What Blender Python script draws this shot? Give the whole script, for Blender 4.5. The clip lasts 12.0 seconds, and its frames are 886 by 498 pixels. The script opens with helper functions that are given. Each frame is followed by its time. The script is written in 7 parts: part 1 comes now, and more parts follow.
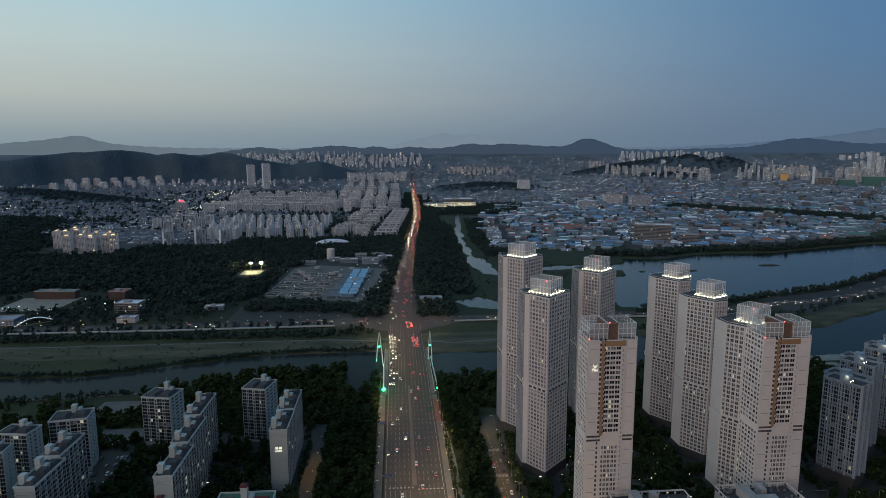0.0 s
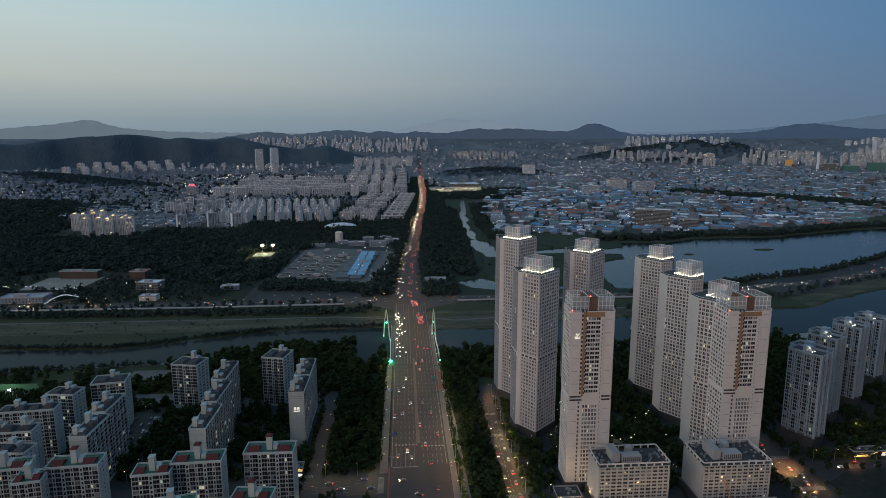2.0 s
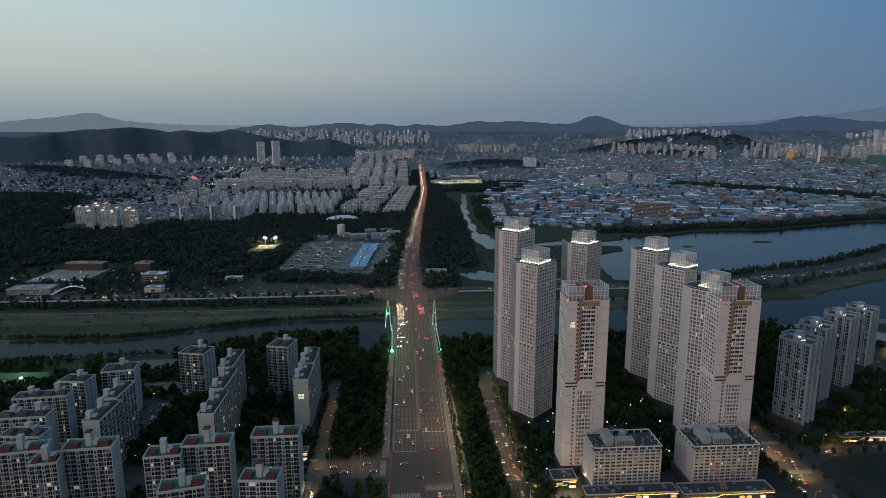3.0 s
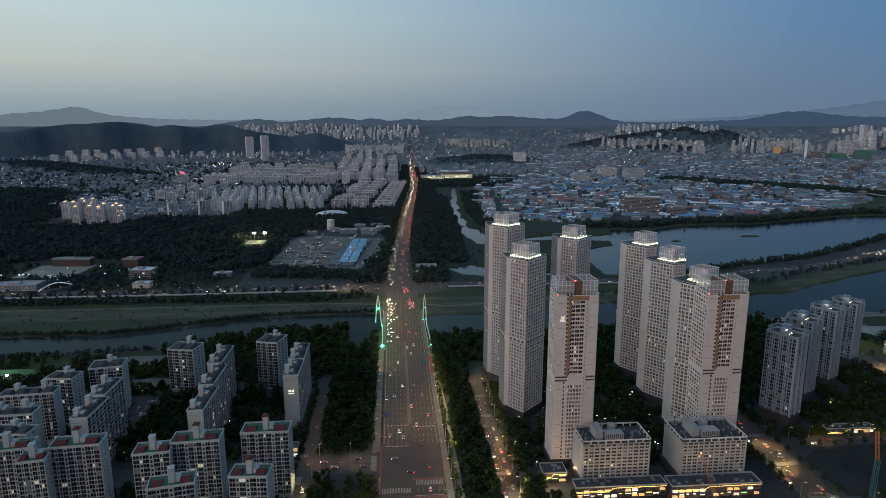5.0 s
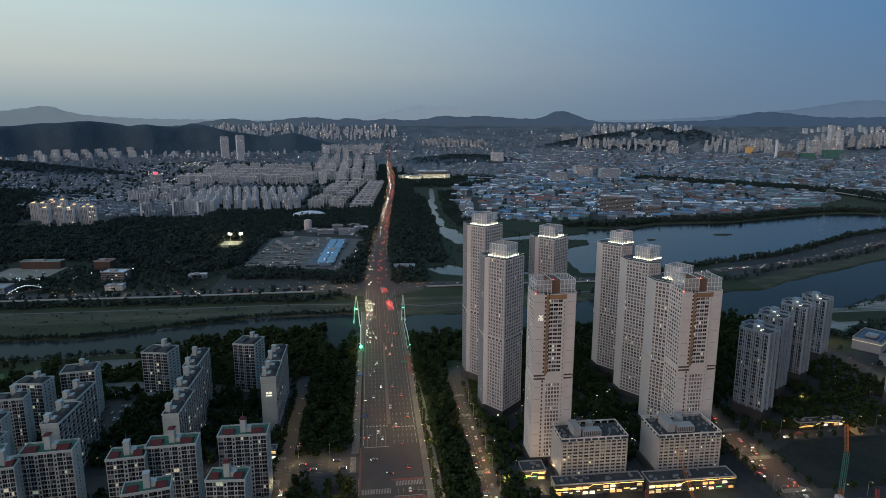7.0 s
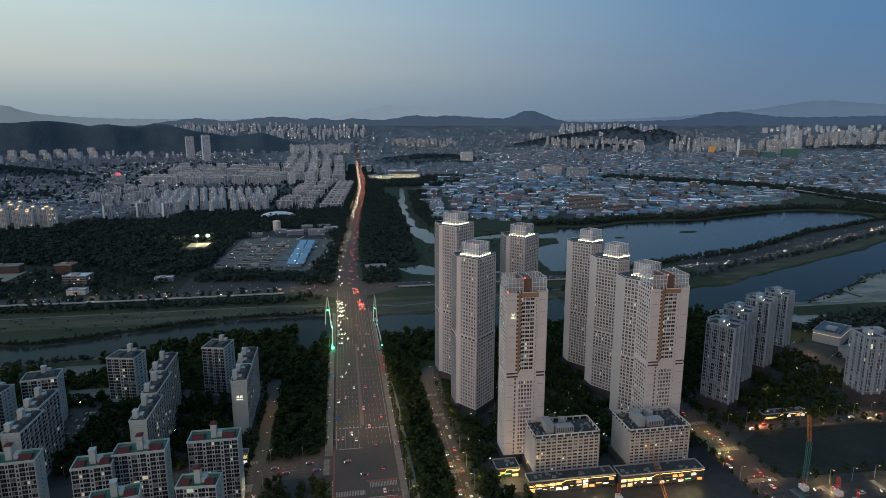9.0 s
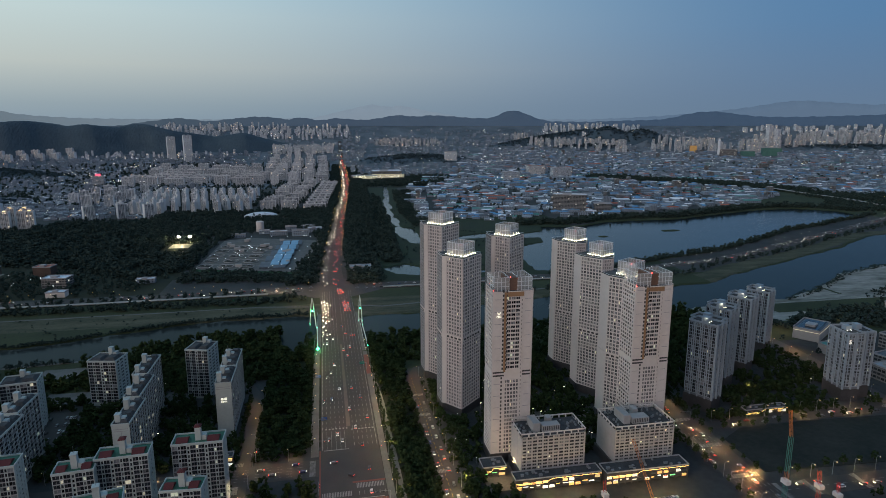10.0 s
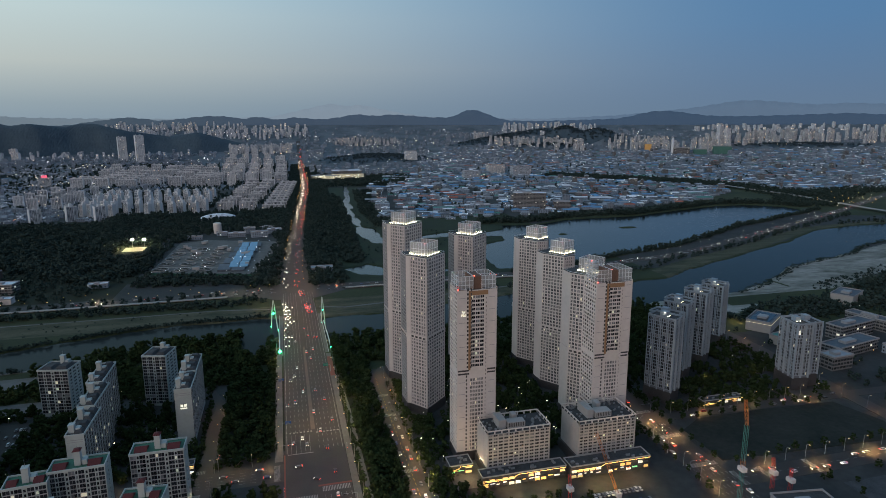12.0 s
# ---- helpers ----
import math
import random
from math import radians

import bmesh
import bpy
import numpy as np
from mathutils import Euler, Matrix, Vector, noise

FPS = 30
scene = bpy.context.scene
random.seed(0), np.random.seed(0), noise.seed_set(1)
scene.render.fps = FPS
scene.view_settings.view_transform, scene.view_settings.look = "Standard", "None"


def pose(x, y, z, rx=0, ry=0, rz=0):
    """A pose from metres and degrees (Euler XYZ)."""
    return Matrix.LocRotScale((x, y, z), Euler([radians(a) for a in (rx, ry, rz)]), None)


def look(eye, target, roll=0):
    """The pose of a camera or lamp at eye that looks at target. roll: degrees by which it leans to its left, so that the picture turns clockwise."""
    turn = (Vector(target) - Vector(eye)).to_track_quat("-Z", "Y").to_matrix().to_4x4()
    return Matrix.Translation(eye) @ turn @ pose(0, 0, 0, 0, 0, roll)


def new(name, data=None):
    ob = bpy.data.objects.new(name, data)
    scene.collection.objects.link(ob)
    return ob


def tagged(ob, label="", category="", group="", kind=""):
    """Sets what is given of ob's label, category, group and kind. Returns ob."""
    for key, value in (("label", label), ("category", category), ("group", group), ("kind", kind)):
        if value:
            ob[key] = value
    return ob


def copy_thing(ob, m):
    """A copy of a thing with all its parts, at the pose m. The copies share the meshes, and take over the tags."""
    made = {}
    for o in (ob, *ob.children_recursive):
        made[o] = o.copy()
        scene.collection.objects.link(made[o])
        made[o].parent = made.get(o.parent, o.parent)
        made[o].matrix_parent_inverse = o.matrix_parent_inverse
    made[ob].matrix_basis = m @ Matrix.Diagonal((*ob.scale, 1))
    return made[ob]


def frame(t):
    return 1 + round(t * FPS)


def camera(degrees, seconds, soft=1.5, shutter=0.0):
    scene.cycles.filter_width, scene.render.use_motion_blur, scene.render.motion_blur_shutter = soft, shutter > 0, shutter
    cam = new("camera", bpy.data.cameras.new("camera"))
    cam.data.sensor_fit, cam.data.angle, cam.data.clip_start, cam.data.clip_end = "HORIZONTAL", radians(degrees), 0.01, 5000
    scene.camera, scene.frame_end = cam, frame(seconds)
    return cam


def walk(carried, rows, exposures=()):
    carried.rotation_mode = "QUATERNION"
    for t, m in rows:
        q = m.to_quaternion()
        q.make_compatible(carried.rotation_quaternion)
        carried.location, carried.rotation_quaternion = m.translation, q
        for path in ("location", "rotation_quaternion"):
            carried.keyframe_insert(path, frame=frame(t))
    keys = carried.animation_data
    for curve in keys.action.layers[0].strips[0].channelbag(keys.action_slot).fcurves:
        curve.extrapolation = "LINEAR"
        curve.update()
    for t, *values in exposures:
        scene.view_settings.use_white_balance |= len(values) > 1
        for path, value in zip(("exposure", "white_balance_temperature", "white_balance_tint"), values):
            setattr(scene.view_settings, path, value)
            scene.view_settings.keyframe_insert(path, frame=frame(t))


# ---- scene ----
cam = camera(71.77, 12.0, soft=0.75)
ROWS = [
    (0.0, -7.20, -326.70, 223.55, -4.42, -8.68, 0.15),
    (0.5, -7.08, -338.33, 224.80, -4.26, -9.06, 0.13),
    (1.0, -6.97, -349.15, 225.95, -4.10, -9.45, 0.08),
    (1.5, -6.85, -360.19, 227.13, -3.95, -9.82, 0.06),
    (2.0, -6.74, -370.71, 228.26, -3.80, -10.13, 0.05),
    (2.5, -6.63, -381.60, 229.40, -3.69, -10.45, 0.05),
    (2.6, -6.62, -382.80, 229.52, -3.68, -10.57, 0.06),
    (2.8, -6.61, -383.20, 229.58, -3.67, -10.67, 0.07),
    (3.0, -6.61, -383.26, 229.60, -3.67, -10.81, 0.07),
    (3.2, -6.60, -383.24, 229.59, -3.68, -10.93, 0.07),
    (4.8, -6.55, -383.05, 229.53, -4.44, -11.27, 0.03),
    (5.0, -6.54, -383.03, 229.52, -4.60, -11.28, 0.02),
    (5.5, -6.57, -383.08, 229.52, -5.07, -11.27, -0.00),
    (6.0, -6.56, -383.08, 229.38, -5.53, -11.28, -0.02),
    (6.5, -6.72, -383.14, 229.39, -6.04, -11.27, -0.05),
    (7.0, -6.74, -383.13, 229.52, -6.68, -11.29, -0.05),
    (9.0, -7.92, -382.94, 229.53, -9.51, -11.32, -0.01),
    (9.5, -8.18, -382.97, 229.51, -10.22, -11.34, -0.00),
    (10.0, -8.62, -382.70, 229.31, -11.00, -11.33, 0.02),
    (10.5, -8.84, -382.42, 229.29, -11.83, -11.35, 0.06),
    (11.0, -9.25, -382.51, 229.43, -12.72, -11.37, 0.09),
    (11.5, -9.70, -382.24, 229.39, -13.70, -11.39, 0.10),
    (12.0, -10.19, -382.18, 229.38, -14.71, -11.40, 0.10),
]
walk(cam, [(t, pose(x, y, z, 90 + pitch, roll, yaw)) for t, x, y, z, yaw, pitch, roll in ROWS],
     exposures=[(0.0, -0.20), (2.5, -0.15), (5.0, -0.08), (8.0, -0.02), (12.0, 0.0)])

# ---- world and light ----
world = bpy.data.worlds.new("dusk_sky")
scene.world = world
world.use_nodes = True
wn, wl = world.node_tree.nodes, world.node_tree.links
wn.clear()


def wnode(kind, **values):
    n = wn.new(kind)
    for key, v in values.items():
        n.inputs[key.replace("_", " ")].default_value = v
    return n


def wmath(op, a, b=None):
    n = wn.new("ShaderNodeMath")
    n.operation = op
    for i, v in enumerate((a, b)):
        if v is None:
            continue
        if isinstance(v, (int, float)):
            n.inputs[i].default_value = v
        else:
            wl.new(v, n.inputs[i])
    return n.outputs[0]


def wramp(value, stops):
    n = wn.new("ShaderNodeValToRGB")
    e = n.color_ramp.elements
    while len(e) < len(stops):
        e.new(0.5)
    for el, (p, c) in zip(e, stops):
        el.position, el.color = p, (*c, 1)
    wl.new(value, n.inputs[0])
    return n.outputs[0]


SKY_GAIN = 1.16
coord = wn.new("ShaderNodeTexCoord")
sep = wn.new("ShaderNodeSeparateXYZ")
wl.new(coord.outputs["Generated"], sep.inputs[0])
sx, sy, sz = sep.outputs
up = wmath("ARCSINE", sz)                                   # elevation, radians
upf = wmath("DIVIDE", up, math.pi / 2)
flat = wmath("SQRT", wmath("ADD", wmath("MULTIPLY", sx, sx), wmath("MULTIPLY", sy, sy)))
GLOW = (-0.93, 0.37)                                        # where the sun went down
glow = wmath("DIVIDE", wmath("ADD", wmath("MULTIPLY", sx, GLOW[0]), wmath("MULTIPLY", sy, GLOW[1])), flat)
west = wmath("MULTIPLY", wmath("ADD", glow, 1.0), 0.5)
warm = wramp(upf, [(0.0, (0.23, 0.28, 0.33)), (0.02, (0.30, 0.338, 0.355)), (0.055, (0.51, 0.507, 0.455)), (0.10, (0.555, 0.608, 0.575)),
                   (0.17, (0.44, 0.64, 0.72)), (0.30, (0.30, 0.50, 0.65)), (1.0, (0.18, 0.31, 0.44))])
cool = wramp(upf, [(0.0, (0.125, 0.172, 0.24)), (0.03, (0.115, 0.172, 0.262)), (0.09, (0.092, 0.182, 0.315)), (0.17, (0.074, 0.180, 0.335)),
                   (0.30, (0.067, 0.157, 0.30)), (1.0, (0.135, 0.23, 0.355))])
blend = wn.new("ShaderNodeMix")
blend.data_type = "RGBA"
span = wn.new("ShaderNodeMapRange")
span.interpolation_type = "SMOOTHSTEP"
span.inputs[1].default_value, span.inputs[2].default_value = 0.27, 1.0
wl.new(west, span.inputs[0])
wl.new(span.outputs[0], blend.inputs[0])
wl.new(cool, blend.inputs[6])
wl.new(warm, blend.inputs[7])
south = wn.new("ShaderNodeMapRange")                        # the rosy counter-glow opposite the sunset
south.interpolation_type = "SMOOTHSTEP"
south.inputs[1].default_value, south.inputs[2].default_value = 0.0, -0.7
wl.new(sy, south.inputs[0])
rose = wramp(upf, [(0.0, (0.18, 0.17, 0.19)), (0.08, (0.29, 0.255, 0.27)), (0.22, (0.29, 0.27, 0.30)), (0.45, (0.19, 0.215, 0.265)), (1.0, (0.145, 0.235, 0.36))])
whole = wn.new("ShaderNodeMix")
whole.data_type = "RGBA"
wl.new(south.outputs[0], whole.inputs[0])
wl.new(blend.outputs[2], whole.inputs[6])
wl.new(rose, whole.inputs[7])
tint = wn.new("ShaderNodeMix")
tint.data_type, tint.blend_type = "RGBA", "MULTIPLY"
tint.inputs[0].default_value, tint.inputs[7].default_value = 1.0, (0.91, 1.0, 1.04, 1)
wl.new(whole.outputs[2], tint.inputs[6])
back = wn.new("ShaderNodeBackground")
back.inputs[1].default_value = SKY_GAIN
wl.new(tint.outputs[2], back.inputs[0])
wl.new(back.outputs[0], wn.new("ShaderNodeOutputWorld").inputs[0])

afterglow = new("afterglow", bpy.data.lights.new("afterglow", "SUN"))
afterglow.data.energy, afterglow.data.angle, afterglow.data.color = 1.12, radians(45), (1.0, 0.785, 0.67)
afterglow.matrix_world = look((-700, -560, 190), (0, 0, 0))

# ---- materials ----


class Nodes:
    """A node material under construction."""

    def __init__(self, name):
        self.m = bpy.data.materials.new(name)
        self.m.use_nodes = True
        self.t = self.m.node_tree
        self.b = self.t.nodes["Principled BSDF"]

    def add(self, kind, **inputs):
        n = self.t.nodes.new(kind)
        for key, v in inputs.items():
            self.put(n, key.replace("_", " "), v)
        return n

    def put(self, n, key, v):
        s = n.inputs[key] if not isinstance(key, int) else n.inputs[key]
        if hasattr(v, "is_output"):
            self.t.links.new(v, s)
        else:
            s.default_value = v

    def math(self, op, a, b=0.0):
        n = self.t.nodes.new("ShaderNodeMath")
        n.operation = op
        self.put(n, 0, a)
        self.put(n, 1, b)
        return n.outputs[0]

    def mix(self, f, a, b, op="MIX"):
        n = self.t.nodes.new("ShaderNodeMix")
        n.data_type, n.blend_type = "RGBA", op
        self.put(n, 0, f)
        self.put(n, 6, a if hasattr(a, "is_output") else (*a, 1))
        self.put(n, 7, b if hasattr(b, "is_output") else (*b, 1))
        return n.outputs[2]

    def noise(self, scale, detail=3.0, vec=None, rough=0.55):
        n = self.add("ShaderNodeTexNoise", Scale=scale, Detail=detail, Roughness=rough)
        self.put(n, "Vector", vec if vec is not None else self.place())
        return n.outputs["Fac"]

    def place(self):
        return self.add("ShaderNodeNewGeometry").outputs["Position"]

    def ramp(self, f, lo, hi):
        n = self.t.nodes.new("ShaderNodeMapRange")
        self.put(n, 0, f)
        n.inputs[1].default_value, n.inputs[2].default_value = lo, hi
        return n.outputs[0]

    def bump(self, h, strength=0.4, dist=0.05):
        n = self.add("ShaderNodeBump", Strength=strength, Distance=dist, Height=h)
        self.put(self.b, "Normal", n.outputs[0])


def surface(name, a, b, scale, rough=0.8, fine=6.0, metal=0.0, bump=0.0, island=0.0, each=0.0, spec=0.3, streak=None):
    """A worn surface between two colours, mottled at two scales; island, each: extra spread per piece and per object."""
    k = Nodes(name)
    vec = k.add("ShaderNodeMapping", Vector=k.place(), Scale=streak).outputs[0] if streak else None
    f = k.math("ADD", k.math("MULTIPLY", k.noise(scale, 4, vec), 0.65), k.math("MULTIPLY", k.noise(scale * fine, 3, vec), 0.35))
    f = k.ramp(f, 0.32, 0.68)
    c = k.mix(f, a, b)
    if island:
        r = k.add("ShaderNodeNewGeometry").outputs["Random Per Island"]
        c = k.mix(1.0, c, k.mix(r, (1 - island,) * 3, (1 + island,) * 3), "MULTIPLY")
    if each:
        r = k.add("ShaderNodeObjectInfo").outputs["Random"]
        c = k.mix(1.0, c, k.mix(r, (1 - each,) * 3, (1 + each,) * 3), "MULTIPLY")
    k.put(k.b, "Base Color", c)
    k.put(k.b, "Roughness", k.math("ADD", k.math("MULTIPLY", f, 0.15), rough - 0.07))
    k.b.inputs["Metallic"].default_value = metal
    k.b.inputs["Specular IOR Level"].default_value = spec
    if bump:
        k.bump(k.noise(scale * fine, 4), 0.6, bump)
    return k.m


def lamp_mat(name, colour, strength):
    k = Nodes(name)
    k.put(k.b, "Base Color", (*colour, 1))
    k.put(k.b, "Emission Color", (*colour, 1))
    k.b.inputs["Emission Strength"].default_value = strength
    return k.m


def glass_mat(name, a, b, rough=0.08):
    """Window panes seen from outside: dark rooms behind glass, each pane a little different."""
    k = Nodes(name)
    r = k.add("ShaderNodeNewGeometry").outputs["Random Per Island"]
    k.put(k.b, "Base Color", k.mix(r, a, b))
    k.put(k.b, "Roughness", k.math("ADD", k.math("MULTIPLY", r, 0.12), rough))
    k.b.inputs["Specular IOR Level"].default_value = 0.6
    return k.m


def window_wall(name, wall, glass, wide, high, lit=0.03, glow=(1.0, 0.75, 0.45), power=2.5, each=0.12, gap=0.34):
    """A far facade: rows of panes between piers and floor bands, some of them lit."""
    k = Nodes(name)
    t = k.add("ShaderNodeTexCoord").outputs["Object"]
    s = k.add("ShaderNodeSeparateXYZ", Vector=t)
    u = k.math("DIVIDE", k.math("ADD", s.outputs[0], k.math("MULTIPLY", s.outputs[1], 1.013)), wide)
    v = k.math("DIVIDE", s.outputs[2], high)
    fu, fv = k.math("FRACT", u), k.math("FRACT", v)
    inside = k.math("MULTIPLY", k.math("MULTIPLY", k.math("GREATER_THAN", fu, gap), k.math("GREATER_THAN", fv, 0.42)), k.math("LESS_THAN", fu, 0.95))
    cell = k.add("ShaderNodeCombineXYZ", X=k.math("FLOOR", u), Y=k.math("FLOOR", v), Z=k.math("MULTIPLY", k.add("ShaderNodeObjectInfo").outputs["Random"], 91.0))
    w = k.add("ShaderNodeTexWhiteNoise", Vector=cell.outputs[0])
    stain = k.noise(0.06, 4)
    wallc = k.mix(stain, [c * 0.82 for c in wall], [min(1, c * 1.1) for c in wall])
    wallc = k.mix(1.0, wallc, k.mix(k.add("ShaderNodeObjectInfo").outputs["Random"], (1 - each, 1 - each, 1 - each), (1 + each, 1 + each, 1 + each)), "MULTIPLY")
    glassc = k.mix(w.outputs["Value"], [c * 0.6 for c in glass], [c * 1.8 for c in glass])
    k.put(k.b, "Base Color", k.mix(inside, wallc, glassc))
    k.put(k.b, "Roughness", k.math("SUBTRACT", 0.8, k.math("MULTIPLY", inside, 0.62)))
    on = k.math("MULTIPLY", inside, k.math("GREATER_THAN", w.outputs["Value"], 1 - lit))
    k.put(k.b, "Emission Color", (*glow, 1))
    k.put(k.b, "Emission Strength", k.math("MULTIPLY", on, power))
    return k.m


M = {
    "grass": surface("meadow_grass", (0.016, 0.026, 0.009), (0.050, 0.060, 0.026), 0.012, 0.95, 14, bump=0.3),
    "marsh": surface("marsh_grass", (0.013, 0.022, 0.011), (0.032, 0.047, 0.022), 0.02, 0.95, 14, bump=0.3),
    "dry": surface("dry_riverside_grass", (0.014, 0.023, 0.008), (0.115, 0.108, 0.070), 0.06, 0.95, 9, bump=0.3, streak=(0.3, 1.0, 1.0)),
    "sand": surface("river_sand", (0.045, 0.052, 0.036), (0.37, 0.355, 0.325), 0.035, 0.95, 5, streak=(0.35, 1.1, 1.0)),
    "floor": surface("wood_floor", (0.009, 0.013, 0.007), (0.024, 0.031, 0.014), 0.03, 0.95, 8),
    "urban": surface("city_ground", (0.020, 0.023, 0.022), (0.062, 0.063, 0.062), 0.02, 0.9, 9),
    "asphalt": surface("road_asphalt", (0.042, 0.037, 0.034), (0.068, 0.060, 0.055), 0.05, 0.8, 20),
    # city ground again, with distance haze put into its colour
    "cityfar": surface("hazed_city_ground", (0.055, 0.072, 0.085), (0.17, 0.195, 0.22), 0.008, 0.9, 12),
    "slate": surface("slate_blue_wall", (0.11, 0.132, 0.155), (0.165, 0.19, 0.215), 0.04, 0.8, 12),
    "brick": surface("old_brick_wall", (0.062, 0.046, 0.040), (0.095, 0.070, 0.060), 0.1, 0.85, 10),
    "earth": surface("dark_lot_earth", (0.008, 0.013, 0.009), (0.036, 0.038, 0.032), 0.03, 0.95, 8, bump=0.3),
    # slope and far leaves: distance haze mixed into the colours, paler and bluer
    "hill": surface("hazed_wooded_slope", (0.040, 0.066, 0.088), (0.070, 0.104, 0.130), 0.01, 0.95, 10, bump=0.6),
    "leaf_far": surface("hazed_far_leaves", (0.036, 0.057, 0.070), (0.062, 0.088, 0.10), 0.02, 0.9, 10, island=0.2, spec=0.0),
    "paving": surface("concrete_paving", (0.085, 0.08, 0.075), (0.155, 0.148, 0.14), 0.08, 0.85, 10),
    "concrete": surface("pale_concrete", (0.27, 0.255, 0.235), (0.36, 0.345, 0.32), 0.06, 0.85, 10),
    "bare": surface("bare_yard_earth", (0.20, 0.185, 0.155), (0.31, 0.285, 0.24), 0.05, 0.95, 8),
    "paint": surface("road_paint", (0.17, 0.165, 0.155), (0.31, 0.30, 0.28), 0.4, 0.7, 5),
    "yellow": surface("yellow_road_paint", (0.40, 0.25, 0.05), (0.50, 0.33, 0.08), 0.4, 0.7, 5),
    "redlane": surface("red_road_surface", (0.15, 0.05, 0.04), (0.20, 0.07, 0.05), 0.3, 0.8, 5),
    "white": surface("white_painted_wall", (0.535, 0.50, 0.475), (0.65, 0.605, 0.58), 0.03, 0.75, 12),
    # white wall with the rose dusk light of the lit sides in its colour
    "pink": surface("rose_lit_wall", (0.46, 0.415, 0.405), (0.56, 0.505, 0.495), 0.03, 0.75, 12),
    "stucco": surface("dull_white_render", (0.31, 0.31, 0.305), (0.40, 0.395, 0.39), 0.03, 0.8, 12),
    "grey": surface("grey_painted_wall", (0.26, 0.26, 0.27), (0.34, 0.34, 0.35), 0.04, 0.8, 12),
    "cream": surface("blue_white_wall", (0.345, 0.385, 0.375), (0.455, 0.50, 0.49), 0.04, 0.8, 12),
    "charcoal": surface("dark_stone_cladding", (0.035, 0.035, 0.038), (0.075, 0.073, 0.075), 0.08, 0.6, 12),
    "orange": surface("orange_brown_panel", (0.25, 0.145, 0.08), (0.33, 0.20, 0.11), 0.05, 0.7, 8),
    "brown": surface("brown_roof_cladding", (0.12, 0.07, 0.05), (0.18, 0.11, 0.08), 0.1, 0.75, 8),
    "roof": surface("grey_roof_deck", (0.032, 0.035, 0.038), (0.085, 0.087, 0.09), 0.12, 0.9, 8),
    "green": surface("green_roof_coating", (0.035, 0.11, 0.075), (0.06, 0.16, 0.11), 0.15, 0.8, 8),
    "red": surface("red_roof_tiles", (0.075, 0.017, 0.018), (0.12, 0.030, 0.030), 0.3, 0.8, 8),
    "steel": surface("painted_steel", (0.50, 0.52, 0.54), (0.62, 0.64, 0.66), 0.2, 0.45, 8),
    "galv": surface("galvanised_steel", (0.22, 0.23, 0.24), (0.32, 0.33, 0.34), 0.3, 0.5, 8, metal=0.5),
    "pane": glass_mat("window_glass", (0.028, 0.033, 0.040), (0.12, 0.13, 0.14)),
    "darkpane": glass_mat("dark_window_glass", (0.010, 0.012, 0.016), (0.040, 0.045, 0.054)),
    "curtain": surface("curtained_pane", (0.10, 0.11, 0.125), (0.19, 0.20, 0.215), 0.3, 0.4, 4, island=0.5),
    "lit": lamp_mat("lit_window", (1.0, 0.91, 0.66), 0.30),
    "litcool": lamp_mat("lit_window_cool", (0.90, 1.0, 0.76), 0.17),
    "bulb": lamp_mat("warm_bulb", (1.0, 0.88, 0.58), 10.0),
    "orangebulb": lamp_mat("sodium_bulb", (1.0, 0.52, 0.16), 7.0),
    "coolbulb": lamp_mat("cool_bulb", (0.90, 0.96, 1.0), 10.0),
    "greenbulb": lamp_mat("green_floodlight", (0.02, 1.0, 0.28), 30.0),
    "redbulb": lamp_mat("red_lamp", (1.0, 0.06, 0.04), 14.0),
    # leaf green lifted and blued to carry haze over the middle distance
    "leaf_mid": surface("hazed_distant_leaves", (0.023, 0.037, 0.034), (0.043, 0.062, 0.054), 0.02, 0.9, 10, island=0.28, spec=0.0),
    "pale": surface("blue_grey_cladding", (0.23, 0.28, 0.325), (0.32, 0.375, 0.42), 0.04, 0.75, 12),
    "lampbulb": lamp_mat("street_lamp_glow", (1.0, 0.62, 0.26), 2.6),
    "leaf": surface("tree_leaves", (0.015, 0.025, 0.011), (0.036, 0.053, 0.022), 0.05, 0.85, 10, island=0.35, spec=0.0),
    "bark": surface("tree_bark", (0.03, 0.025, 0.02), (0.06, 0.05, 0.04), 1.0, 0.95, 5),
    "bronze": surface("black_rubber", (0.015, 0.015, 0.015), (0.03, 0.03, 0.03), 1.0, 0.85, 5),
}


def water_mat(name="lake_water", gloss=0.45, calm=0.08, ior=1.33, mud=(0.010, 0.015, 0.018), wave=0.35):
    k = Nodes(name)
    k.put(k.b, "Base Color", (*mud, 1))
    k.b.inputs["IOR"].default_value = ior
    k.put(k.b, "Roughness", k.math("ADD", calm, k.math("MULTIPLY", k.noise(0.01, 3), 0.10)))
    k.b.inputs["Specular IOR Level"].default_value = gloss
    v = k.add("ShaderNodeMapping", Vector=k.place(), Scale=(1.0, 0.45, 1.0))
    k.bump(k.noise(0.5, 3, v.outputs[0]), wave, 0.12)
    return k.m


M["water"] = water_mat()
M["river_water"] = water_mat("river_water", 0.15, 0.10, 1.2, (0.024, 0.031, 0.031), 0.2)
M["dull_water"] = water_mat("silty_river_water", 0.075, 0.12, 1.2, (0.018, 0.024, 0.024), 0.12)


def screen_mat():
    """Tinted glass screen round a roof: lets most light through, with a faint milky shade."""
    k = Nodes("screen_glass")
    k.put(k.b, "Base Color", (0.62, 0.64, 0.63, 1))
    k.b.inputs["Roughness"].default_value = 0.12
    k.b.inputs["Alpha"].default_value = 0.38
    return k.m


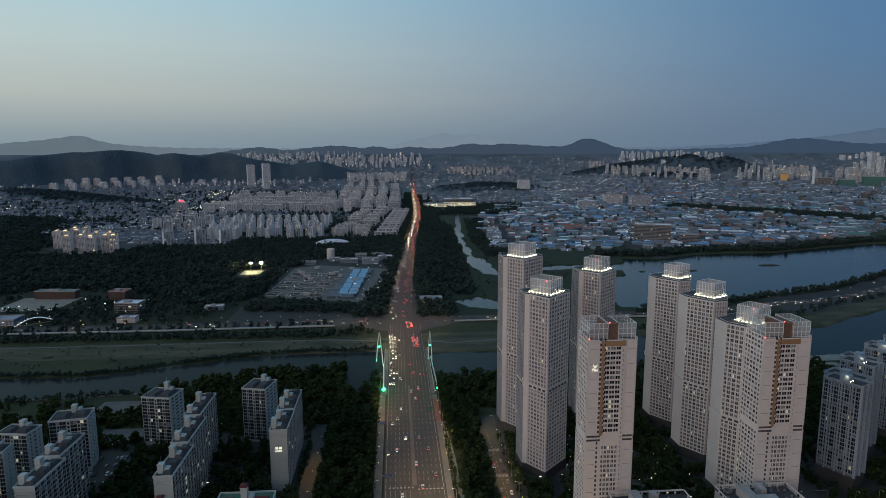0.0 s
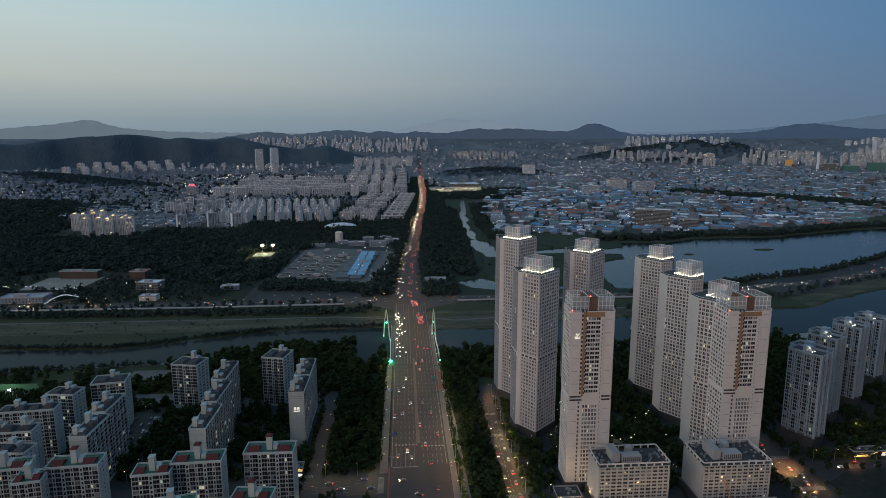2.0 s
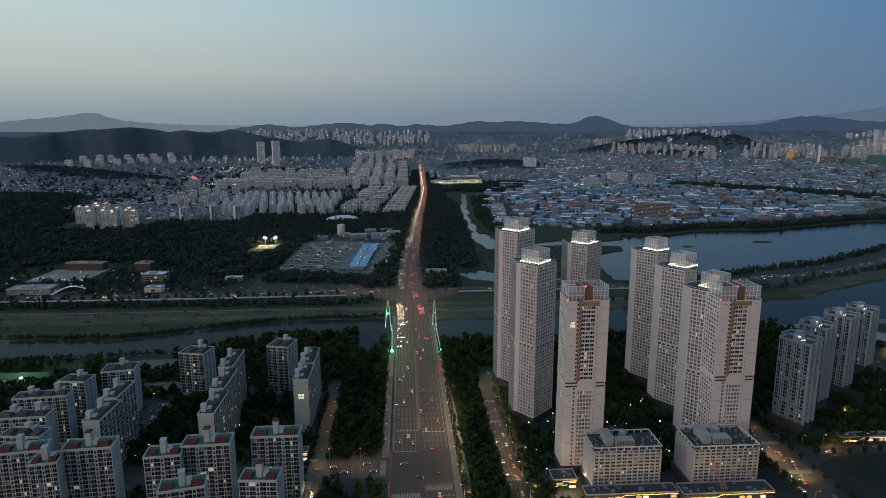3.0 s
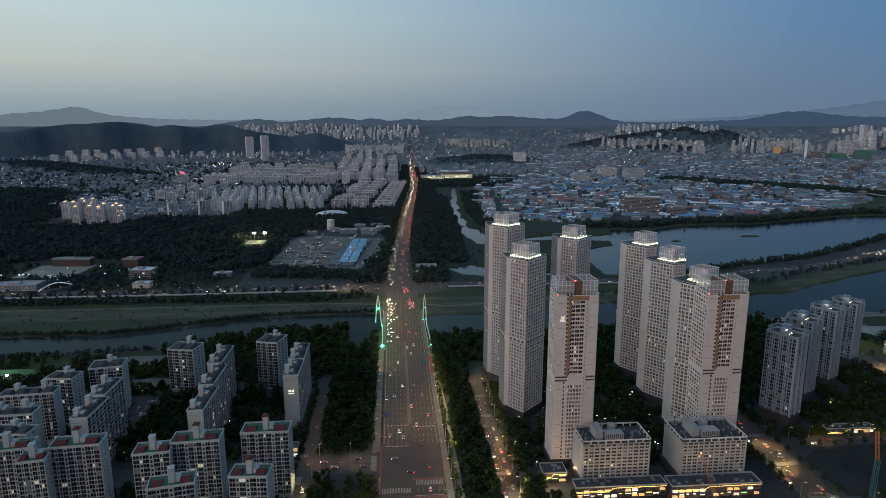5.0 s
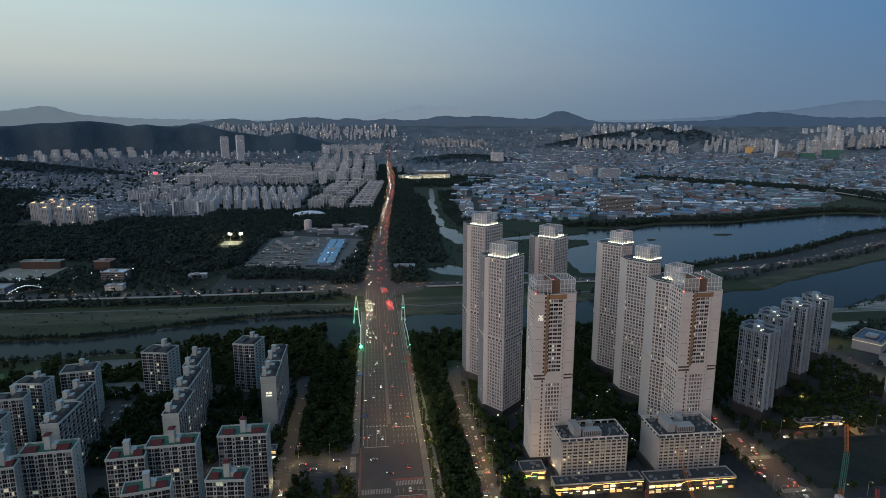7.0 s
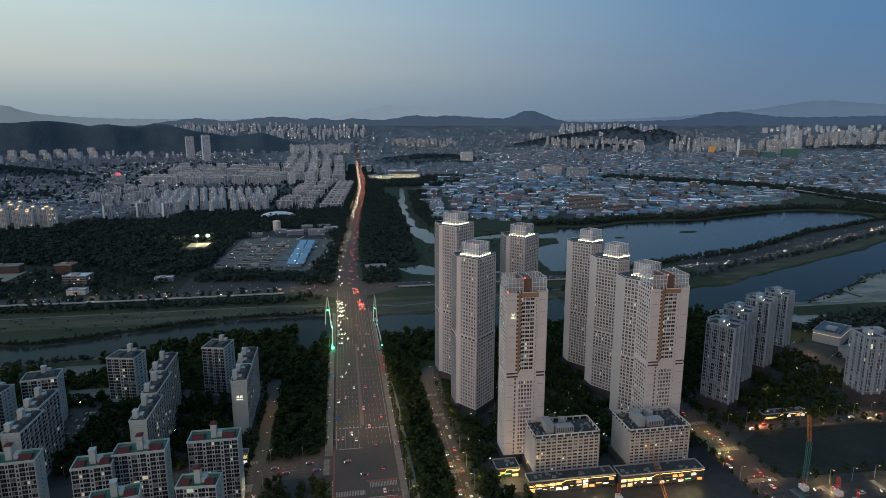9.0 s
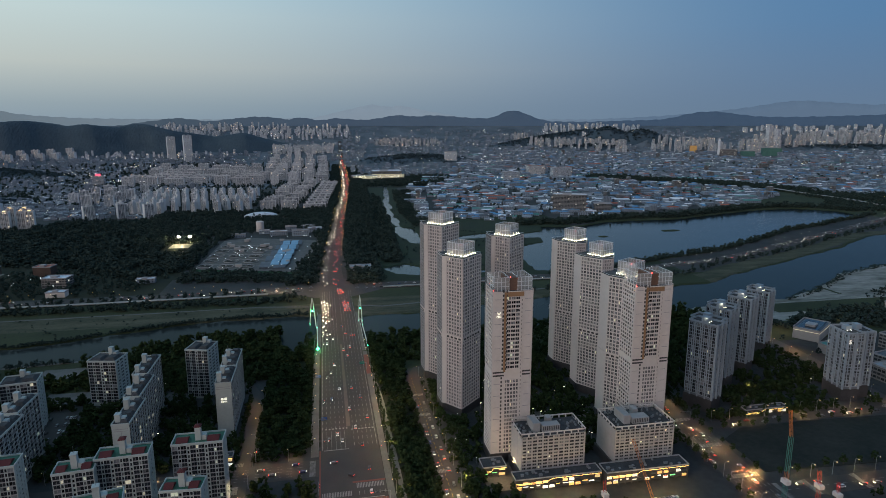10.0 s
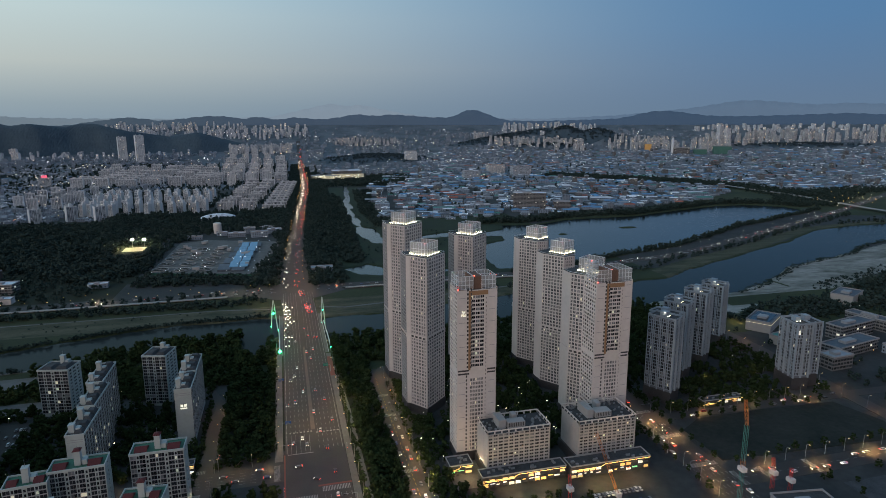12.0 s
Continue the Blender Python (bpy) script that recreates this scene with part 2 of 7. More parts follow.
M["screen"] = screen_mat()

# ---- mesh helpers ----


class Shape:
    """Gathers boxes, prisms, tubes and quads of one part; make() links them as one mesh object."""

    def __init__(self):
        self.v, self.f, self.k = [], [], []

    def quad(self, pts, k=0):
        n = len(self.v)
        self.v += [tuple(p) for p in pts]
        self.f.append(tuple(range(n, n + len(pts))))
        self.k.append(k)

    def prism(self, poly, z0, z1, k=0, top=None, shrink=1.0):
        """An upright prism over a counter-clockwise outline."""
        n, c = len(self.v), len(poly)
        cx, cy = sum(p[0] for p in poly) / c, sum(p[1] for p in poly) / c
        self.v += [(p[0], p[1], z0) for p in poly] + [(cx + (p[0] - cx) * shrink, cy + (p[1] - cy) * shrink, z1) for p in poly]
        for i in range(c):
            j = (i + 1) % c
            self.f.append((n + i, n + j, n + c + j, n + c + i))
            self.k.append(k)
        self.f.append(tuple(range(n + c, n + 2 * c)))
        self.k.append(k if top is None else top)
        self.f.append(tuple(reversed(range(n, n + c))))
        self.k.append(k)

    def box(self, x0, y0, z0, x1, y1, z1, k=0, top=None):
        self.prism([(x0, y0), (x1, y0), (x1, y1), (x0, y1)], z0, z1, k, top)

    def slab(self, p, q, out, depth, z0, z1, k=0):
        """A box along the line p to q, standing depth proud towards out."""
        a, b = Vector(p), Vector(q)
        o = Vector(out) * depth
        self.prism([a + o, b + o, b, a], z0, z1, k)

    def tube(self, pts, r, k=0, sides=6):
        n = len(self.v)
        for i, p in enumerate(pts):
            p = Vector(p)
            d = (Vector(pts[min(i + 1, len(pts) - 1)]) - Vector(pts[max(i - 1, 0)])).normalized()
            s = d.cross(Vector((0, 0, 1)))
            s = s.normalized() if s.length > 0.01 else Vector((1, 0, 0))
            u = s.cross(d)
            rr = r[i] if isinstance(r, (list, tuple)) else r
            for a in range(sides):
                an = 2 * math.pi * a / sides
                self.v.append(tuple(p + (s * math.cos(an) + u * math.sin(an)) * rr))
        for i in range(len(pts) - 1):
            for a in range(sides):
                b = (a + 1) % sides
                self.f.append((n + i * sides + a, n + i * sides + b, n + (i + 1) * sides + b, n + (i + 1) * sides + a))
                self.k.append(k)
        self.f.append(tuple(n + a for a in range(sides)))
        self.f.append(tuple(n + (len(pts) - 1) * sides + a for a in reversed(range(sides))))
        self.k += [k, k]

    def ring(self, x0, y0, x1, y1, t, z0, z1, k=0):
        """A closed rectangular rim, t wide, outside the given rectangle."""
        n = len(self.v)
        for e in (0, t):
            for z in (z0, z1):
                self.v += [(x0 - e, y0 - e, z), (x1 + e, y0 - e, z), (x1 + e, y1 + e, z), (x0 - e, y1 + e, z)]
        for i in range(4):
            j = (i + 1) % 4
            self.f += [(n + 8 + i, n + 8 + j, n + 12 + j, n + 12 + i), (n + j, n + i, n + 4 + i, n + 4 + j),
                       (n + 4 + i, n + 12 + i, n + 12 + j, n + 4 + j)[::-1], (n + i, n + j, n + 8 + j, n + 8 + i)[::-1]]
            self.k += [k] * 4

    def ball(self, x, y, z, r, k=0):
        n = len(self.v)
        self.v += [(x, y, z + r), (x + r, y, z), (x, y + r, z), (x - r, y, z), (x, y - r, z), (x, y, z - r)]
        for a, b in ((1, 2), (2, 3), (3, 4), (4, 1)):
            self.f += [(n, n + a, n + b), (n + 5, n + b, n + a)]
            self.k += [k, k]

    def mesh(self, name, mats):
        me = bpy.data.meshes.new(name)
        me.from_pydata(self.v, [], self.f)
        for m in mats:
            me.materials.append(M[m] if isinstance(m, str) else m)
        if len(mats) > 1:
            me.polygons.foreach_set("material_index", self.k)
        me.update()
        return me

    def make(self, name, mats, parent=None, label="", kind=""):
        ob = new(name, self.mesh(name, mats))
        ob.parent = parent
        return tagged(ob, label, kind=kind)


def sheet(name, verts, faces, mats, index=None, smooth=False):
    """A large mesh straight from arrays (all faces with the same number of corners)."""
    me = bpy.data.meshes.new(name)
    n, c = faces.shape
    me.vertices.add(len(verts))
    me.vertices.foreach_set("co", np.asarray(verts, dtype=np.float32).ravel())
    me.loops.add(n * c)
    me.loops.foreach_set("vertex_index", faces.astype(np.int32).ravel())
    me.polygons.add(n)
    me.polygons.foreach_set("loop_start", np.arange(0, n * c, c, dtype=np.int32))
    for m in mats:
        me.materials.append(M[m])
    if index is not None:
        me.polygons.foreach_set("material_index", np.asarray(index, dtype=np.int32))
    me.update(calc_edges=True)
    me.validate()
    if not smooth:
        me.shade_flat()
    return new(name, me)


def thing(name, x, y, z, label, category, group="", turn=0.0):
    ob = new(name)
    ob.empty_display_size = 0.5
    ob.matrix_basis = pose(x, y, z, 0, 0, turn)
    return tagged(ob, label, category, group)

# ---- ground, water, roads ----
RIVER = [(-4900, 420), (-1500, 330), (-700, 318), (-464, 308), (-337, 301), (-281, 318), (-191, 350), (-118, 361), (-33, 360), (32, 348), (112, 348),
         (277, 385), (390, 405), (550, 409), (622, 452), (695, 484), (865, 565), (970, 608), (1125, 705), (1252, 735), (1700, 760), (2600, 900),
         (2600, 700), (1500, 640), (1188, 587), (1044, 533), (986, 493), (858, 454), (787, 428), (732, 390), (670, 352), (600, 322), (505, 317),
         (441, 300), (266, 290), (229, 277), (99, 273), (55, 281), (30, 274), (-25, 300), (-38, 281), (-44, 236), (-58, 240), (-62, 312),
         (-136, 303), (-177, 289), (-218, 278), (-258, 256), (-352, 245), (-424, 244), (-700, 250), (-1500, 250), (-4900, 330)]
LAKE = [(332, 545), (395, 522), (585, 597), (706, 637), (863, 725), (1012, 818), (1128, 859), (1227, 912), (1326, 950), (1375, 1000), (1381, 1055),
        (1309, 1129), (1188, 1122), (1042, 1075), (871, 1010), (764, 1008), (668, 1000), (578, 945), (490, 958), (470, 905), (425, 880), (330, 895),
        (262, 868), (262, 845), (340, 855), (440, 828), (425, 775), (372, 745), (335, 690)]
MOUTH = [(152, 1025), (184, 990), (183, 880), (186, 808), (165, 820), (148, 900), (146, 950)]
POND = [(88, 604), (122, 630), (148, 592), (190, 560), (300, 560), (300, 545), (138, 548), (104, 565)]
CREEK = [(230, 2050), (208, 1796), (192, 1600), (174, 1500), (176, 1400), (160, 1290), (163, 1170), (158, 1080), (160, 1000)]
ISLETS = [(755, 857, 30, 12), (572, 815, 17, 9), (470, 815, 12, 8)]


def in_poly(px, py, poly):
    hit = np.zeros(np.shape(px), bool)
    for (x0, y0), (x1, y1) in zip(poly, poly[1:] + poly[:1]):
        cross = (y0 > py) != (y1 > py)
        with np.errstate(divide="ignore", invalid="ignore"):
            hit ^= cross & (px < (x1 - x0) * (py - y0) / (y1 - y0 + 1e-12) + x0)
    return hit


def line_gap(px, py, pts):
    """Distance of each place to a line of points."""
    best = np.full(np.shape(px), 1e9)
    for (x0, y0), (x1, y1) in zip(pts, pts[1:]):
        dx, dy = x1 - x0, y1 - y0
        s = np.clip(((px - x0) * dx + (py - y0) * dy) / (dx * dx + dy * dy), 0, 1)
        best = np.minimum(best, np.hypot(px - x0 - s * dx, py - y0 - s * dy))
    return best


def wavy(x, y, s):
    return np.sin(x / s + 1.3 * np.sin(y / s * 0.7)) + 0.6 * np.sin(y / s * 1.9 + 2.1 * np.sin(x / s * 1.3)) + 0.4 * np.sin((x + y) / s * 3.7)


def shore(x, y):
    """Signed distance to the water's edge: below zero in the water."""
    d = np.full(np.shape(x), 1e9)
    for poly in (RIVER, LAKE, MOUTH, POND):
        g = line_gap(x, y, poly + poly[:1])
        d = np.minimum(d, np.where(in_poly(x, y, poly), -g, g))
    d = np.minimum(d, line_gap(x, y, CREEK) - 5.0 + 2.5 * np.sin(y / 23.0))
    d = d + 1.6 * wavy(x, y, 17.0)
    for cx, cy, a, b in ISLETS:
        q = np.hypot((x - cx) / a, (y - cy) / b)
        d = np.maximum(d, (1 - q) * min(a, b))
    return d


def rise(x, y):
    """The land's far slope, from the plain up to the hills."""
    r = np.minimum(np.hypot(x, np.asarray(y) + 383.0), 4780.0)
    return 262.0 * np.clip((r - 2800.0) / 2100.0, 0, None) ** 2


HILLS = [  # centre x, y, half length, half width, height, turn of the long axis
    (-1560, 2700, 420, 90, 26, -20), (520, 3080, 260, 110, 42, -8), (1850, 3450, 135, 85, 98, -26),
    (2030, 3350, 150, 85, 84, -30), (1640, 3290, 190, 40, 26, -25), (2880, 2560, 330, 45, 20, -40), (-1230, 1500, 300, 190, 44, 12), (1500, 3660, 420, 60, 30, 20)]


def hills(x, y):
    h = np.zeros(np.shape(x))
    for cx, cy, a, b, top, turn in HILLS:
        c, s = math.cos(radians(turn)), math.sin(radians(turn))
        u, v = ((x - cx) * c + (y - cy) * s) / a, (-(x - cx) * s + (y - cy) * c) / b
        q = np.sqrt(u * u + v * v)
        h = np.maximum(h, top * np.clip(1 - q ** 1.7 / 2.2, 0, 1) ** 1.4 * (1 + 0.05 * wavy(x, y, 90.0)))
    return h


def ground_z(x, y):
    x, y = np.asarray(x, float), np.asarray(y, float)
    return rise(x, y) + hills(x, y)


def spread(lo, hi, step, far_lo, far_hi):
    """Grid lines: even between lo and hi, then ever wider out to the far ends."""
    mid = list(np.arange(lo, hi + step, step))
    left, right, d = [], [], step
    p = lo
    while p > far_lo:
        d = min(d * 1.12, 60)
        p -= d
        left.append(p)
    p, d = mid[-1], step
    while p < far_hi:
        d = min(d * 1.12, 60)
        p += d
        right.append(p)
    return np.array(left[::-1] + mid + right)


def make_ground():
    gx, gy = spread(-480, 1420, 6.0, -4600, 4600), spread(225, 1150, 6.0, -900, 4700)
    X, Y = np.meshgrid(gx, gy)
    d = shore(X, Y)
    t = np.clip((d + 3.0) / 9.0, 0, 1)
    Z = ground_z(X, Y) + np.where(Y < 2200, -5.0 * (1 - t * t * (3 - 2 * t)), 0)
    nx, ny = len(gx), len(gy)
    i = (np.arange(ny - 1)[:, None] * nx + np.arange(nx - 1)).ravel()
    faces = np.stack([i, i + 1, i + nx + 1, i + nx], 1)
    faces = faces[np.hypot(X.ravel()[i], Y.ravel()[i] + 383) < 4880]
    cx, cy = X.ravel()[faces].mean(1), Y.ravel()[faces].mean(1)
    ds = d.ravel()[faces].mean(1)
    k = np.full(len(cx), 1)                                                     # city ground
    # beyond 2400 m the paler, bluer ground that carries the haze
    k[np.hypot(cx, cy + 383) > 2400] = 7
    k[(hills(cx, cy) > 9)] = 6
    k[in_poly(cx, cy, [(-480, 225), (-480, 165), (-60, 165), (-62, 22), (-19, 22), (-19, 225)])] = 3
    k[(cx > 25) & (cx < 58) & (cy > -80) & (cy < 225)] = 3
    k[(cy > 170) & (cy < 480) & (ds < 200)] = 0
    k[(cy > 355) & (cy < 412) & (cx < -20)] = 2                                 # dry riverside meadow
    k[(cy > 340) & (cy < 430) & (cx > 25) & (cx < 330) & (ds > 4)] = 2
    k[(cx > 30) & (cx < 560) & (cy > 480) & (cy < 1150) & (ds < 260)] = 4       # marsh
    k[(cx > 100) & (cx < 260) & (cy > 1000) & (cy < 2000)] = 4
    k[(line_gap(cx, cy, LAKE[1:9]) < 16)] = 0
    k[in_poly(cx, cy, [(1380, 880), (1420, 1180), (1180, 1230), (1470, 1400), (1640, 1660), (1830, 1370), (2300, 1420), (2600, 1300), (2600, 900), (1700, 760)])] = 0
    k[(cy > 990) & (cx > 440) & (ds < 60) & (cy < 1300)] = 0
    k[in_poly(cx, cy, [(560, 412), (622, 456), (865, 570), (1125, 710), (1252, 740), (1500, 772), (1500, 800), (1120, 742), (860, 606), (640, 510), (560, 462)])] = 2
    k[in_poly(cx, cy, [(690, 300), (700, 372), (790, 432), (990, 490), (1190, 560), (1500, 640), (1500, 500), (1000, 395), (760, 300)])] = 5
    k[in_poly(cx, cy, [(440, 225), (440, 305), (600, 322), (690, 350), (690, 290), (520, 230)])] = 5
    k[in_poly(cx, cy, [(440, 280), (700, 240), (1500, 420), (1500, 520), (1000, 405), (760, 305), (600, 305)]) & (cy < 300)] = 0
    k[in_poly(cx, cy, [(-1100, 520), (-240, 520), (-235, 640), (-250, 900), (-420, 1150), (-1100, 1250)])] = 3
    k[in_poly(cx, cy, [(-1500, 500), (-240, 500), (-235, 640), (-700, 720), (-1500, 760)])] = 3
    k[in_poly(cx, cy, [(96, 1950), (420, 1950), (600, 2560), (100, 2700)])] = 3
    k[(ds < 9) & ((k == 1) | (k == 7))] = 0
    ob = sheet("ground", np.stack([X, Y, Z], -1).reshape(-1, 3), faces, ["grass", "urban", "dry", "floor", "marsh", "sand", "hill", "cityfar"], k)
    tagged(ob, "city plain with river banks, meadows and far slopes", "ground", kind="structure")


make_ground()
s = Shape()
s.quad([(0, 500, -1.6), (395, 496, -1.6), (1140, 786, -1.6), (2700, 1600, -1.6), (2700, 2150, -1.6), (0, 2150, -1.6)])
s.quad([(0, 180, -1.6), (2700, 180, -1.6), (2700, 1600, -1.6), (1140, 786, -1.6), (395, 496, -1.6), (0, 500, -1.6)], 1)
s.quad([(-4500, 180, -1.6), (0, 180, -1.6), (0, 2150, -1.6), (-4500, 2150, -1.6)], 2)
tagged(s.make("water", ["water", "river_water", "dull_water"]), "calm dark river and lake reflecting the dusk sky", "water", kind="structure")


def ribbon(name, pts, width, z, mat, label, category="road", kind="structure", step=20.0):
    """A road strip along a line of points, lying on the land; z: how far above it."""
    v, f = [], []
    fine = []
    for (x0, y0), (x1, y1) in zip(pts, pts[1:]):
        n = max(1, int(math.hypot(x1 - x0, y1 - y0) / step))
        fine += [(x0 + (x1 - x0) * i / n, y0 + (y1 - y0) * i / n) for i in range(n)]
    fine.append(pts[-1])
    for i, (x, y) in enumerate(fine):
        a, b = fine[max(i - 1, 0)], fine[min(i + 1, len(fine) - 1)]
        d = Vector((b[0] - a[0], b[1] - a[1])).normalized()
        w = (width(y) if callable(width) else width) / 2
        h = z(x, y) if callable(z) else z + float(ground_z(x, y))
        for sgn in (1, -1):
            for dz in (0, -0.9):
                v.append((x - d.y * w * sgn, y + d.x * w * sgn, h + dz))
    for i in range(len(fine) - 1):
        a, b = 4 * i, 4 * i + 4
        f += [(a + 2, b + 2, b, a), (a, b, b + 1, a + 1), (a + 2, a + 3, b + 3, b + 2)]
    ob = sheet(name, np.array(v), np.array(f), [mat])
    return tagged(ob, label, category, kind=kind)


AVENUE = [(3, -330), (3, 380), (0, 450), (-2, 510), (0, 600), (3, 700), (8, 820), (21, 1060), (32, 1300), (46, 1520), (64, 1800), (78, 2100), (86, 2500), (92, 3000), (108, 3900)]
ribbon("road", AVENUE, lambda y: 42 if y < 420 else max(24, 42 - (y - 420) * 0.07), 0.21, "asphalt", "wide multi-lane avenue of worn grey asphalt")

# ---- towers and flats ----


def facade(parent, p, q, z0, storeys, sh, bays, pier=0.9, band=1.2, depth=0.35, lit=0.03, frame="white", skip=(), glass=("pane", "curtain"), curtain=0.2, cool=0.4, rnd=random):
    """One side of a building from p to q (outside to the right): panes in a raised frame of piers and floor bands."""
    p, q = Vector(p), Vector(q)
    run = q - p
    length = run.length
    d = run / length
    out = Vector((d.y, -d.x))
    bw = length / bays
    panes, grid = Shape(), Shape()
    for j in range(storeys):
        for i in range(bays):
            if i in skip:
                continue
            a, b = p + d * (bw * i + pier * 0.4) + out * 0.03, p + d * (bw * (i + 1) - pier * 0.4) + out * 0.03
            r = rnd.random()
            k = 2 if r < lit * (1 - cool) else 3 if r < lit else 1 if r < lit + curtain else 0
            za, zb = z0 + sh * j + band * 0.8, z0 + sh * (j + 1)
            c = (a + b) / 2
            panes.quad([(a.x, a.y, za), (c.x, c.y, za), (c.x, c.y, zb), (a.x, a.y, zb)], k)
            panes.quad([(c.x, c.y, za), (b.x, b.y, za), (b.x, b.y, zb), (c.x, c.y, zb)], k if k < 2 else 1)
    for i in range(bays + 1):
        c = p + d * min(max(bw * i, pier / 2), length - pier / 2)
        grid.slab(c - d * pier / 2, c + d * pier / 2, out, depth, z0, z0 + storeys * sh)
    for i in range(bays):
        if i not in skip:
            c = p + d * (bw * (i + 0.5))
            grid.slab(c - d * 0.06, c + d * 0.06, out, depth * 0.4, z0, z0 + storeys * sh)
    for i in skip:
        grid.slab(p + d * bw * i, p + d * bw * (i + 1), out, depth * 0.9, z0, z0 + storeys * sh)
    for j in range(storeys + 1):
        zz = z0 + j * sh
        grid.slab(p, q, out, depth * 0.85, zz, zz + band * (0.9 if j < storeys else 0.5))
    f = grid.make("facade_frame", [frame], parent)
    panes.make("window_panes", [*glass, "lit", "litcool"], f, kind="stuff")
    return out


def crown(parent, cx, cy, z, w, dpt, h, turn, bulbs=True):
    """The lit glass screen on a tower's roof: posts, rails, panes and a row of bulbs at its foot."""
    c, s_ = math.cos(radians(turn)), math.sin(radians(turn))

    def at(u, v):
        return cx + u * c - v * s_, cy + u * s_ + v * c
    core, post, bulb, sides = Shape(), Shape(), Shape(), []
    core.prism([at(-w * 0.3, -dpt * 0.3), at(w * 0.3, -dpt * 0.3), at(w * 0.3, dpt * 0.3), at(-w * 0.3, dpt * 0.3)], z, z + h * 0.72)
    ring = [(-w / 2, -dpt / 2), (w / 2, -dpt / 2), (w / 2, dpt / 2), (-w / 2, dpt / 2)]
    for (u0, v0), (u1, v1) in zip(ring, ring[1:] + ring[:1]):
        n = 6
        glass = Shape()
        glass.quad([(*at(u0, v0), z + 1.2), (*at(u1, v1), z + 1.2), (*at(u1, v1), z + h - 0.2), (*at(u0, v0), z + h - 0.2)])
        sides.append(glass)
        for i in range(n):
            u, v = u0 + (u1 - u0) * i / n, v0 + (v1 - v0) * i / n
            x, y = at(u, v)
            post.tube([(x, y, z), (x, y, z + h)], 0.16, sides=4)
            if bulbs:
                xb, yb = at(u * 1.08, v * 1.08)
                bulb.ball(xb, yb, z + 1.0, 0.5)
        for zz in (z + 0.6, z + h * 0.5, z + h):
            post.tube([(*at(u0, v0), zz), (*at(u1, v1), zz)], 0.2, sides=4)
    core.make("roof_core", ["white"], parent)
    f = post.make("crown_frame", ["steel"], parent)
    for glass in sides:
        glass.make("glass_screen", ["screen"], f, "clear glass crown screen")
    if bulbs:
        bulb.make("roof_lights", ["bulb"], parent, "row of warm roof lights", kind="stuff")
        red = Shape()
        red.ball(cx, cy, z + h * 0.72 + 0.5, 0.42)
        red.make("beacon", ["redbulb"], parent, "small red aviation beacon")


def poly_tower(name, origin, pts, storeys, sh, podium, belt, faces, label, crown_box, group):
    """A tall tower over an outline; faces: per side (bays, pier, band, frame) or None for a plain wall."""
    t = thing(name, origin[0], origin[1], 0, label, "tower", group)
    rnd = random.Random(int(origin[0] * 7 + origin[1]))
    top = podium + storeys * sh
    b = Shape()
    b.prism(pts, 0, top + 0.9, 0, 1)
    b.make("tower_body", ["white", "roof"], t)
    base = Shape()
    n = len(pts)
    cx, cy = sum(p[0] for p in pts) / n, sum(p[1] for p in pts) / n
    base.prism([(cx + (x - cx) * 1.045, cy + (y - cy) * 1.045) for x, y in pts], 0, podium, 0)
    base.make("podium", ["charcoal"], t, "dark stone-clad podium")
    lower = int((belt - podium) / sh)
    for i, spec in enumerate(faces):
        if spec is None:
            continue
        p, q = pts[i], pts[(i + 1) % n]
        bays, pier, band, frame = spec
        facade(t, p, q, podium, lower, sh, bays, pier, band, frame=frame, lit=0.022, rnd=rnd)
        facade(t, p, q, podium + (lower + 1) * sh, storeys - lower - 1, sh, bays, pier, band, frame=frame, lit=0.022, rnd=rnd)
    ring, slot = Shape(), Shape()
    zb = podium + lower * sh
    ring.prism([(cx + (x - cx) * 1.03, cy + (y - cy) * 1.03) for x, y in pts], zb - 0.3, zb + sh + 0.6)
    r = ring.make("belt", ["white"], t)
    for i in range(n):
        p, q = Vector(pts[i]), Vector(pts[(i + 1) % n])
        if faces[i] is None:
            continue
        d = (q - p).normalized()
        o = Vector((d.y, -d.x))
        m = int((q - p).length / 4)
        for j in range(m):
            a = p + d * (1.6 + 4 * j) + o * 0.85
            slot.slab(a, a + d * 2.5, o, 0.15, zb + 0.9, zb + 2.3)
    slot.make("belt_vents", ["charcoal"], r, kind="stuff")
    u, v, w, dp, h, turn = crown_box
    crown(t, u, v, top + 0.9, w, dp, h, turn)
    rail = Shape()
    for i in range(n):
        p, q = pts[i], pts[(i + 1) % n]
        rail.tube([(*p, top + 1.9), (*q, top + 1.9)], 0.14, sides=4)
    rail.make("roof_rail", ["steel"], t)
    return t


DIAMOND = [(0, 0), (19.4, 19), (5, 36), (-14, 31), (-13, 15), (-10, 13.5)]
# pink and grey frames colour in the lit and shaded sides
DFACES = [(8, 1.0, 1.05, "white"), (6, 1.0, 1.05, "white"), None, (5, 0.9, 1.0, "grey"), None, (6, 1.0, 1.1, "pink")]
for o, storeys, label in (((90, 131), 48, "tallest white apartment tower with rose-lit sides and a glass crown"),
                          ((93, 62), 43, "white apartment tower with rose-lit sides above the side street"),
                          ((155, 142), 43, "pale apartment tower near the river with a glass crown")):
    poly_tower("apartment_tower", o, DIAMOND, storeys, 2.84, 7.0, 65.0, DFACES, label, (2.5, 17.5, 15.5, 15.5, 10.5, 45), "riverside towers")
TRIPLE = [(0, 0), (11.6, -16.4), (22, -15), (32, 4), (18, 20), (-0.5, 12.5)]
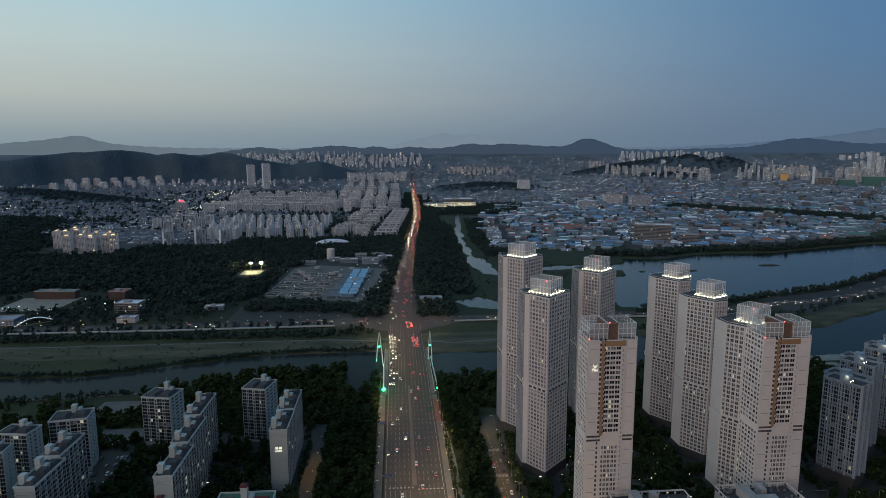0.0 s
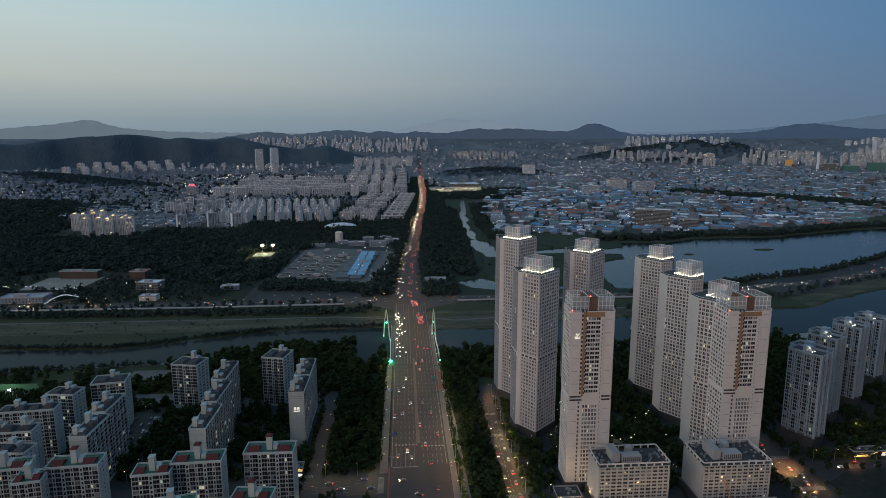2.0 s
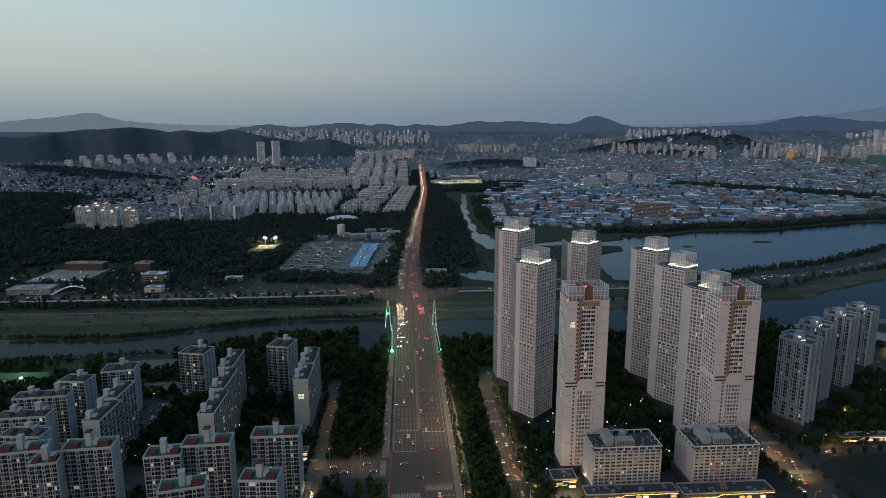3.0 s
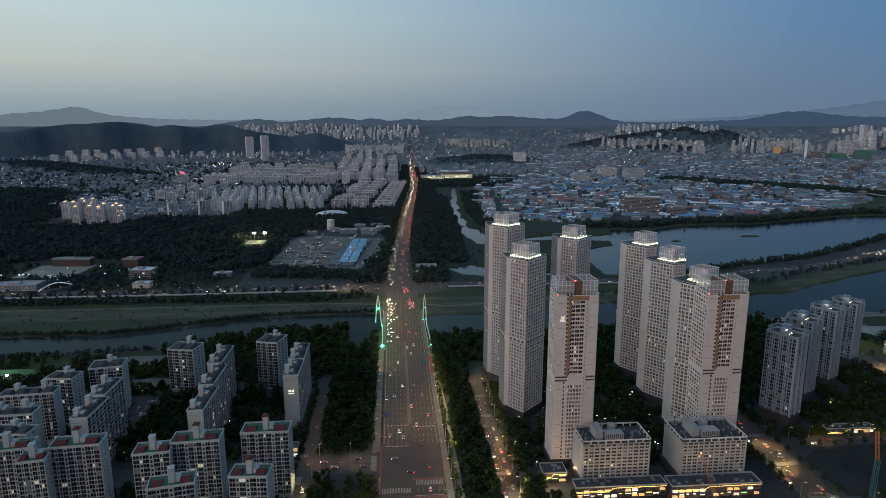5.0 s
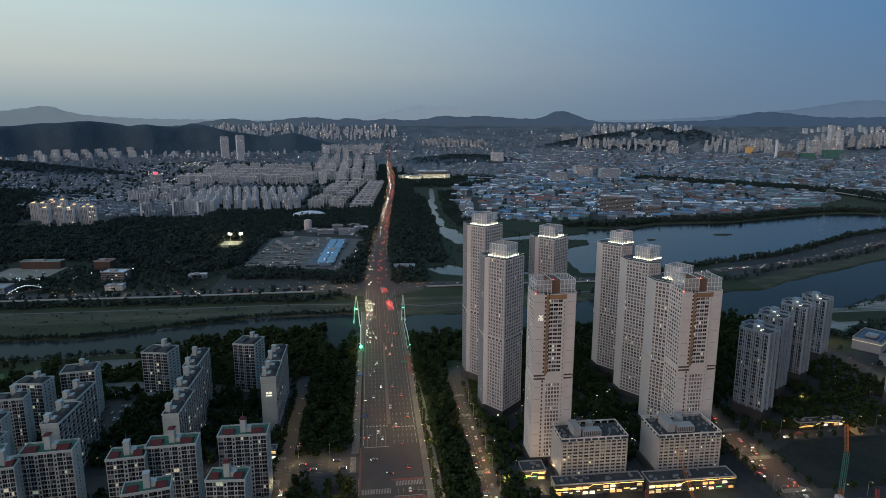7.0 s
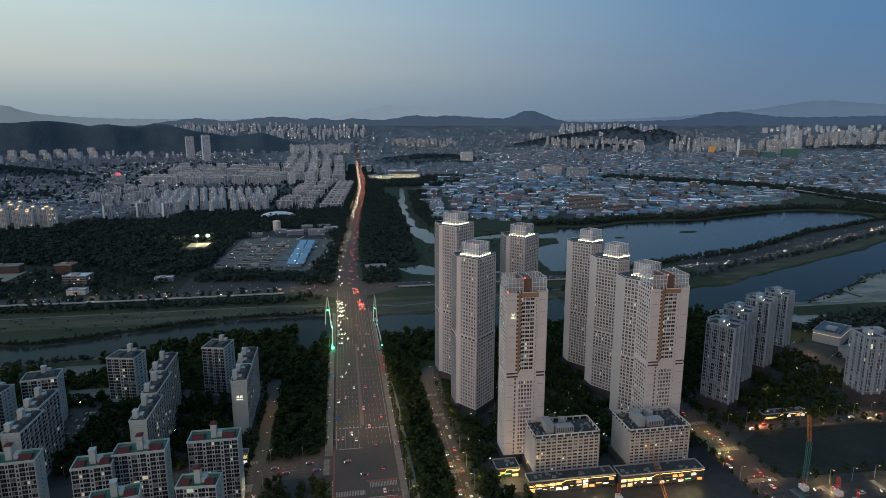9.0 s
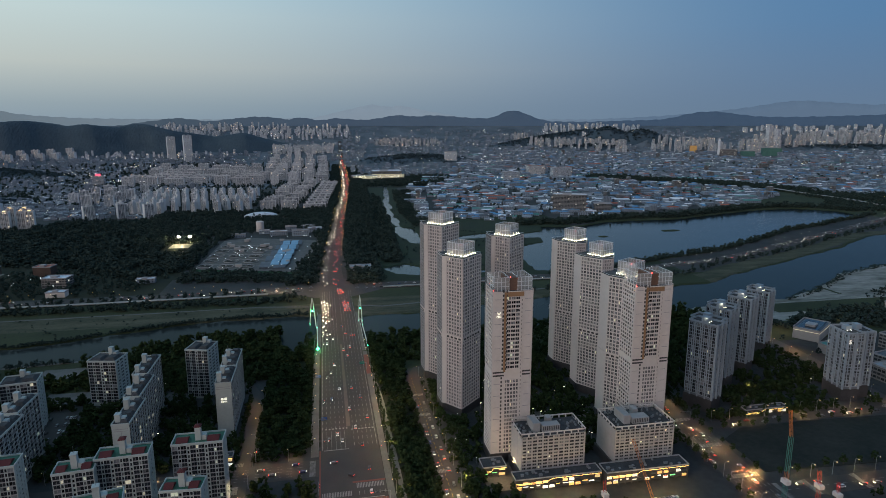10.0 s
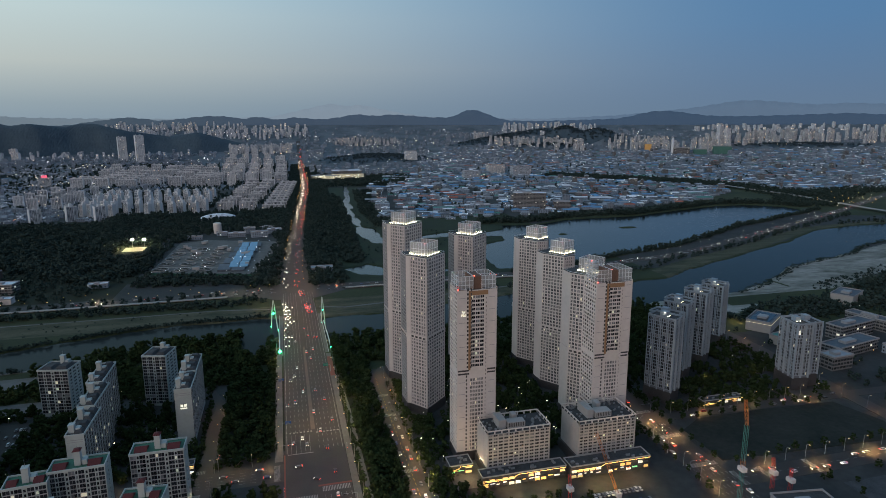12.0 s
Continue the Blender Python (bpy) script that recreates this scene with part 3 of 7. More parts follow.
# here too the sides' glow and shade are set by frame colour
TFACES = [(7, 0.85, 0.95, "white"), (5, 0.95, 1.05, "pink"), (7, 0.8, 0.95, "grey"), None, None, None]
for o, storeys in (((203.7, 149.6), 41), ((203.2, 93.2), 40), ((199.8, 33.4), 39)):
    poly_tower("apartment_tower", o, TRIPLE, storeys, 2.84, 7.0, 57.0, TFACES, "white apartment tower with blank end wall and lit glass crown", (18, 1, 14, 14, 11, 30), "riverside towers")


def slab_tower(x0, x1, y0, y1, storeys, label, sign):
    """A white slab tower: blank front walls, a central window strip edged in orange, an open steel screen on the roof."""
    sh, pod = 2.84, 6.0
    t = thing("apartment_tower", x0, y0, 0, label, "tower", "riverside towers")
    w, dp = x1 - x0, y1 - y0
    rnd = random.Random(int(x0))
    top = pod + storeys * sh
    b = Shape()
    b.box(0, 0, 0, w, dp, top, 0, 1)
    b.make("tower_body", ["white", "roof"], t)
    base = Shape()
    base.box(-0.6, -0.6, 0, w + 0.6, dp + 0.6, pod)
    base.make("podium", ["charcoal"], t, "dark stone-clad podium")
    low = 20
    zl = pod + low * sh
    up = storeys - low - 1
    wa, wb = w * 0.335, w * 0.69
    facade(t, (wa, 0), (wb, 0), zl + 1.6 * sh, up - 1, sh, 3, 0.42, 1.15, rnd=rnd, lit=0.05, glass=("darkpane", "curtain"))
    facade(t, (w * 0.31, 0), (wb, 0), pod, low - 1, sh, 5, 0.62, 1.05, 0.3, rnd=rnd, lit=0.05, curtain=0.1)
    facade(t, (wb, 0), (wb + 2.2, 0), pod, storeys - 2, sh, 1, 0.8, 1.5, rnd=rnd, lit=0.0, curtain=0)
    for za, n in ((pod, low), (zl + sh * 1.2, up)):
        facade(t, (0, dp), (0, 0), za, n, sh, 6, 1.0, 1.25, 0.25, rnd=rnd, lit=0.03, glass=("darkpane", "curtain"))
        facade(t, (w, 0), (w, dp), za, n, sh, 7, 0.8, 1.3, rnd=rnd, lit=0.03)
    o = Shape()
    o.slab((wa - 1.4, 0), (wa, 0), (0, -1), 0.5, zl + sh * 1.2, top - 1)
    o.slab((wa - 1.4, 0), (wb + 2.2, 0), (0, -1), 0.55, top - 3.6, top - 0.6)
    o.make("accent_panel", ["orange"], t, "orange-brown accent panel")
    notch = Shape()
    for j in range(up):
        zz = zl + (1.6 + j) * sh
        notch.slab((wa - 2.6, 0), (wa - 1.5, 0), (0, -1), 0.1, zz + 0.3, zz + 1.9)
        notch.slab((wa - 0.1, 0), (wa + 0.55, 0), (0, -1), 0.62, zz + 0.3, zz + 1.9)
    for j in range(low):
        zz = pod + (0.3 + j) * sh
        notch.slab((w * 0.24 - 0.5, 0), (w * 0.24 + 0.5, 0), (0, -1), 0.1, zz, zz + 1.6)
    notch.make("balcony_recess", ["charcoal"], t, kind="stuff")
    line = Shape()
    for j in range(3, storeys, 3):
        zz = pod + j * sh
        line.slab((1.2, 0), (wa * 0.6, 0), (0, -1), 0.06, zz, zz + 0.32)
        line.slab((wb + 3.2, 0), (w - 1.2, 0), (0, -1), 0.06, zz, zz + 0.32)
    line.make("wall_joints", ["grey"], t, kind="stuff")
    belt = Shape()
    for a, bb in ((0.6, wa - 0.8), (wb + 1.2, w - 0.6)):
        for zz in (zl + 0.1, zl + 2.4):
            belt.slab((a, 0), (bb, 0), (0, -1), 0.16, zz, zz + 1.1)
    tagged(belt.make("belt_vents", ["charcoal"], t), kind="stuff")
    core = Shape()
    core.box(w * 0.36, 2.0, top, w * 0.68, dp - 2, top + 8.5)
    core.make("roof_core", ["brown"], t, "brown-clad roof plant room")
    post, sides = Shape(), []
    for xa, xb in ((0.6, w * 0.40), (w * 0.62, w - 0.6)):
        ring = [(xa, 0.6), (xb, 0.6), (xb, dp - 0.6), (xa, dp - 0.6)]
        for (u0, v0), (u1, v1) in zip(ring, ring[1:] + ring[:1]):
            glass = Shape()
            glass.quad([(u0, v0, top + 1.0), (u1, v1, top + 1.0), (u1, v1, top + 9.0), (u0, v0, top + 9.0)])
            sides.append(glass)
            for i in range(4):
                u, v = u0 + (u1 - u0) * i / 4, v0 + (v1 - v0) * i / 4
                post.tube([(u, v, top), (u, v, top + 9.2)], 0.17, sides=4)
            for zz in (top + 0.4, top + 3.2, top + 6.2, top + 9.2):
                post.tube([(u0, v0, zz), (u1, v1, zz)], 0.17, sides=4)
    f = post.make("crown_frame", ["steel"], t)
    for u, v, z in ((w * 0.45, 2.4, top + 9.0), (0.3, 0.0, top + 0.5)):
        red = Shape()
        red.ball(u, v, z, 0.42)
        red.make("beacon", ["redbulb"], t, "small red aviation beacon")
    for glass in sides:
        glass.make("glass_screen", ["screen"], f, "clear glass crown screen")
    if sign:
        g = Shape()
        sx_, sz_ = 4.2, top - 16.0
        for sgn in (-1, 1):
            for part_ in (((0.0, 0.0), (0.9, 0.5), (0.75, 1.5), (0.0, 0.9)), ((0.95, 0.6), (1.6, 1.5), (1.95, 3.3), (1.1, 2.3), (0.8, 1.6)), ((0.0, 1.2), (0.35, 1.7), (0.0, 2.4))):
                q = [(sx_ + sgn * u * 0.66, -0.25, sz_ + v * 0.66) for u, v in part_]
                g.quad(q if sgn > 0 else q[::-1])
        tagged(g.make("lit_emblem", [SIGN], t, "white glowing winged emblem"), kind="stuff")
        for zz in (sz_ - 1.1, sz_ - 2.0):
            for i in range(6):
                u = sx_ - 1.6 + i * 0.55
                if (i, zz > sz_ - 1.6) in ((4, True), (1, False)):
                    continue
                b_ = Shape()
                b_.slab((u, 0), (u + 0.4, 0), (0, -1), 0.2, zz, zz + 0.55)
                b_.make("sign_bar", [SIGN], t, "white glowing bar of a sign")
    return t


SIGN = lamp_mat("white_sign_glow", (1.0, 0.95, 0.75), 0.85)
slab_tower(98, 125.5, -7, 11, 41, "white slab apartment tower with orange stripe and glowing emblem", True)
slab_tower(202, 230, -3.5, 15.5, 40, "white slab apartment tower with orange stripe and steel roof screen", False)


def office_block(x0, x1, y0, y1, top, label):
    """A low white hotel-like block with a regular window grid and plant on its flat roof."""
    t = thing("office_block", x0, y0, 0, label, "building", "low white blocks")
    w, dp = x1 - x0, y1 - y0
    rnd = random.Random(int(x0) + 5)
    z0, n = 7.4, 10
    sh = (top - z0 - 2.9) / n
    b = Shape()
    b.box(0, 0, 0, w, dp, top - 2.4, 0, 1)
    b.make("block_body", ["stucco", "roof"], t)
    facade(t, (0, 0), (w, 0), z0, n, sh, 12, 1.0, 1.1, frame="stucco", glass=("darkpane", "curtain"), rnd=rnd, lit=0.025, curtain=0.15)
    seam = Shape()
    for v in (dp * 0.34, dp * 0.40):
        seam.slab((0, v + 0.18), (0, v), (-1, 0), 0.06, z0, top - 3.0)
    seam.make("wall_seam", ["grey"], t)
    facade(t, (w, 0), (w, dp), z0, n, sh, 7, 1.2, 1.0, frame="stucco", glass=("darkpane", "curtain"), rnd=rnd, lit=0.02)
    base = Shape()
    base.box(-1.2, -1.2, 0, w + 1.2, dp + 1.2, z0 - 0.6)
    base.make("plinth", ["charcoal"], t)
    par = Shape()
    for p, q, o in (((0, 0), (w, 0), (0, -1)), ((w, 0), (w, dp), (1, 0)), ((w, dp), (0, dp), (0, 1)), ((0, dp), (0, 0), (-1, 0))):
        par.slab(p, q, o, 0.4, top - 0.6, top + 0.2)
        a, c = Vector(p), Vector(q)
        m = int((c - a).length / 4.5)
        for i in range(m + 1):
            e = a + (c - a) * i / m
            par.box(e.x - 0.35, e.y - 0.35, top - 2.2, e.x + 0.35, e.y + 0.35, top - 0.4)
    par.make("parapet", ["white"], t)
    pl = Shape()
    pl.box(w * 0.22, dp * 0.25, top - 2.4, w * 0.33, dp * 0.8, top + 3.2)
    pl.box(w * 0.36, dp * 0.22, top - 2.4, w * 0.64, dp * 0.5, top + 1.6)
    pl.box(w * 0.50, dp * 0.62, top - 2.4, w * 0.58, dp * 0.85, top + 2.6)
    pl.ring(w * 0.22 + 0.3, dp * 0.25 + 0.3, w * 0.33 - 0.3, dp * 0.8 - 0.3, 0.5, top + 3.2, top + 3.8)
    pl.make("plant_room", ["stucco"], t)
    louvre = Shape()
    for i in range(9):
        u = w * 0.375 + i * w * 0.029
        louvre.slab((u, dp * 0.22), (u + w * 0.012, dp * 0.22), (0, -1), 0.1, top - 1.6, top + 1.2)
    louvre.make("louvre", ["charcoal"], t, kind="stuff")
    vents = Shape()
    for i in range(26):
        x, y = rnd.uniform(1.5, w * 0.22) if i % 2 else rnd.uniform(w * 0.7, w - 1.5), rnd.uniform(1.5, dp - 1.5)
        vents.box(x, y, top - 2.4, x + 1.1, y + 1.1, top - 1.3)
    vents.make("roof_clutter", ["galv"], t, kind="stuff")


office_block(111, 155, -34, -12, 33.8, "low white block with grid windows and roof plant")
office_block(176, 219, -35, -8, 33.0, "low white block beside the construction crane")


FOOT = []


def flats_front(parent, p, q, z0, n, sh, rnd, lit=0.05):
    """The long side of a flat slab: glazed balconies in projecting bays, narrow window strips and a recessed stair strip."""
    p, q = Vector(p), Vector(q)
    run = q - p
    L = run.length
    d = run / L
    out = Vector((d.y, -d.x))
    unit = [(3.4, "b"), (1.5, "w"), (3.4, "b"), (1.9, "s")]
    m = max(2, round(L / 10.2))
    bays = (unit * m)[:-1]
    k_ = L / sum(b[0] for b in bays)
    rail, pane = Shape(), Shape()
    u = 0.0
    for wid, kind in bays:
        wid *= k_
        a, b = p + d * u, p + d * (u + wid)
        u += wid
        if kind == "b":
            for e in (a, b):
                fin = Shape()
                fin.slab(e - d * 0.17, e + d * 0.17, out, 0.28, z0, z0 + n * sh + 0.8)
                f = fin.make("balcony_wall", ["cream"], parent)
        for j in range(n):
            z = z0 + j * sh
            r = rnd.random()
            c = 2 if r < lit * 0.6 else 3 if r < lit else 1 if r < lit + 0.12 else 0
            if kind == "b":
                rail.slab(a, b, out, 0.22, z - 0.12, z + 0.2)
                rail.slab(a + out * 0.14, b + out * 0.14, out, 0.07, z + 0.2, z + 0.55)
                i0, i1 = a + d * 0.2 + out * 0.08, b - d * 0.2 + out * 0.08
                h0, h1 = z + 0.25, z + sh - 0.15
                mid = (i0 + i1) / 2
                pane.quad([(i0.x, i0.y, h0), (mid.x, mid.y, h0), (mid.x, mid.y, h1), (i0.x, i0.y, h1)], c)
                pane.quad([(mid.x, mid.y, h0), (i1.x, i1.y, h0), (i1.x, i1.y, h1), (mid.x, mid.y, h1)], c if rnd.random() < 0.6 else 0)
                rail.slab(mid - d * 0.05 + out * 0.08, mid + d * 0.05 + out * 0.08, out, 0.06, h0, h1)
            else:
                g = 0.14 * wid if kind == "w" else 0.24 * wid
                i0, i1 = a + d * g + out * 0.03, b - d * g + out * 0.03
                h0, h1 = (z + 0.65, z + 2.35) if kind == "w" else (z + 0.4, z + 1.9)
                pane.quad([(i0.x, i0.y, h0), (i1.x, i1.y, h0), (i1.x, i1.y, h1), (i0.x, i0.y, h1)], c if kind == "w" else 0)
                rail.slab(i0 - d * 0.1, i1 + d * 0.1, out, 0.12, h0 - 0.2, h0)
    rail.make("balcony_railing", ["grey"], parent, kind="stuff")
    pane.make("window_panes", ["darkpane", "curtain", "lit", "litcool"], parent, kind="stuff")


def flats(x0, y0, x1, y1, top, red=False, label="", turn=0.0, sign=False, lift=1, long_x=None):
    """A Korean-style apartment slab: balconies on the long sides, blank ends, stair tower and pitched roof edge."""
    w, dp = x1 - x0, y1 - y0
    FOOT.append((x0 - 4, y0 - 4, x1 + 4, y1 + 4))
    t = thing("apartment_block", (x0 + x1) / 2, (y0 + y1) / 2, 0, label, "apartment block", "old apartment blocks", turn)
    rnd = random.Random(int(abs(x0) * 3 + abs(y0)))
    lx = w >= dp if long_x is None else long_x
    x0, x1, y0, y1 = -w / 2, w / 2, -dp / 2, dp / 2
    sh = 2.75
    n = int((top - 2.0) / sh)
    b = Shape()
    b.box(x0, y0, 0, x1, y1, top, 0, 1)
    b.make("block_body", ["cream", "green" if red else "roof"], t)
    z0 = top - 0.6 - n * sh
    if lx:
        nb = max(4, int(w / 3.1))
        flats_front(t, (x0, y0), (x1, y0), z0, n, sh, rnd, 0.06)
        facade(t, (x1, y1), (x0, y1), z0, n, sh, nb, 0.8, 1.2, rnd=rnd, lit=0.03, frame="cream")
        facade(t, (x1, y0), (x1, y1), z0, n, sh, 3, 2.2, 1.4, rnd=rnd, lit=0.0, frame="cream", curtain=0.1)
    else:
        nb = max(4, int(dp / 3.1))
        flats_front(t, (x1, y0), (x1, y1), z0, n, sh, rnd, 0.035)
        facade(t, (x0, y1), (x0, y0), z0, n, sh, nb, 0.8, 1.2, rnd=rnd, lit=0.03, frame="cream")
    eave = Shape()
    rim = 0.5
    eave.ring(x0, y0, x1, y1, rim, top - 0.5, top + 0.9)
    eave.make("roof_rim", ["cream"], t)
    if red:
        for u0, u1 in ((0.07, 0.31), (0.69, 0.93)):
            tile = Shape()
            a, c = x0 + w * u0, x0 + w * u1
            if lx:
                ya, ym, yb = y0 + 0.5, y0 + dp * 0.36, y0 + dp * 0.68
                tile.quad([(a, ya, top + 0.7), (c, ya, top + 0.7), (c, ym, top + 2.6), (a, ym, top + 2.6)])
                tile.quad([(c, yb, top + 0.7), (a, yb, top + 0.7), (a, ym, top + 2.6), (c, ym, top + 2.6)])
                tile.quad([(a, yb, top + 0.7), (a, ya, top + 0.7), (a, ym, top + 2.6)])
                tile.quad([(c, ya, top + 0.7), (c, yb, top + 0.7), (c, ym, top + 2.6)])
            if tile.f:
                tile.make("roof_tiles", ["red"], t, "dull red pitched roof")
    else:                                                      # low slate roofs with raised ends over the stair strips
        m = max(2, round(max(w, dp) / 10))
        for i in range(m):
            hip = Shape()
            if lx:
                a, c = x0 + w * i / m + 0.9, x0 + w * (i + 1) / m - 0.9
                hip.prism([(a, y0 + 0.8), (c, y0 + 0.8), (c, y0 + dp * 0.72), (a, y0 + dp * 0.72)], top + 0.02, top + 1.9 + 0.7 * (i % 2), 0, shrink=0.62)
            else:
                a, c = y0 + dp * i / m + 0.9, y0 + dp * (i + 1) / m - 0.9
                hip.prism([(x0 + dp * 0.10, a), (x1 - 0.8, a), (x1 - 0.8, c), (x0 + dp * 0.10, c)], top + 0.02, top + 1.9 + 0.7 * (i % 2), 0, shrink=0.62)
            hip.make("hipped_roof", ["roof"], t)
    lift = lift if red or lx else max(lift, 2)
    for i in range(lift):
        stair, tank = Shape(), Shape()
        f = (i + 0.3) / lift
        if red:
            cx, cy = 0.0, y0 + dp * 0.45
        elif lx:
            cx, cy = x0 + w * (i + 0.5) / lift, y1 - 2.6
        else:
            cx, cy = x0 + 2.4, y0 + dp * f
        hh = 8.0 if red else 5.0 + 1.6 * ((i + int(abs(top * 3))) % 2)
        stair.box(cx - 1.6, cy - 1.9, top, cx + 1.6, cy + 1.9, top + hh)
        stair.box(cx - 1.8, cy - 2.1, top + hh, cx + 1.8, cy + 2.1, top + hh + 0.4)
        stair.slab((cx - 0.5, cy - 1.9), (cx + 0.5, cy - 1.9), (0, -1), 0.08, top + 1.2, top + 2.4)
        stair.box(cx + 1.9, cy - 1.5, top, cx + 4.6, cy + 2.6, top + 2.8)
        if red and int(abs(w * 2)) % 2:
            cap = Shape()
            cap.prism([(cx - 2.1, cy - 2.4), (cx + 2.1, cy - 2.4), (cx + 2.1, cy + 2.4), (cx - 2.1, cy + 2.4)], top + hh + 0.5, top + hh + 1.5, 0, shrink=0.45)
            cap.make("stair_roof", ["red"], t, "small red cap roof")
        tank.tube([(cx, cy, top + hh), (cx, cy, top + hh + 4.5)], 0.09, sides=4)
        tank.make("aerial", ["galv"], stair.make("stair_tower", ["cream"], t))
    if not lx:
        ends = Shape()
        for zz in (top - 3.2, top - 4.6):
            ends.slab((x0 + 0.6, y0), (x1 - 0.6, y0), (0, -1), 0.08, zz, zz + 0.35)
        for i in range(3):
            ends.slab((-1.6 + i * 1.2, y0), (-0.8 + i * 1.2, y0), (0, -1), 0.06, top - 12.2, top - 10.6)
        ends.make("wall_marks", ["grey"], t, kind="stuff")
    if sign:
        g = Shape()
        for u, zz, ww, hh in ((-2.1, -13.2, 1.7, 1.7), (0.3, -13.2, 1.7, 1.7), (-2.3, -15.0, 0.9, 0.9), (-1.1, -15.0, 0.9, 0.9), (0.1, -15.0, 0.9, 0.9), (1.3, -15.0, 0.8, 0.9)):
            g.slab((u, y0), (u + ww, y0), (0, -1), 0.25, top + zz, top + zz + hh)
        g.make("lit_sign", [SIGN], t, "white glowing sign of plain bars")
    return t


OLD = "pale grey apartment slab with balconies and stair towers"
flats(-93, 65, -82, 97, 43, label="pale apartment slab with a glowing sign on its blank end wall", sign=True)
flats(-94, 99, -82.5, 135, 43, label=OLD)
flats(-146, 8, -136, 45, 44, label=OLD)
flats(-151, 50, -141, 88, 44, label=OLD)
flats(-157, 92, -146.5, 131, 44, label=OLD)
flats(-218, 2.5, -207.5, 34, 44, label=OLD)
flats(-223, 38, -212.5, 68, 44, label=OLD)
flats(-204, 139, -181, 158, 39, label="pale square apartment block by the river", turn=-12, long_x=True)
flats(-127, 139, -108, 160, 43.5, label="pale square apartment block by the river", turn=-14, long_x=True)
flats(-253, 100, -229, 118, 40, label="pale square apartment block by the river", turn=10, long_x=True)
flats(-275, 80, -254, 94, 40, label=OLD, turn=-8, long_x=True)
flats(-292, 52, -256, 64, 40, label=OLD, turn=6, long_x=True, lift=2)
flats(-284, 19, -252, 31, 40, label=OLD, turn=4, long_x=True, lift=2)
flats(-262, -12, -236, 0, 42, label=OLD, turn=-6, long_x=True)
REDL = "pale apartment block with red roof and green eaves"
flats(-102.5, -28, -74, -15, 45, True, REDL)
flats(-160, -46, -140, -33, 44, True, REDL, turn=6)
flats(-141, -38, -113.5, -25, 46, True, REDL, turn=3)
flats(-222, -50, -208, -37, 44, True, REDL, turn=10, long_x=True)
flats(-210, -38, -182.5, -25, 46, True, REDL, turn=5)
flats(-250, -36, -224, -23, 44, True, REDL, turn=8)
flats(-140, -78, -117, -66, 42, True, REDL, turn=12)
flats(-98.5, -72, -78, -60, 42, True, REDL, turn=-4)
RCL = "bluish white apartment tower with lit rooftop"


def modern_block(cx, cy, w, dp, top, turn, sign=False):
    """A recent apartment tower: two staggered wings, dark foot, white vertical fins and a lit rooftop frame."""
    t = thing("modern_apartment_tower", cx, cy, 0, "bluish white apartment tower with glowing emblem" if sign else RCL, "apartment tower", "eastern apartment towers", turn)
    rnd = random.Random(int(cx))
    sh = 2.85
    n = int((top - 6) / sh)
    roofs = []
    for i, (x0, y0, x1, y1, dz) in enumerate(((-w / 2, -dp / 2, 0, dp * 0.28, 0), (0, -dp * 0.28, w / 2, dp / 2, -1.2))):
        b = Shape()
        b.box(x0, y0, 0, x1, y1, top + dz, 0, 1)
        b.make("wing", ["slate", "roof"], t)
        foot = Shape()
        foot.box(x0 - 0.5, y0 - 0.5, 0, x1 + 0.5, y1 + 0.5, 11)
        foot.make("podium", ["charcoal"], t)
        m = n - 2
        z0 = top + dz - 0.8 - m * sh
        facade(t, (x0, y0), (x1, y0), z0, m, sh, 5, 0.7, 0.45, 0.6, frame="pale", lit=0.045, rnd=rnd, glass=("darkpane", "curtain"))
        facade(t, (x0, y1), (x0, y0), z0, m, sh, 7, 0.62, 0.5, 0.5, frame="pale", lit=0.025, rnd=rnd, glass=("darkpane", "curtain"))
        facade(t, (x1, y0), (x1, y1), z0, m, sh, 6, 1.0, 0.6, 0.5, frame="slate", lit=0.025, rnd=rnd, glass=("darkpane", "curtain"))
        for u in (x0, (x0 + x1) / 2, x1):
            fin = Shape()
            fin.box(u - 0.55, y0 - 1.2, 11, u + 0.55, y0 + 0.2, top + dz + 1.8)
            fin.make("fin", ["pale"], t)
        for v in (y0 + (y1 - y0) * 0.22, y0 + (y1 - y0) * 0.5, y0 + (y1 - y0) * 0.78):
            fin = Shape()
            fin.box(x0 - 0.9, v - 0.45, 11, x0 + 0.2, v + 0.45, top + dz + 1.6)
            fin.make("fin", ["pale"], t)
        par = Shape()
        par.ring(x0, y0, x1, y1, 0.35, top + dz, top + dz + 1.5)
        par.make("parapet", ["pale"], t)
        c = Shape()
        mx, my = (x0 + x1) / 2, (y0 + y1) / 2
        c.box(mx - 2.5, my - 2, top + dz, mx + 2.5, my + 4, top + dz + 4.2)
        c.make("roof_core", ["pale"], t)
        roofs.append((mx, my, top + dz))
    mx, my, z = roofs[0]
    for u in (-1.6, 1.6):
        lamp = Shape()
        lamp.ball(mx + u, my - 2.6, z + 0.5, 0.35)
        lamp.make("roof_light", ["bulb"], t, "warm rooftop floodlight")
    if sign:
        g = Shape()
        g.box(-w / 2 - 0.2, -dp / 2 - 1.15, top - 8, -w / 2 + 2.6, -dp / 2 - 1.02, top - 6.5)
        g.box(-w / 2 + 0.3, -dp / 2 - 1.15, top - 6.2, -w / 2 + 2.0, -dp / 2 - 1.02, top - 4.6)
        g.make("lit_sign", [SIGN], t, "white glowing emblem")


modern_block(298, 50, 28, 30, 73.5, 28)
modern_block(338, 88, 27, 28, 72, 28)
modern_block(378, 114, 27, 28, 72, 28)
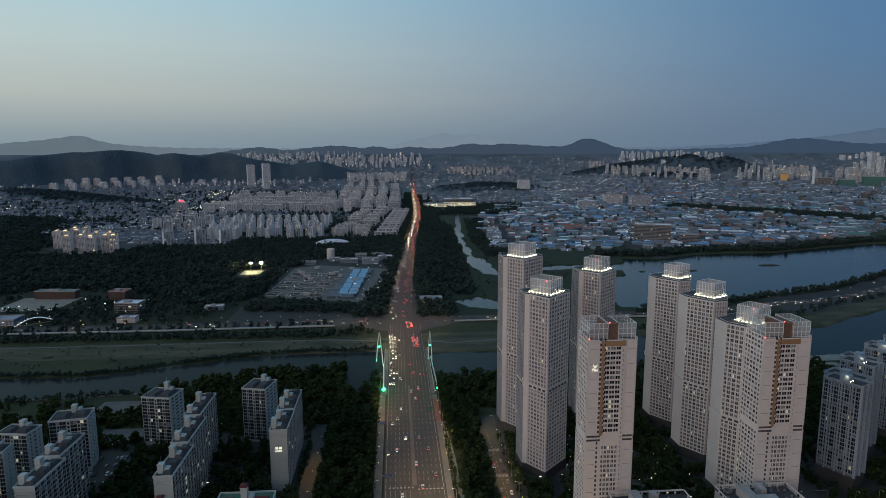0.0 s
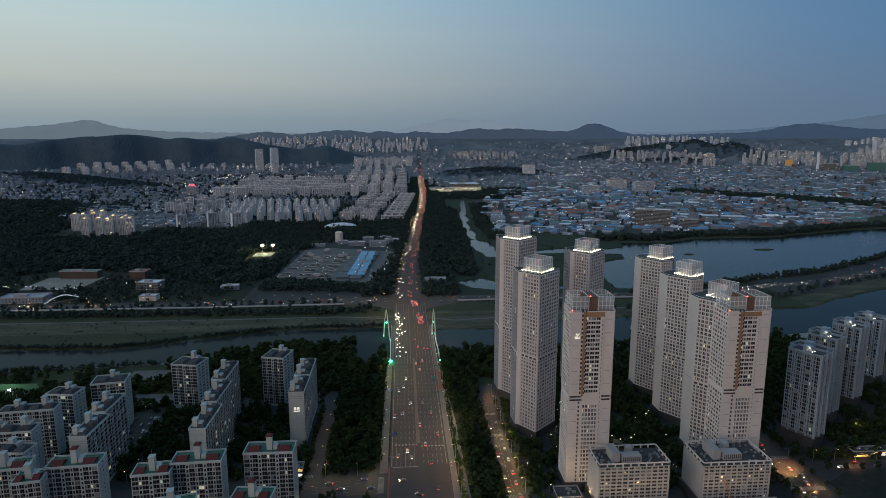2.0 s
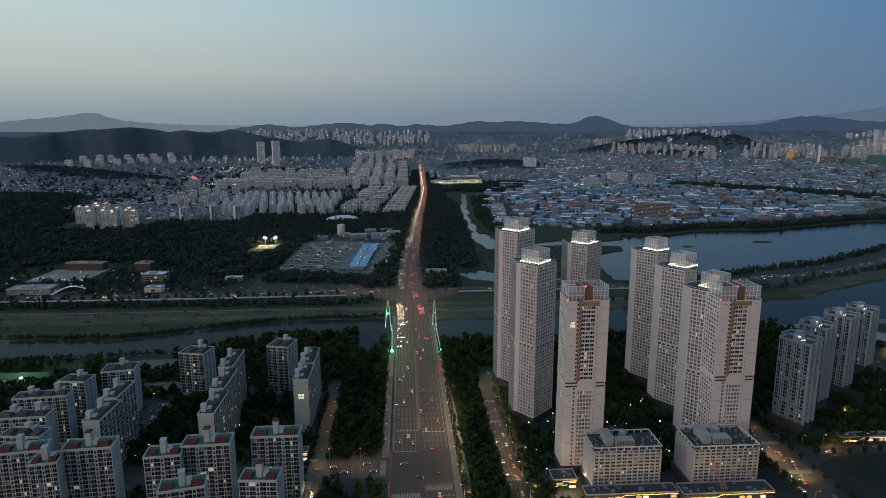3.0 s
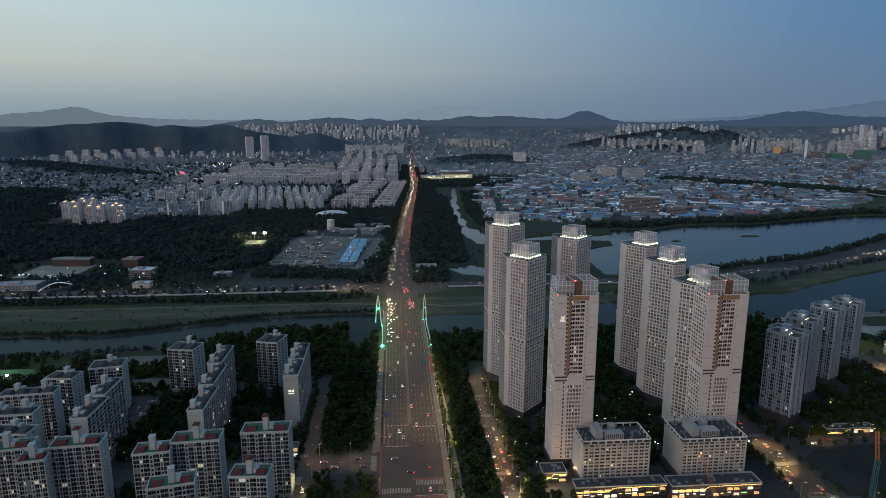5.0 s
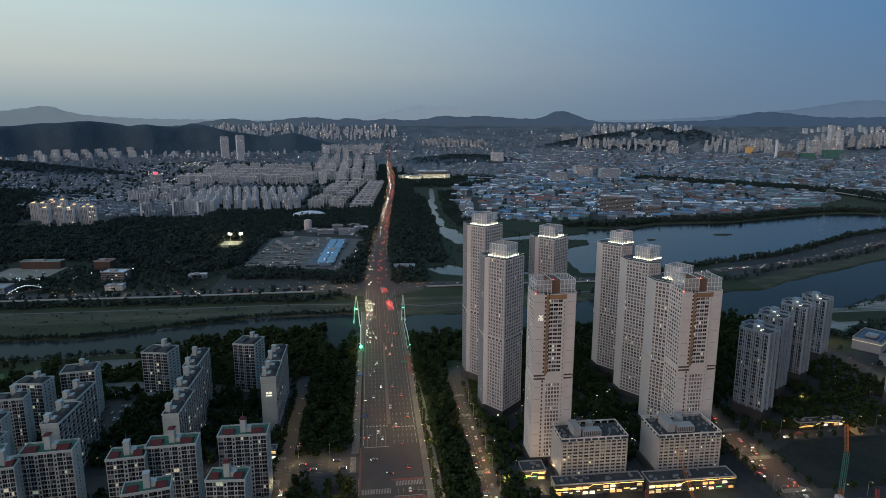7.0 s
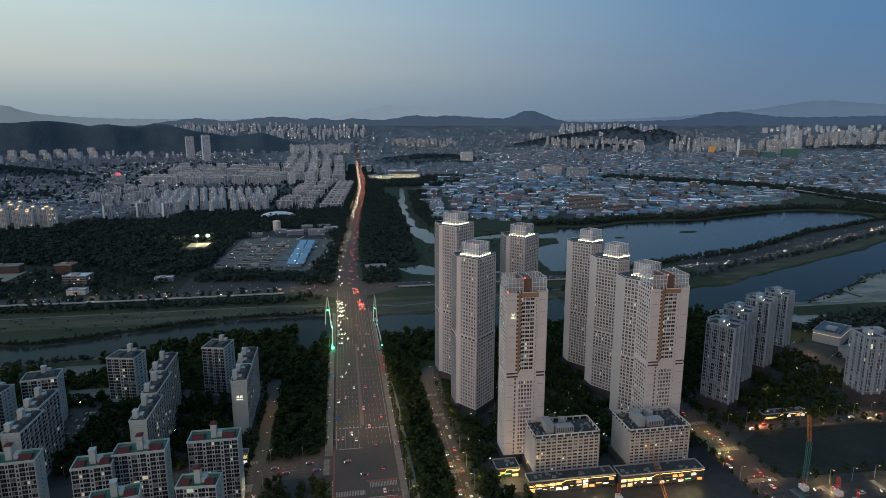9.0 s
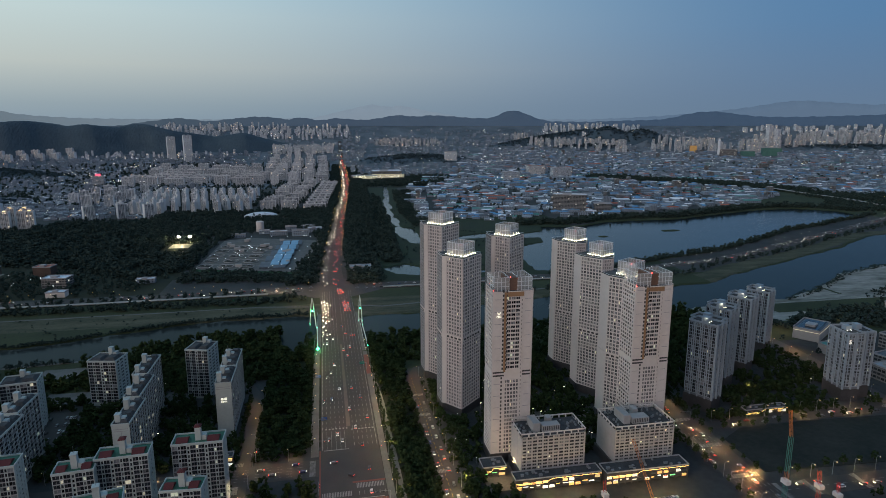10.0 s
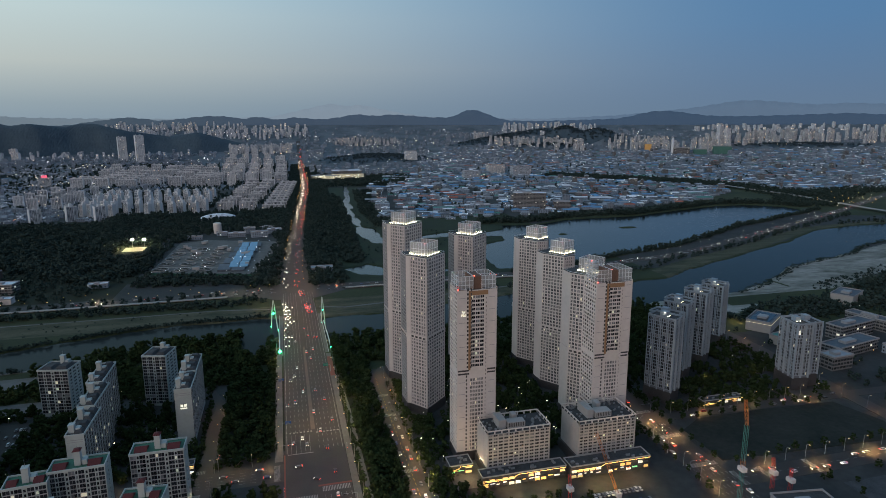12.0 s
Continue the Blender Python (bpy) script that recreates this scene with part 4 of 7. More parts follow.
modern_block(432, 158, 26, 28, 64, 28)
modern_block(431, 42, 28, 30, 59.5, -8, True)

# ---- streets, bridge, markings ----
for i_road, (name, pts, wide, label) in enumerate((
        ("road_2", [(-420, 4), (-186, 2), (-76, 7.5), (-19, 8)], 22, "cross street running west from the avenue"),
        ("road_3", [(-69, -100), (-70, 34), (-71, 90), (-68, 125), (-82, 160), (-110, 172)], 9, "narrow tree-lined street behind the wood"),
        ("road_4", [(64, -330), (64, 48), (62, 100), (64, 140), (74, 168), (110, 178)], 13, "side street with parked cars between wood and towers"),
        ("road_5", [(258, -330), (259, -60), (262, 0), (264, 60), (280, 160), (330, 230)], 24, "broad eastern street with crossings under sodium lamps"),
        ("road_6", [(271, -76), (420, -76), (900, -70)], 17, "street south of the empty lot lit by sodium lamps"),
        ("road_7", [(275, 12), (440, 10), (900, 0)], 11, "street north of the empty lot"),
        ("road_8", [(464, 260), (464, 134), (458, 60), (450, -70)], 15, "far eastern street glowing under orange lamps"),
        ("road_9", [(-1500, 492), (-570, 484), (-300, 482), (-26, 486), (60, 490)], 20, "riverside highway west of the bridge"),
        ("road_10", [(20, 486), (150, 492), (300, 500), (395, 492), (560, 534), (690, 562), (880, 655), (1140, 785), (1510, 975), (1930, 1215), (2500, 1550)], 26,
         "busy riverside highway between river and lake"),
        ("road_11", [(560, 170), (634, 221), (700, 262), (900, 350), (1200, 420)], 10, "lit riverside street in the east"),
        ("overpass", [(1610, 1640), (1600, 1450), (1596, 1261), (1575, 1120), (1540, 960), (1500, 600)], 17, "pale concrete overpass across the highway"))):
    ribbon(name, pts, wide, 7.0 if name == "overpass" else 0.07 + 0.012 * i_road, "asphalt" if name != "overpass" else "concrete", label)
for name, pts, wide, z, label in (
        ("pavement", [(-22.2, 22), (-22.2, 232)], 5.5, 0.26, "concrete pavement along the avenue"),
        ("pavement_2", [(26.6, -90), (26.6, 225)], 4.6, 0.26, "concrete pavement with shrubs along the avenue"),
        ("pavement_3", [(34, -90), (33, 100), (29, 190)], 3.4, 0.06, "sandy footpath under street lamps"),
        ("path", [(-1500, 412), (-455, 406), (-241, 407), (-95, 410), (-28, 398)], 3.5, 0.06, "pale path through the riverside meadow"),
        ("path_2", [(-700, 236), (-421, 239), (-311, 244), (-245, 251), (-150, 262)], 4.0, 0.06, "pale riverside path"),
        ("path_3", [(28, 395), (60, 385), (110, 392), (300, 430)], 4.5, 0.06, "pale path along the north bank"),
        ("embankment", [(-1500, 470), (-570, 463), (-300, 462), (-90, 467)], 6.0, 2.2, "long pale concrete embankment wall beside the highway"),
        ("embankment_2", [(70, 478), (200, 482), (390, 478)], 5.0, 2.0, "pale concrete embankment wall")):
    ribbon(name, pts, wide, z, "concrete" if "embankment" in name else "paving", label, "path")
for x0, y0, x1, y1, m, nm, label in ((-277, 206, -232, 232, "paving", "parking_lot", "pale empty parking lot by the river"),
                                     (-250, 150, -205, 172, "paving", "plaza", "pale playground paving among the flats"),
                                     (-232, 78, -207, 132, "asphalt", "plaza_2", "dark parking court among the flats"),
                                     (-600, 590, -510, 676, "bare", "school_yard", "bare earth school yard"),
                                     (-394, 163, -348, 188, "bare", "playfield", "floodlit sandy sports pitch"),
                                     (88, -42, 112, -10, "paving", "plaza_3", "paved court before the towers"),
                                     (140, 30, 196, 60, "paving", "plaza_4", "pale paved garden court between towers"),
                                     (335, -132, 425, -98, "roof", "plaza_6", "dark paved square beside the building site"),
                                     (110, -88, 250, -46, "urban", "plaza_5", "dark paved forecourt under warm shop light")):
    s = Shape()
    s.box(x0, y0, -0.5, x1, y1, 0.07)
    tagged(s.make(nm, [m]), label, "paving", kind="structure")
s = Shape()
s.prism([(-150, 474), (-60, 468), (-26, 440), (26, 440), (70, 472), (170, 480), (170, 506), (60, 512), (30, 540), (-24, 540), (-60, 508), (-150, 500)], -0.5, 0.16)
tagged(s.make("junction", ["asphalt"]), "broad asphalt junction at the bridgehead", "road", kind="structure")
s = Shape()
s.prism([(277, -55), (425, -62), (440, -38), (430, 0), (360, 4), (300, 3), (278, -10)], -0.5, 0.3)
tagged(s.make("empty_lot", ["earth"]), "dark overgrown empty building lot", "lot", kind="structure")


def markings():
    s, y_ = Shape(), Shape()

    def bar(x0, y0, x1, y1, k=0, z=0.235):
        s.quad([(x0, y0, z), (x1, y0, z), (x1, y1, z), (x0, y1, z)], k)
    for i in range(-6, 7):                                    # lane dashes
        x = 3 + i * 3.3
        if i == 0:
            continue
        y = -110.0
        bar(x - 0.075, 236, x + 0.075, 470)
        while y < 236:
            if not -28 < y < 30 and not (i < 0 and 30 <= y < 60):
                bar(x - 0.1, y, x + 0.1, y + 4.2)
            y += 9.0
        if i < 0:
            bar(x - 0.09, 30, x + 0.09, 58)
    for x in (-16.6, 22.6):
        bar(x - 0.1, 32, x + 0.1, 470)
    bar(-16, 29.2, 2, 30.0)
    bar(4, -33, 22, -32.3)
    for x0, x1, yy in ((-17, 2, -29), (5, 23, -21)):          # crossings
        n = int((x1 - x0) / 1.0)
        for i in range(n):
            bar(x0 + i, yy, x0 + i + 0.5, yy + 5.5)
    for i in range(18):
        bar(-25.5, -2 + i * 1.1, -21.5, -1.45 + i * 1.1)
    for i in range(7):                                        # hatch before the junction
        bar(-14.6 + i * 2.6, 60.5, -13.4 + i * 2.6, 62.3)
        bar(5 + i * 2.6, 58.0, 6.6 + i * 2.6, 59.6)
    for i in range(5):                                        # cross street lanes
        for j in range(12):
            bar(-30 - j * 7 - 3.5, 0.4 + i * 3.4, -30 - j * 7, 0.55 + i * 3.4)
    for i in range(10):
        bar(-80 + i * 1.0, 19.5, -79.5 + i * 1.0, 23.5)
        bar(-75.5, -14 + i * 0.9, -70.5, -13.5 + i * 0.9)
    for yy in (70, 108, -14):                                 # side street crossings
        for i in range(11):
            bar(58.6 + i * 1.0, yy, 59.1 + i * 1.0, yy + 4)
    for j in range(40):
        bar(63.9, -90 + j * 6, 64.1, -87 + j * 6, 1)
    for i in range(7):                                        # eastern street
        x = 250 + i * 3.2
        for j in range(16):
            if not -3 < j * 7 - 105 + 56 < 40:
                bar(x - 0.1, -105 + j * 7, x + 0.1, -101.5 + j * 7)
    for yy in (-58, -18, 22):
        for i in range(22):
            bar(248 + i * 1.05, yy, 248.55 + i * 1.05, yy + 4.5)
    for j in range(22):
        bar(276 + j * 7, -76.1, 279.5 + j * 7, -75.9)
    for xx in (271, 292, 330):
        for i in range(15):
            bar(xx, -84 + i * 1.1, xx + 4, -83.45 + i * 1.1)
    for j in range(80):                                       # highways
        for off in (-4, 4):
            bar(-700 + j * 8.5, 484.0 + off * 0.9, -696 + j * 8.5, 484.2 + off * 0.9)
    ob = s.make("road_markings", ["paint", "yellow"], None, "white and yellow lane markings and crossings", "structure")
    tagged(ob, category="road marking")


markings()
s = Shape()
s.quad([(-19.0, -30, 0.225), (-17.9, -30, 0.225), (-17.9, 30, 0.225), (-19.0, 30, 0.225)])
s.quad([(2.5, -36, 0.225), (24, -36, 0.225), (24, -33.5, 0.225), (2.5, -33.5, 0.225)])
s.quad([(2.5, -15, 0.225), (24, -15, 0.225), (24, -13.0, 0.225), (2.5, -13.0, 0.225)])
s.quad([(24.4, 165, 0.28), (29.0, 165, 0.28), (29.0, 215, 0.28), (24.4, 215, 0.28)])
tagged(s.make("cycle_lane", ["redlane"]), "dull red cycle lane surface", "road", kind="structure")


s = Shape()
s.quad([(1.4, 64, 0.222), (4.6, 64, 0.222), (4.0, 250, 0.222), (2.0, 250, 0.222)])
tagged(s.make("median", [surface("worn_median", (0.10, 0.080, 0.066), (0.14, 0.115, 0.096), 0.2, 0.85, 8)]), "plain brownish median strip of the avenue", "road", kind="structure")


def bridge():
    t = thing("bridge", 3, 300, 0, "wide road bridge with white curved pylons and green floodlights", "bridge")
    d = Shape()
    d.box(-25, -72, -2.2, 24.5, 66, 0.05)
    d.make("deck", ["paving"], t)
    for x in (-25.0, 24.5):
        r = Shape()
        r.tube([(x, -72, 1.3), (x, 66, 1.3)], 0.12, sides=4)
        r.tube([(x, -72, 0.7), (x, 66, 0.7)], 0.08, sides=4)
        for i in range(35):
            y = -71 + i * 4
            r.tube([(x, y, 0), (x, y, 1.3)], 0.08, sides=4)
        r.make("railing", ["steel"], t)
    for y in (-45, -15, 15, 45):
        p = Shape()
        p.box(-22, y - 1.5, -6, 22, y + 1.5, -2.2)
        p.make("pier", ["paving"], t)
    for sgn, x in ((-1, -30.5), (1, 25.3)):
        a = Shape()
        top = (x + 0.2, 30, 31.0)
        wide = 3.4 if sgn < 0 else 2.2
        for leg in (-wide, wide):
            pts = []
            for i in range(9):
                f = i / 8
                pts.append((x + leg * (1 - f) ** 0.7 * (1.0 if f < 0.99 else 0.0), 27 + 3 * f, -1.5 + 32.5 * f))
            a.tube(pts, [0.62 - 0.25 * i / 8 for i in range(9)], sides=8)
        a.make("pylon", ["steel"], t, "white steel pylon")
        c = Shape()
        pts = [(x + leg_x, y, z) for leg_x, y, z in ((-wide * sgn * 0 + (3.0 if sgn < 0 else 0.6), 27, 3.0), (3.6 if sgn < 0 else 0.9, 12, 3.6), (5.4 if sgn < 0 else 0.6, -8, 4.6),
                                                      (5.8 if sgn < 0 else 1.2, -28, 5.0), (6.0 if sgn < 0 else 1.6, -48, 4.2), (6.2 if sgn < 0 else 2.0, -66, 1.0))]
        c.tube(pts, 0.5, sides=8)
        c.make("curved_tube", ["steel"], t, "curved white steel tube")
        for i, (lx, ly, lz, r) in enumerate(((0.0, 27, 16, 1.2), (-wide, 25, 1.2, 0.5), (wide, 25, 1.2, 0.5), (5.0 if sgn < 0 else 0.4, -4, 5.4, 0.5), (6.2 if sgn < 0 else 2.0, -64, 2.2, 1.9 if sgn < 0 else 0.8))):
            g = Shape()
            g.ball(x + lx, ly, lz, r * (1.0 if sgn < 0 or i > 3 else 0.6))
            g.make("floodlight", ["greenbulb"], t, "glowing green floodlight")


bridge()

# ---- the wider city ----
# flatwall, highwall and farwhite are lifted and blued to carry some haze
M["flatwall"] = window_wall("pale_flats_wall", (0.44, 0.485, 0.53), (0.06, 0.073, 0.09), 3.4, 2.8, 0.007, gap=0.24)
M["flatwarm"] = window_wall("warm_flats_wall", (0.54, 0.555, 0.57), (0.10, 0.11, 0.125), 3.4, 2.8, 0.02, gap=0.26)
M["highwall"] = window_wall("hazed_highrise_wall", (0.58, 0.62, 0.66), (0.16, 0.185, 0.215), 5.0, 3.0, 0.02)
M["farwhite"] = surface("hazed_white_paint", (0.50, 0.535, 0.57), (0.64, 0.665, 0.69), 0.02, 0.8, 8, each=0.12)
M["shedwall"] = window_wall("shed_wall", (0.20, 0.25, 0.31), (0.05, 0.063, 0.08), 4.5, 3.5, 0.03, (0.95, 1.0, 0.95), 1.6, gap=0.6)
M["officewall"] = window_wall("office_wall", (0.185, 0.185, 0.185), (0.04, 0.045, 0.05), 4.0, 3.6, 0.03, (1.0, 0.93, 0.75), 0.8, gap=0.12)
SHEDROOF = {"roof_blue": ((0.075, 0.22, 0.42), (0.13, 0.33, 0.54)), "roof_grey": ((0.20, 0.235, 0.27), (0.36, 0.395, 0.43)), "roof_white": ((0.58, 0.63, 0.69), (0.74, 0.78, 0.83)),
            "roof_red": ((0.28, 0.075, 0.05), (0.40, 0.13, 0.08)), "roof_teal": ((0.05, 0.20, 0.19), (0.10, 0.30, 0.27)), "roof_dark": ((0.05, 0.06, 0.075), (0.14, 0.16, 0.185))}
for nm, (a, b) in SHEDROOF.items():
    M[nm] = surface(nm, a, b, 0.05, 0.7, 6, island=0.2)
# the far building's orange light, put into its wall colour
M["orangewall"] = surface("orange_lit_wall", (0.62, 0.34, 0.10), (0.75, 0.45, 0.16), 0.1, 0.8, 8)
M["greenwall"] = surface("green_site_netting", (0.05, 0.13, 0.115), (0.075, 0.18, 0.155), 0.05, 0.9, 8)
CITY = random.Random(41)
lights_warm, lights_cool, lights_orange, lights_red = Shape(), Shape(), Shape(), Shape()


def flats_mesh(w, d, h, wall, seed):
    """A far apartment slab: body, upright ribs, stair heads and roof rim."""
    body, head, roof, rib = Shape(), Shape(), Shape(), Shape()
    body.box(-w / 2, -d / 2, -6, w / 2, d / 2, h, 0, 1)
    n = max(2, int(w / 8))
    for i in range(n + 1):
        x = -w / 2 + w * i / n
        rib.box(x - 0.4, -d / 2 - 0.9, -6, x + 0.4, d / 2 + 0.6, h + 0.5)
    m = max(1, int(w / 18))
    for i in range(m):
        x = -w / 2 + w * (i + 0.5) / m
        head.box(x - 2.4, d / 2 - 5, h, x + 2.4, d / 2 - 0.4, h + 5.2)
    roof.ring(-w / 2 + 0.3, -d / 2 + 0.3, w / 2 - 0.3, d / 2 - 0.3, 0.6, h - 0.2, h + 1.0)
    return body.mesh("far_flats", [wall, "roof"]), head.mesh("stair_head", ["farwhite"]), roof.mesh("roof_rim", ["farwhite"]), rib.mesh("facade_rib", ["farwhite"])


def place_flats(name, meshes, x, y, turn, label, group):
    ob = new(name, meshes[0])
    ob.matrix_basis = pose(x, y, float(ground_z(x, y)), 0, 0, turn)
    tagged(ob, label, "apartment block", group)
    for nm, me in zip(("stair_head", "roof_rim", "facade_rib"), meshes[1:]):
        c = new(nm, me)
        c.parent = ob
        if nm != "roof_rim":
            tagged(c, kind="stuff")
    return ob


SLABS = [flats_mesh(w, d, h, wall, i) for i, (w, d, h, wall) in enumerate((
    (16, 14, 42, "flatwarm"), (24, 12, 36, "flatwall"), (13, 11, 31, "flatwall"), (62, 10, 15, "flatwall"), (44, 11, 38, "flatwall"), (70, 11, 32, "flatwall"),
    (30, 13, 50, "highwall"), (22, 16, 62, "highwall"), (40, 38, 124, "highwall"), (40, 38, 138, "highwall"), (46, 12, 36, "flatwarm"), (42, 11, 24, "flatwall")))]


def jit(v, s):
    return v + CITY.uniform(-s, s)


for x, y in ((-838, 1240), (-817, 1230), (-795, 1244), (-824, 1292), (-802, 1302), (-762, 1134), (-737, 1146), (-709, 1132), (-684, 1148), (-662, 1140), (-722, 1188), (-694, 1192)):
    ob = place_flats("apartment_tower", SLABS[0], jit(x, 2), jit(y, 4), jit(8, 6), "grey apartment tower with warm lit roof crown", "towers by the wood")
    g = Shape()
    g.box(-3.2, -5.5, 44.6, 3.2, -4.9, 45.3)
    g.make("crown_light", ["orangebulb"], ob, "warm strip light under the roof")
for x, y in ((-582, 1256), (-515, 1292), (-449, 1280)):
    place_flats("apartment_tower", SLABS[1], x, y, 35, "pale isolated apartment tower by the wood", "")
for i in range(78):                                            # close-packed point blocks
    r, c = divmod(i, 13)
    x, y = -545 + c * 28 + (r % 2) * 13, 1372 + r * 72 - c * 3
    if x > -212:
        continue
    place_flats("apartment_tower", SLABS[2], jit(x, 5), jit(y, 12), jit(-32, 4), "small white point block with stair head", "white point blocks")
for i in range(30):
    r, c = divmod(i, 6)
    if c < 3 or CITY.random() < 0.2:
        continue
    place_flats("apartment_block", SLABS[1], jit(-900 + c * 58, 9), jit(1500 + r * 84, 14), jit(12, 7), "pale apartment slab in a housing estate", "western estate")
for r in range(12):                                            # rows of low slabs beside the avenue
    y = 1372 + r * 66
    place_flats("apartment_block", SLABS[3], -36 + r * 4.5, y, 2, "low pale apartment row in an estate", "estate rows")
    for c in range(2):
        if CITY.random() < 0.85:
            place_flats("apartment_block", SLABS[11], jit(-104 - c * 58 + r * 4, 6), jit(y + 20, 10), jit(2, 3), "pale apartment slab in close rows", "estate rows")
for r in range(14):
    y = 2150 + r * 74
    for c in range(5):
        if CITY.random() < 0.9:
            place_flats("apartment_block", SLABS[4] if CITY.random() < 0.7 else SLABS[6], jit(-12 - c * 62, 8), jit(y, 12), jit(2, 4), "tall pale apartment slab beside the avenue", "tall estate slabs")
for r in range(8):
    for c in range(6):
        if CITY.random() < 0.12:
            continue
        place_flats("apartment_block", SLABS[5] if CITY.random() < 0.6 else SLABS[4], jit(-330 - c * 84, 9), jit(2160 + r * 92, 14), jit(-3, 4), "long pale apartment slab in rows", "long estate slabs")
for i in range(15):
    place_flats("apartment_block", SLABS[10], jit(-1730 + (i % 8) * 62, 14), jit(2930 + (i // 8) * 150 + (i % 8) * 36, 20), jit(-28, 6), "pale apartment slab below the hill", "hill-foot estate")
place_flats("office_tower", SLABS[8], -822, 3235, 20, "slim dark twin tower over the western city", "twin towers")
place_flats("office_tower", SLABS[9], -728, 3190, 20, "slim pale twin tower over the western city", "twin towers")


def block(s, x, y, z, w, d, h, turn, wall, roof, gable=0.0):
    """A plain house or shed added to a joined part: walls with a flat or gabled roof that oversails them."""
    c, q = math.cos(radians(turn)), math.sin(radians(turn))

    def at(u, v):
        return x + u * c - v * q, y + u * q + v * c
    s.prism([at(-w / 2, -d / 2), at(w / 2, -d / 2), at(w / 2, d / 2), at(-w / 2, d / 2)], z - 3, z + h, wall, roof)
    if gable:
        e = 0.6
        a, b, m, n = at(-w / 2 - e, -d / 2 - e), at(w / 2 + e, -d / 2 - e), at(w / 2 + e, d / 2 + e), at(-w / 2 - e, d / 2 + e)
        r0, r1 = at(-w / 2 - e, 0), at(w / 2 + e, 0)
        zt, zb = z + h + gable, z + h - 0.15
        s.quad([(*a, zb), (*b, zb), (*r1, zt), (*r0, zt)], roof)
        s.quad([(*m, zb), (*n, zb), (*r0, zt), (*r1, zt)], roof)
        s.quad([(*b, zb), (*m, zb), (*r1, zt)], wall)
        s.quad([(*n, zb), (*a, zb), (*r0, zt)], wall)
    else:
        s.prism([at(-w * 0.2, -d * 0.2), at(w * 0.05, -d * 0.2), at(w * 0.05, d * 0.1), at(-w * 0.2, d * 0.1)], z + h, z + h + 2.2, wall, roof)


ROOFS = ["roof_blue", "roof_grey", "roof_white", "roof_red", "roof_teal", "roof_dark"]
INDUSTRY = [(225, 1150), (262, 1075), (500, 1075), (752, 1115), (1180, 1215), (1470, 1390), (1640, 1660), (1820, 1380), (2300, 1420), (3300, 1500), (3350, 2150), (2500, 2780), (1850, 3060), (1300, 3400), (860, 3300), (570, 2560), (400, 2260), (300, 1880)]
BELT = [(1150, 2250), (1500, 1800), (1660, 1480), (1760, 1550), (1620, 1900), (1250, 2330)]
sheds_far = Shape()
near_sheds = 0
TURN = math.radians(-14)
for a in range(-12, 104):
    for b in range(0, 94):
        u, v = a * 35.0 + 6 * math.sin(b * 1.7), b * 29.5 + 7 * math.sin(a * 0.9)
        x = 250 + u * math.cos(TURN) - v * math.sin(TURN)
        y = 1100 + u * math.sin(TURN) + v * math.cos(TURN)
        if CITY.random() < (0.75 if (a + b // 9) % 9 == 0 else 0.6 if b % 10 == 0 else 0.05):
            continue
        if not in_poly(np.array([x]), np.array([y]), INDUSTRY)[0] or in_poly(np.array([x]), np.array([y]), BELT)[0]:
            continue
        far = math.hypot(x, y + 383)
        if far > 2600 and CITY.random() < 0.15:
            continue
        x, y = jit(x, 9), jit(y, 7)
        roof = CITY.choices(range(6), (20 + 10 * (b < 10), 26, 26, 7, 6, 15))[0]
        w, d, h = CITY.uniform(11, 34), CITY.uniform(12, 28), CITY.choice((3.5, 4, 4, 4.5, 5, 6, 7, 9))
        if CITY.random() < 0.07:
            w, d, h = CITY.uniform(40, 70), CITY.uniform(24, 36), CITY.choice((8, 10))
        if CITY.random() < 0.035:
            h, roof = CITY.uniform(14, 27), CITY.choice((1, 2, 5))
            w, d = w * 0.7, d * 0.8
        gable = CITY.uniform(1.5, 3.0) if h < 10 and CITY.random() < 0.7 else 0.0
        z = float(ground_z(x, y))
        t_ = -14 + CITY.choice((0, 0, 0, 90)) + CITY.uniform(-3, 3)
        if far < 1900 and near_sheds < 290:
            near_sheds += 1
            s = Shape()
            block(s, 0, 0, 0, w, d, h, 0, 0, 1, gable)
            ob = s.make("factory_shed", ["shedwall", ROOFS[roof]])
            ob.matrix_basis = pose(x, y, z, 0, 0, t_)
            tagged(ob, "%s industrial shed with %s roof" % ("tall flat-topped" if h > 15 else "gabled" if gable else "flat", ROOFS[roof][5:]), "factory shed", "industrial sheds")
        else:
            block(sheds_far, x, y, z, w, d, h, t_, 6 if h < 15 else 7, roof, gable)
        if CITY.random() < 0.045 + 0.10 * (math.sin(x * 0.006 + 1) * math.sin(y * 0.008) > 0.5):
            (lights_cool if CITY.random() < 0.7 else lights_warm).ball(x + CITY.uniform(-20, 20), y - d * 0.6 - 2, z + h * 0.7 + 2, CITY.uniform(0.18, 0.42) + far * 0.00010)
tagged(sheds_far.make("factory_sheds", ROOFS + ["shedwall", "officewall"]), "crowded industrial sheds with blue, grey and white roofs", "factory sheds", kind="stuff")

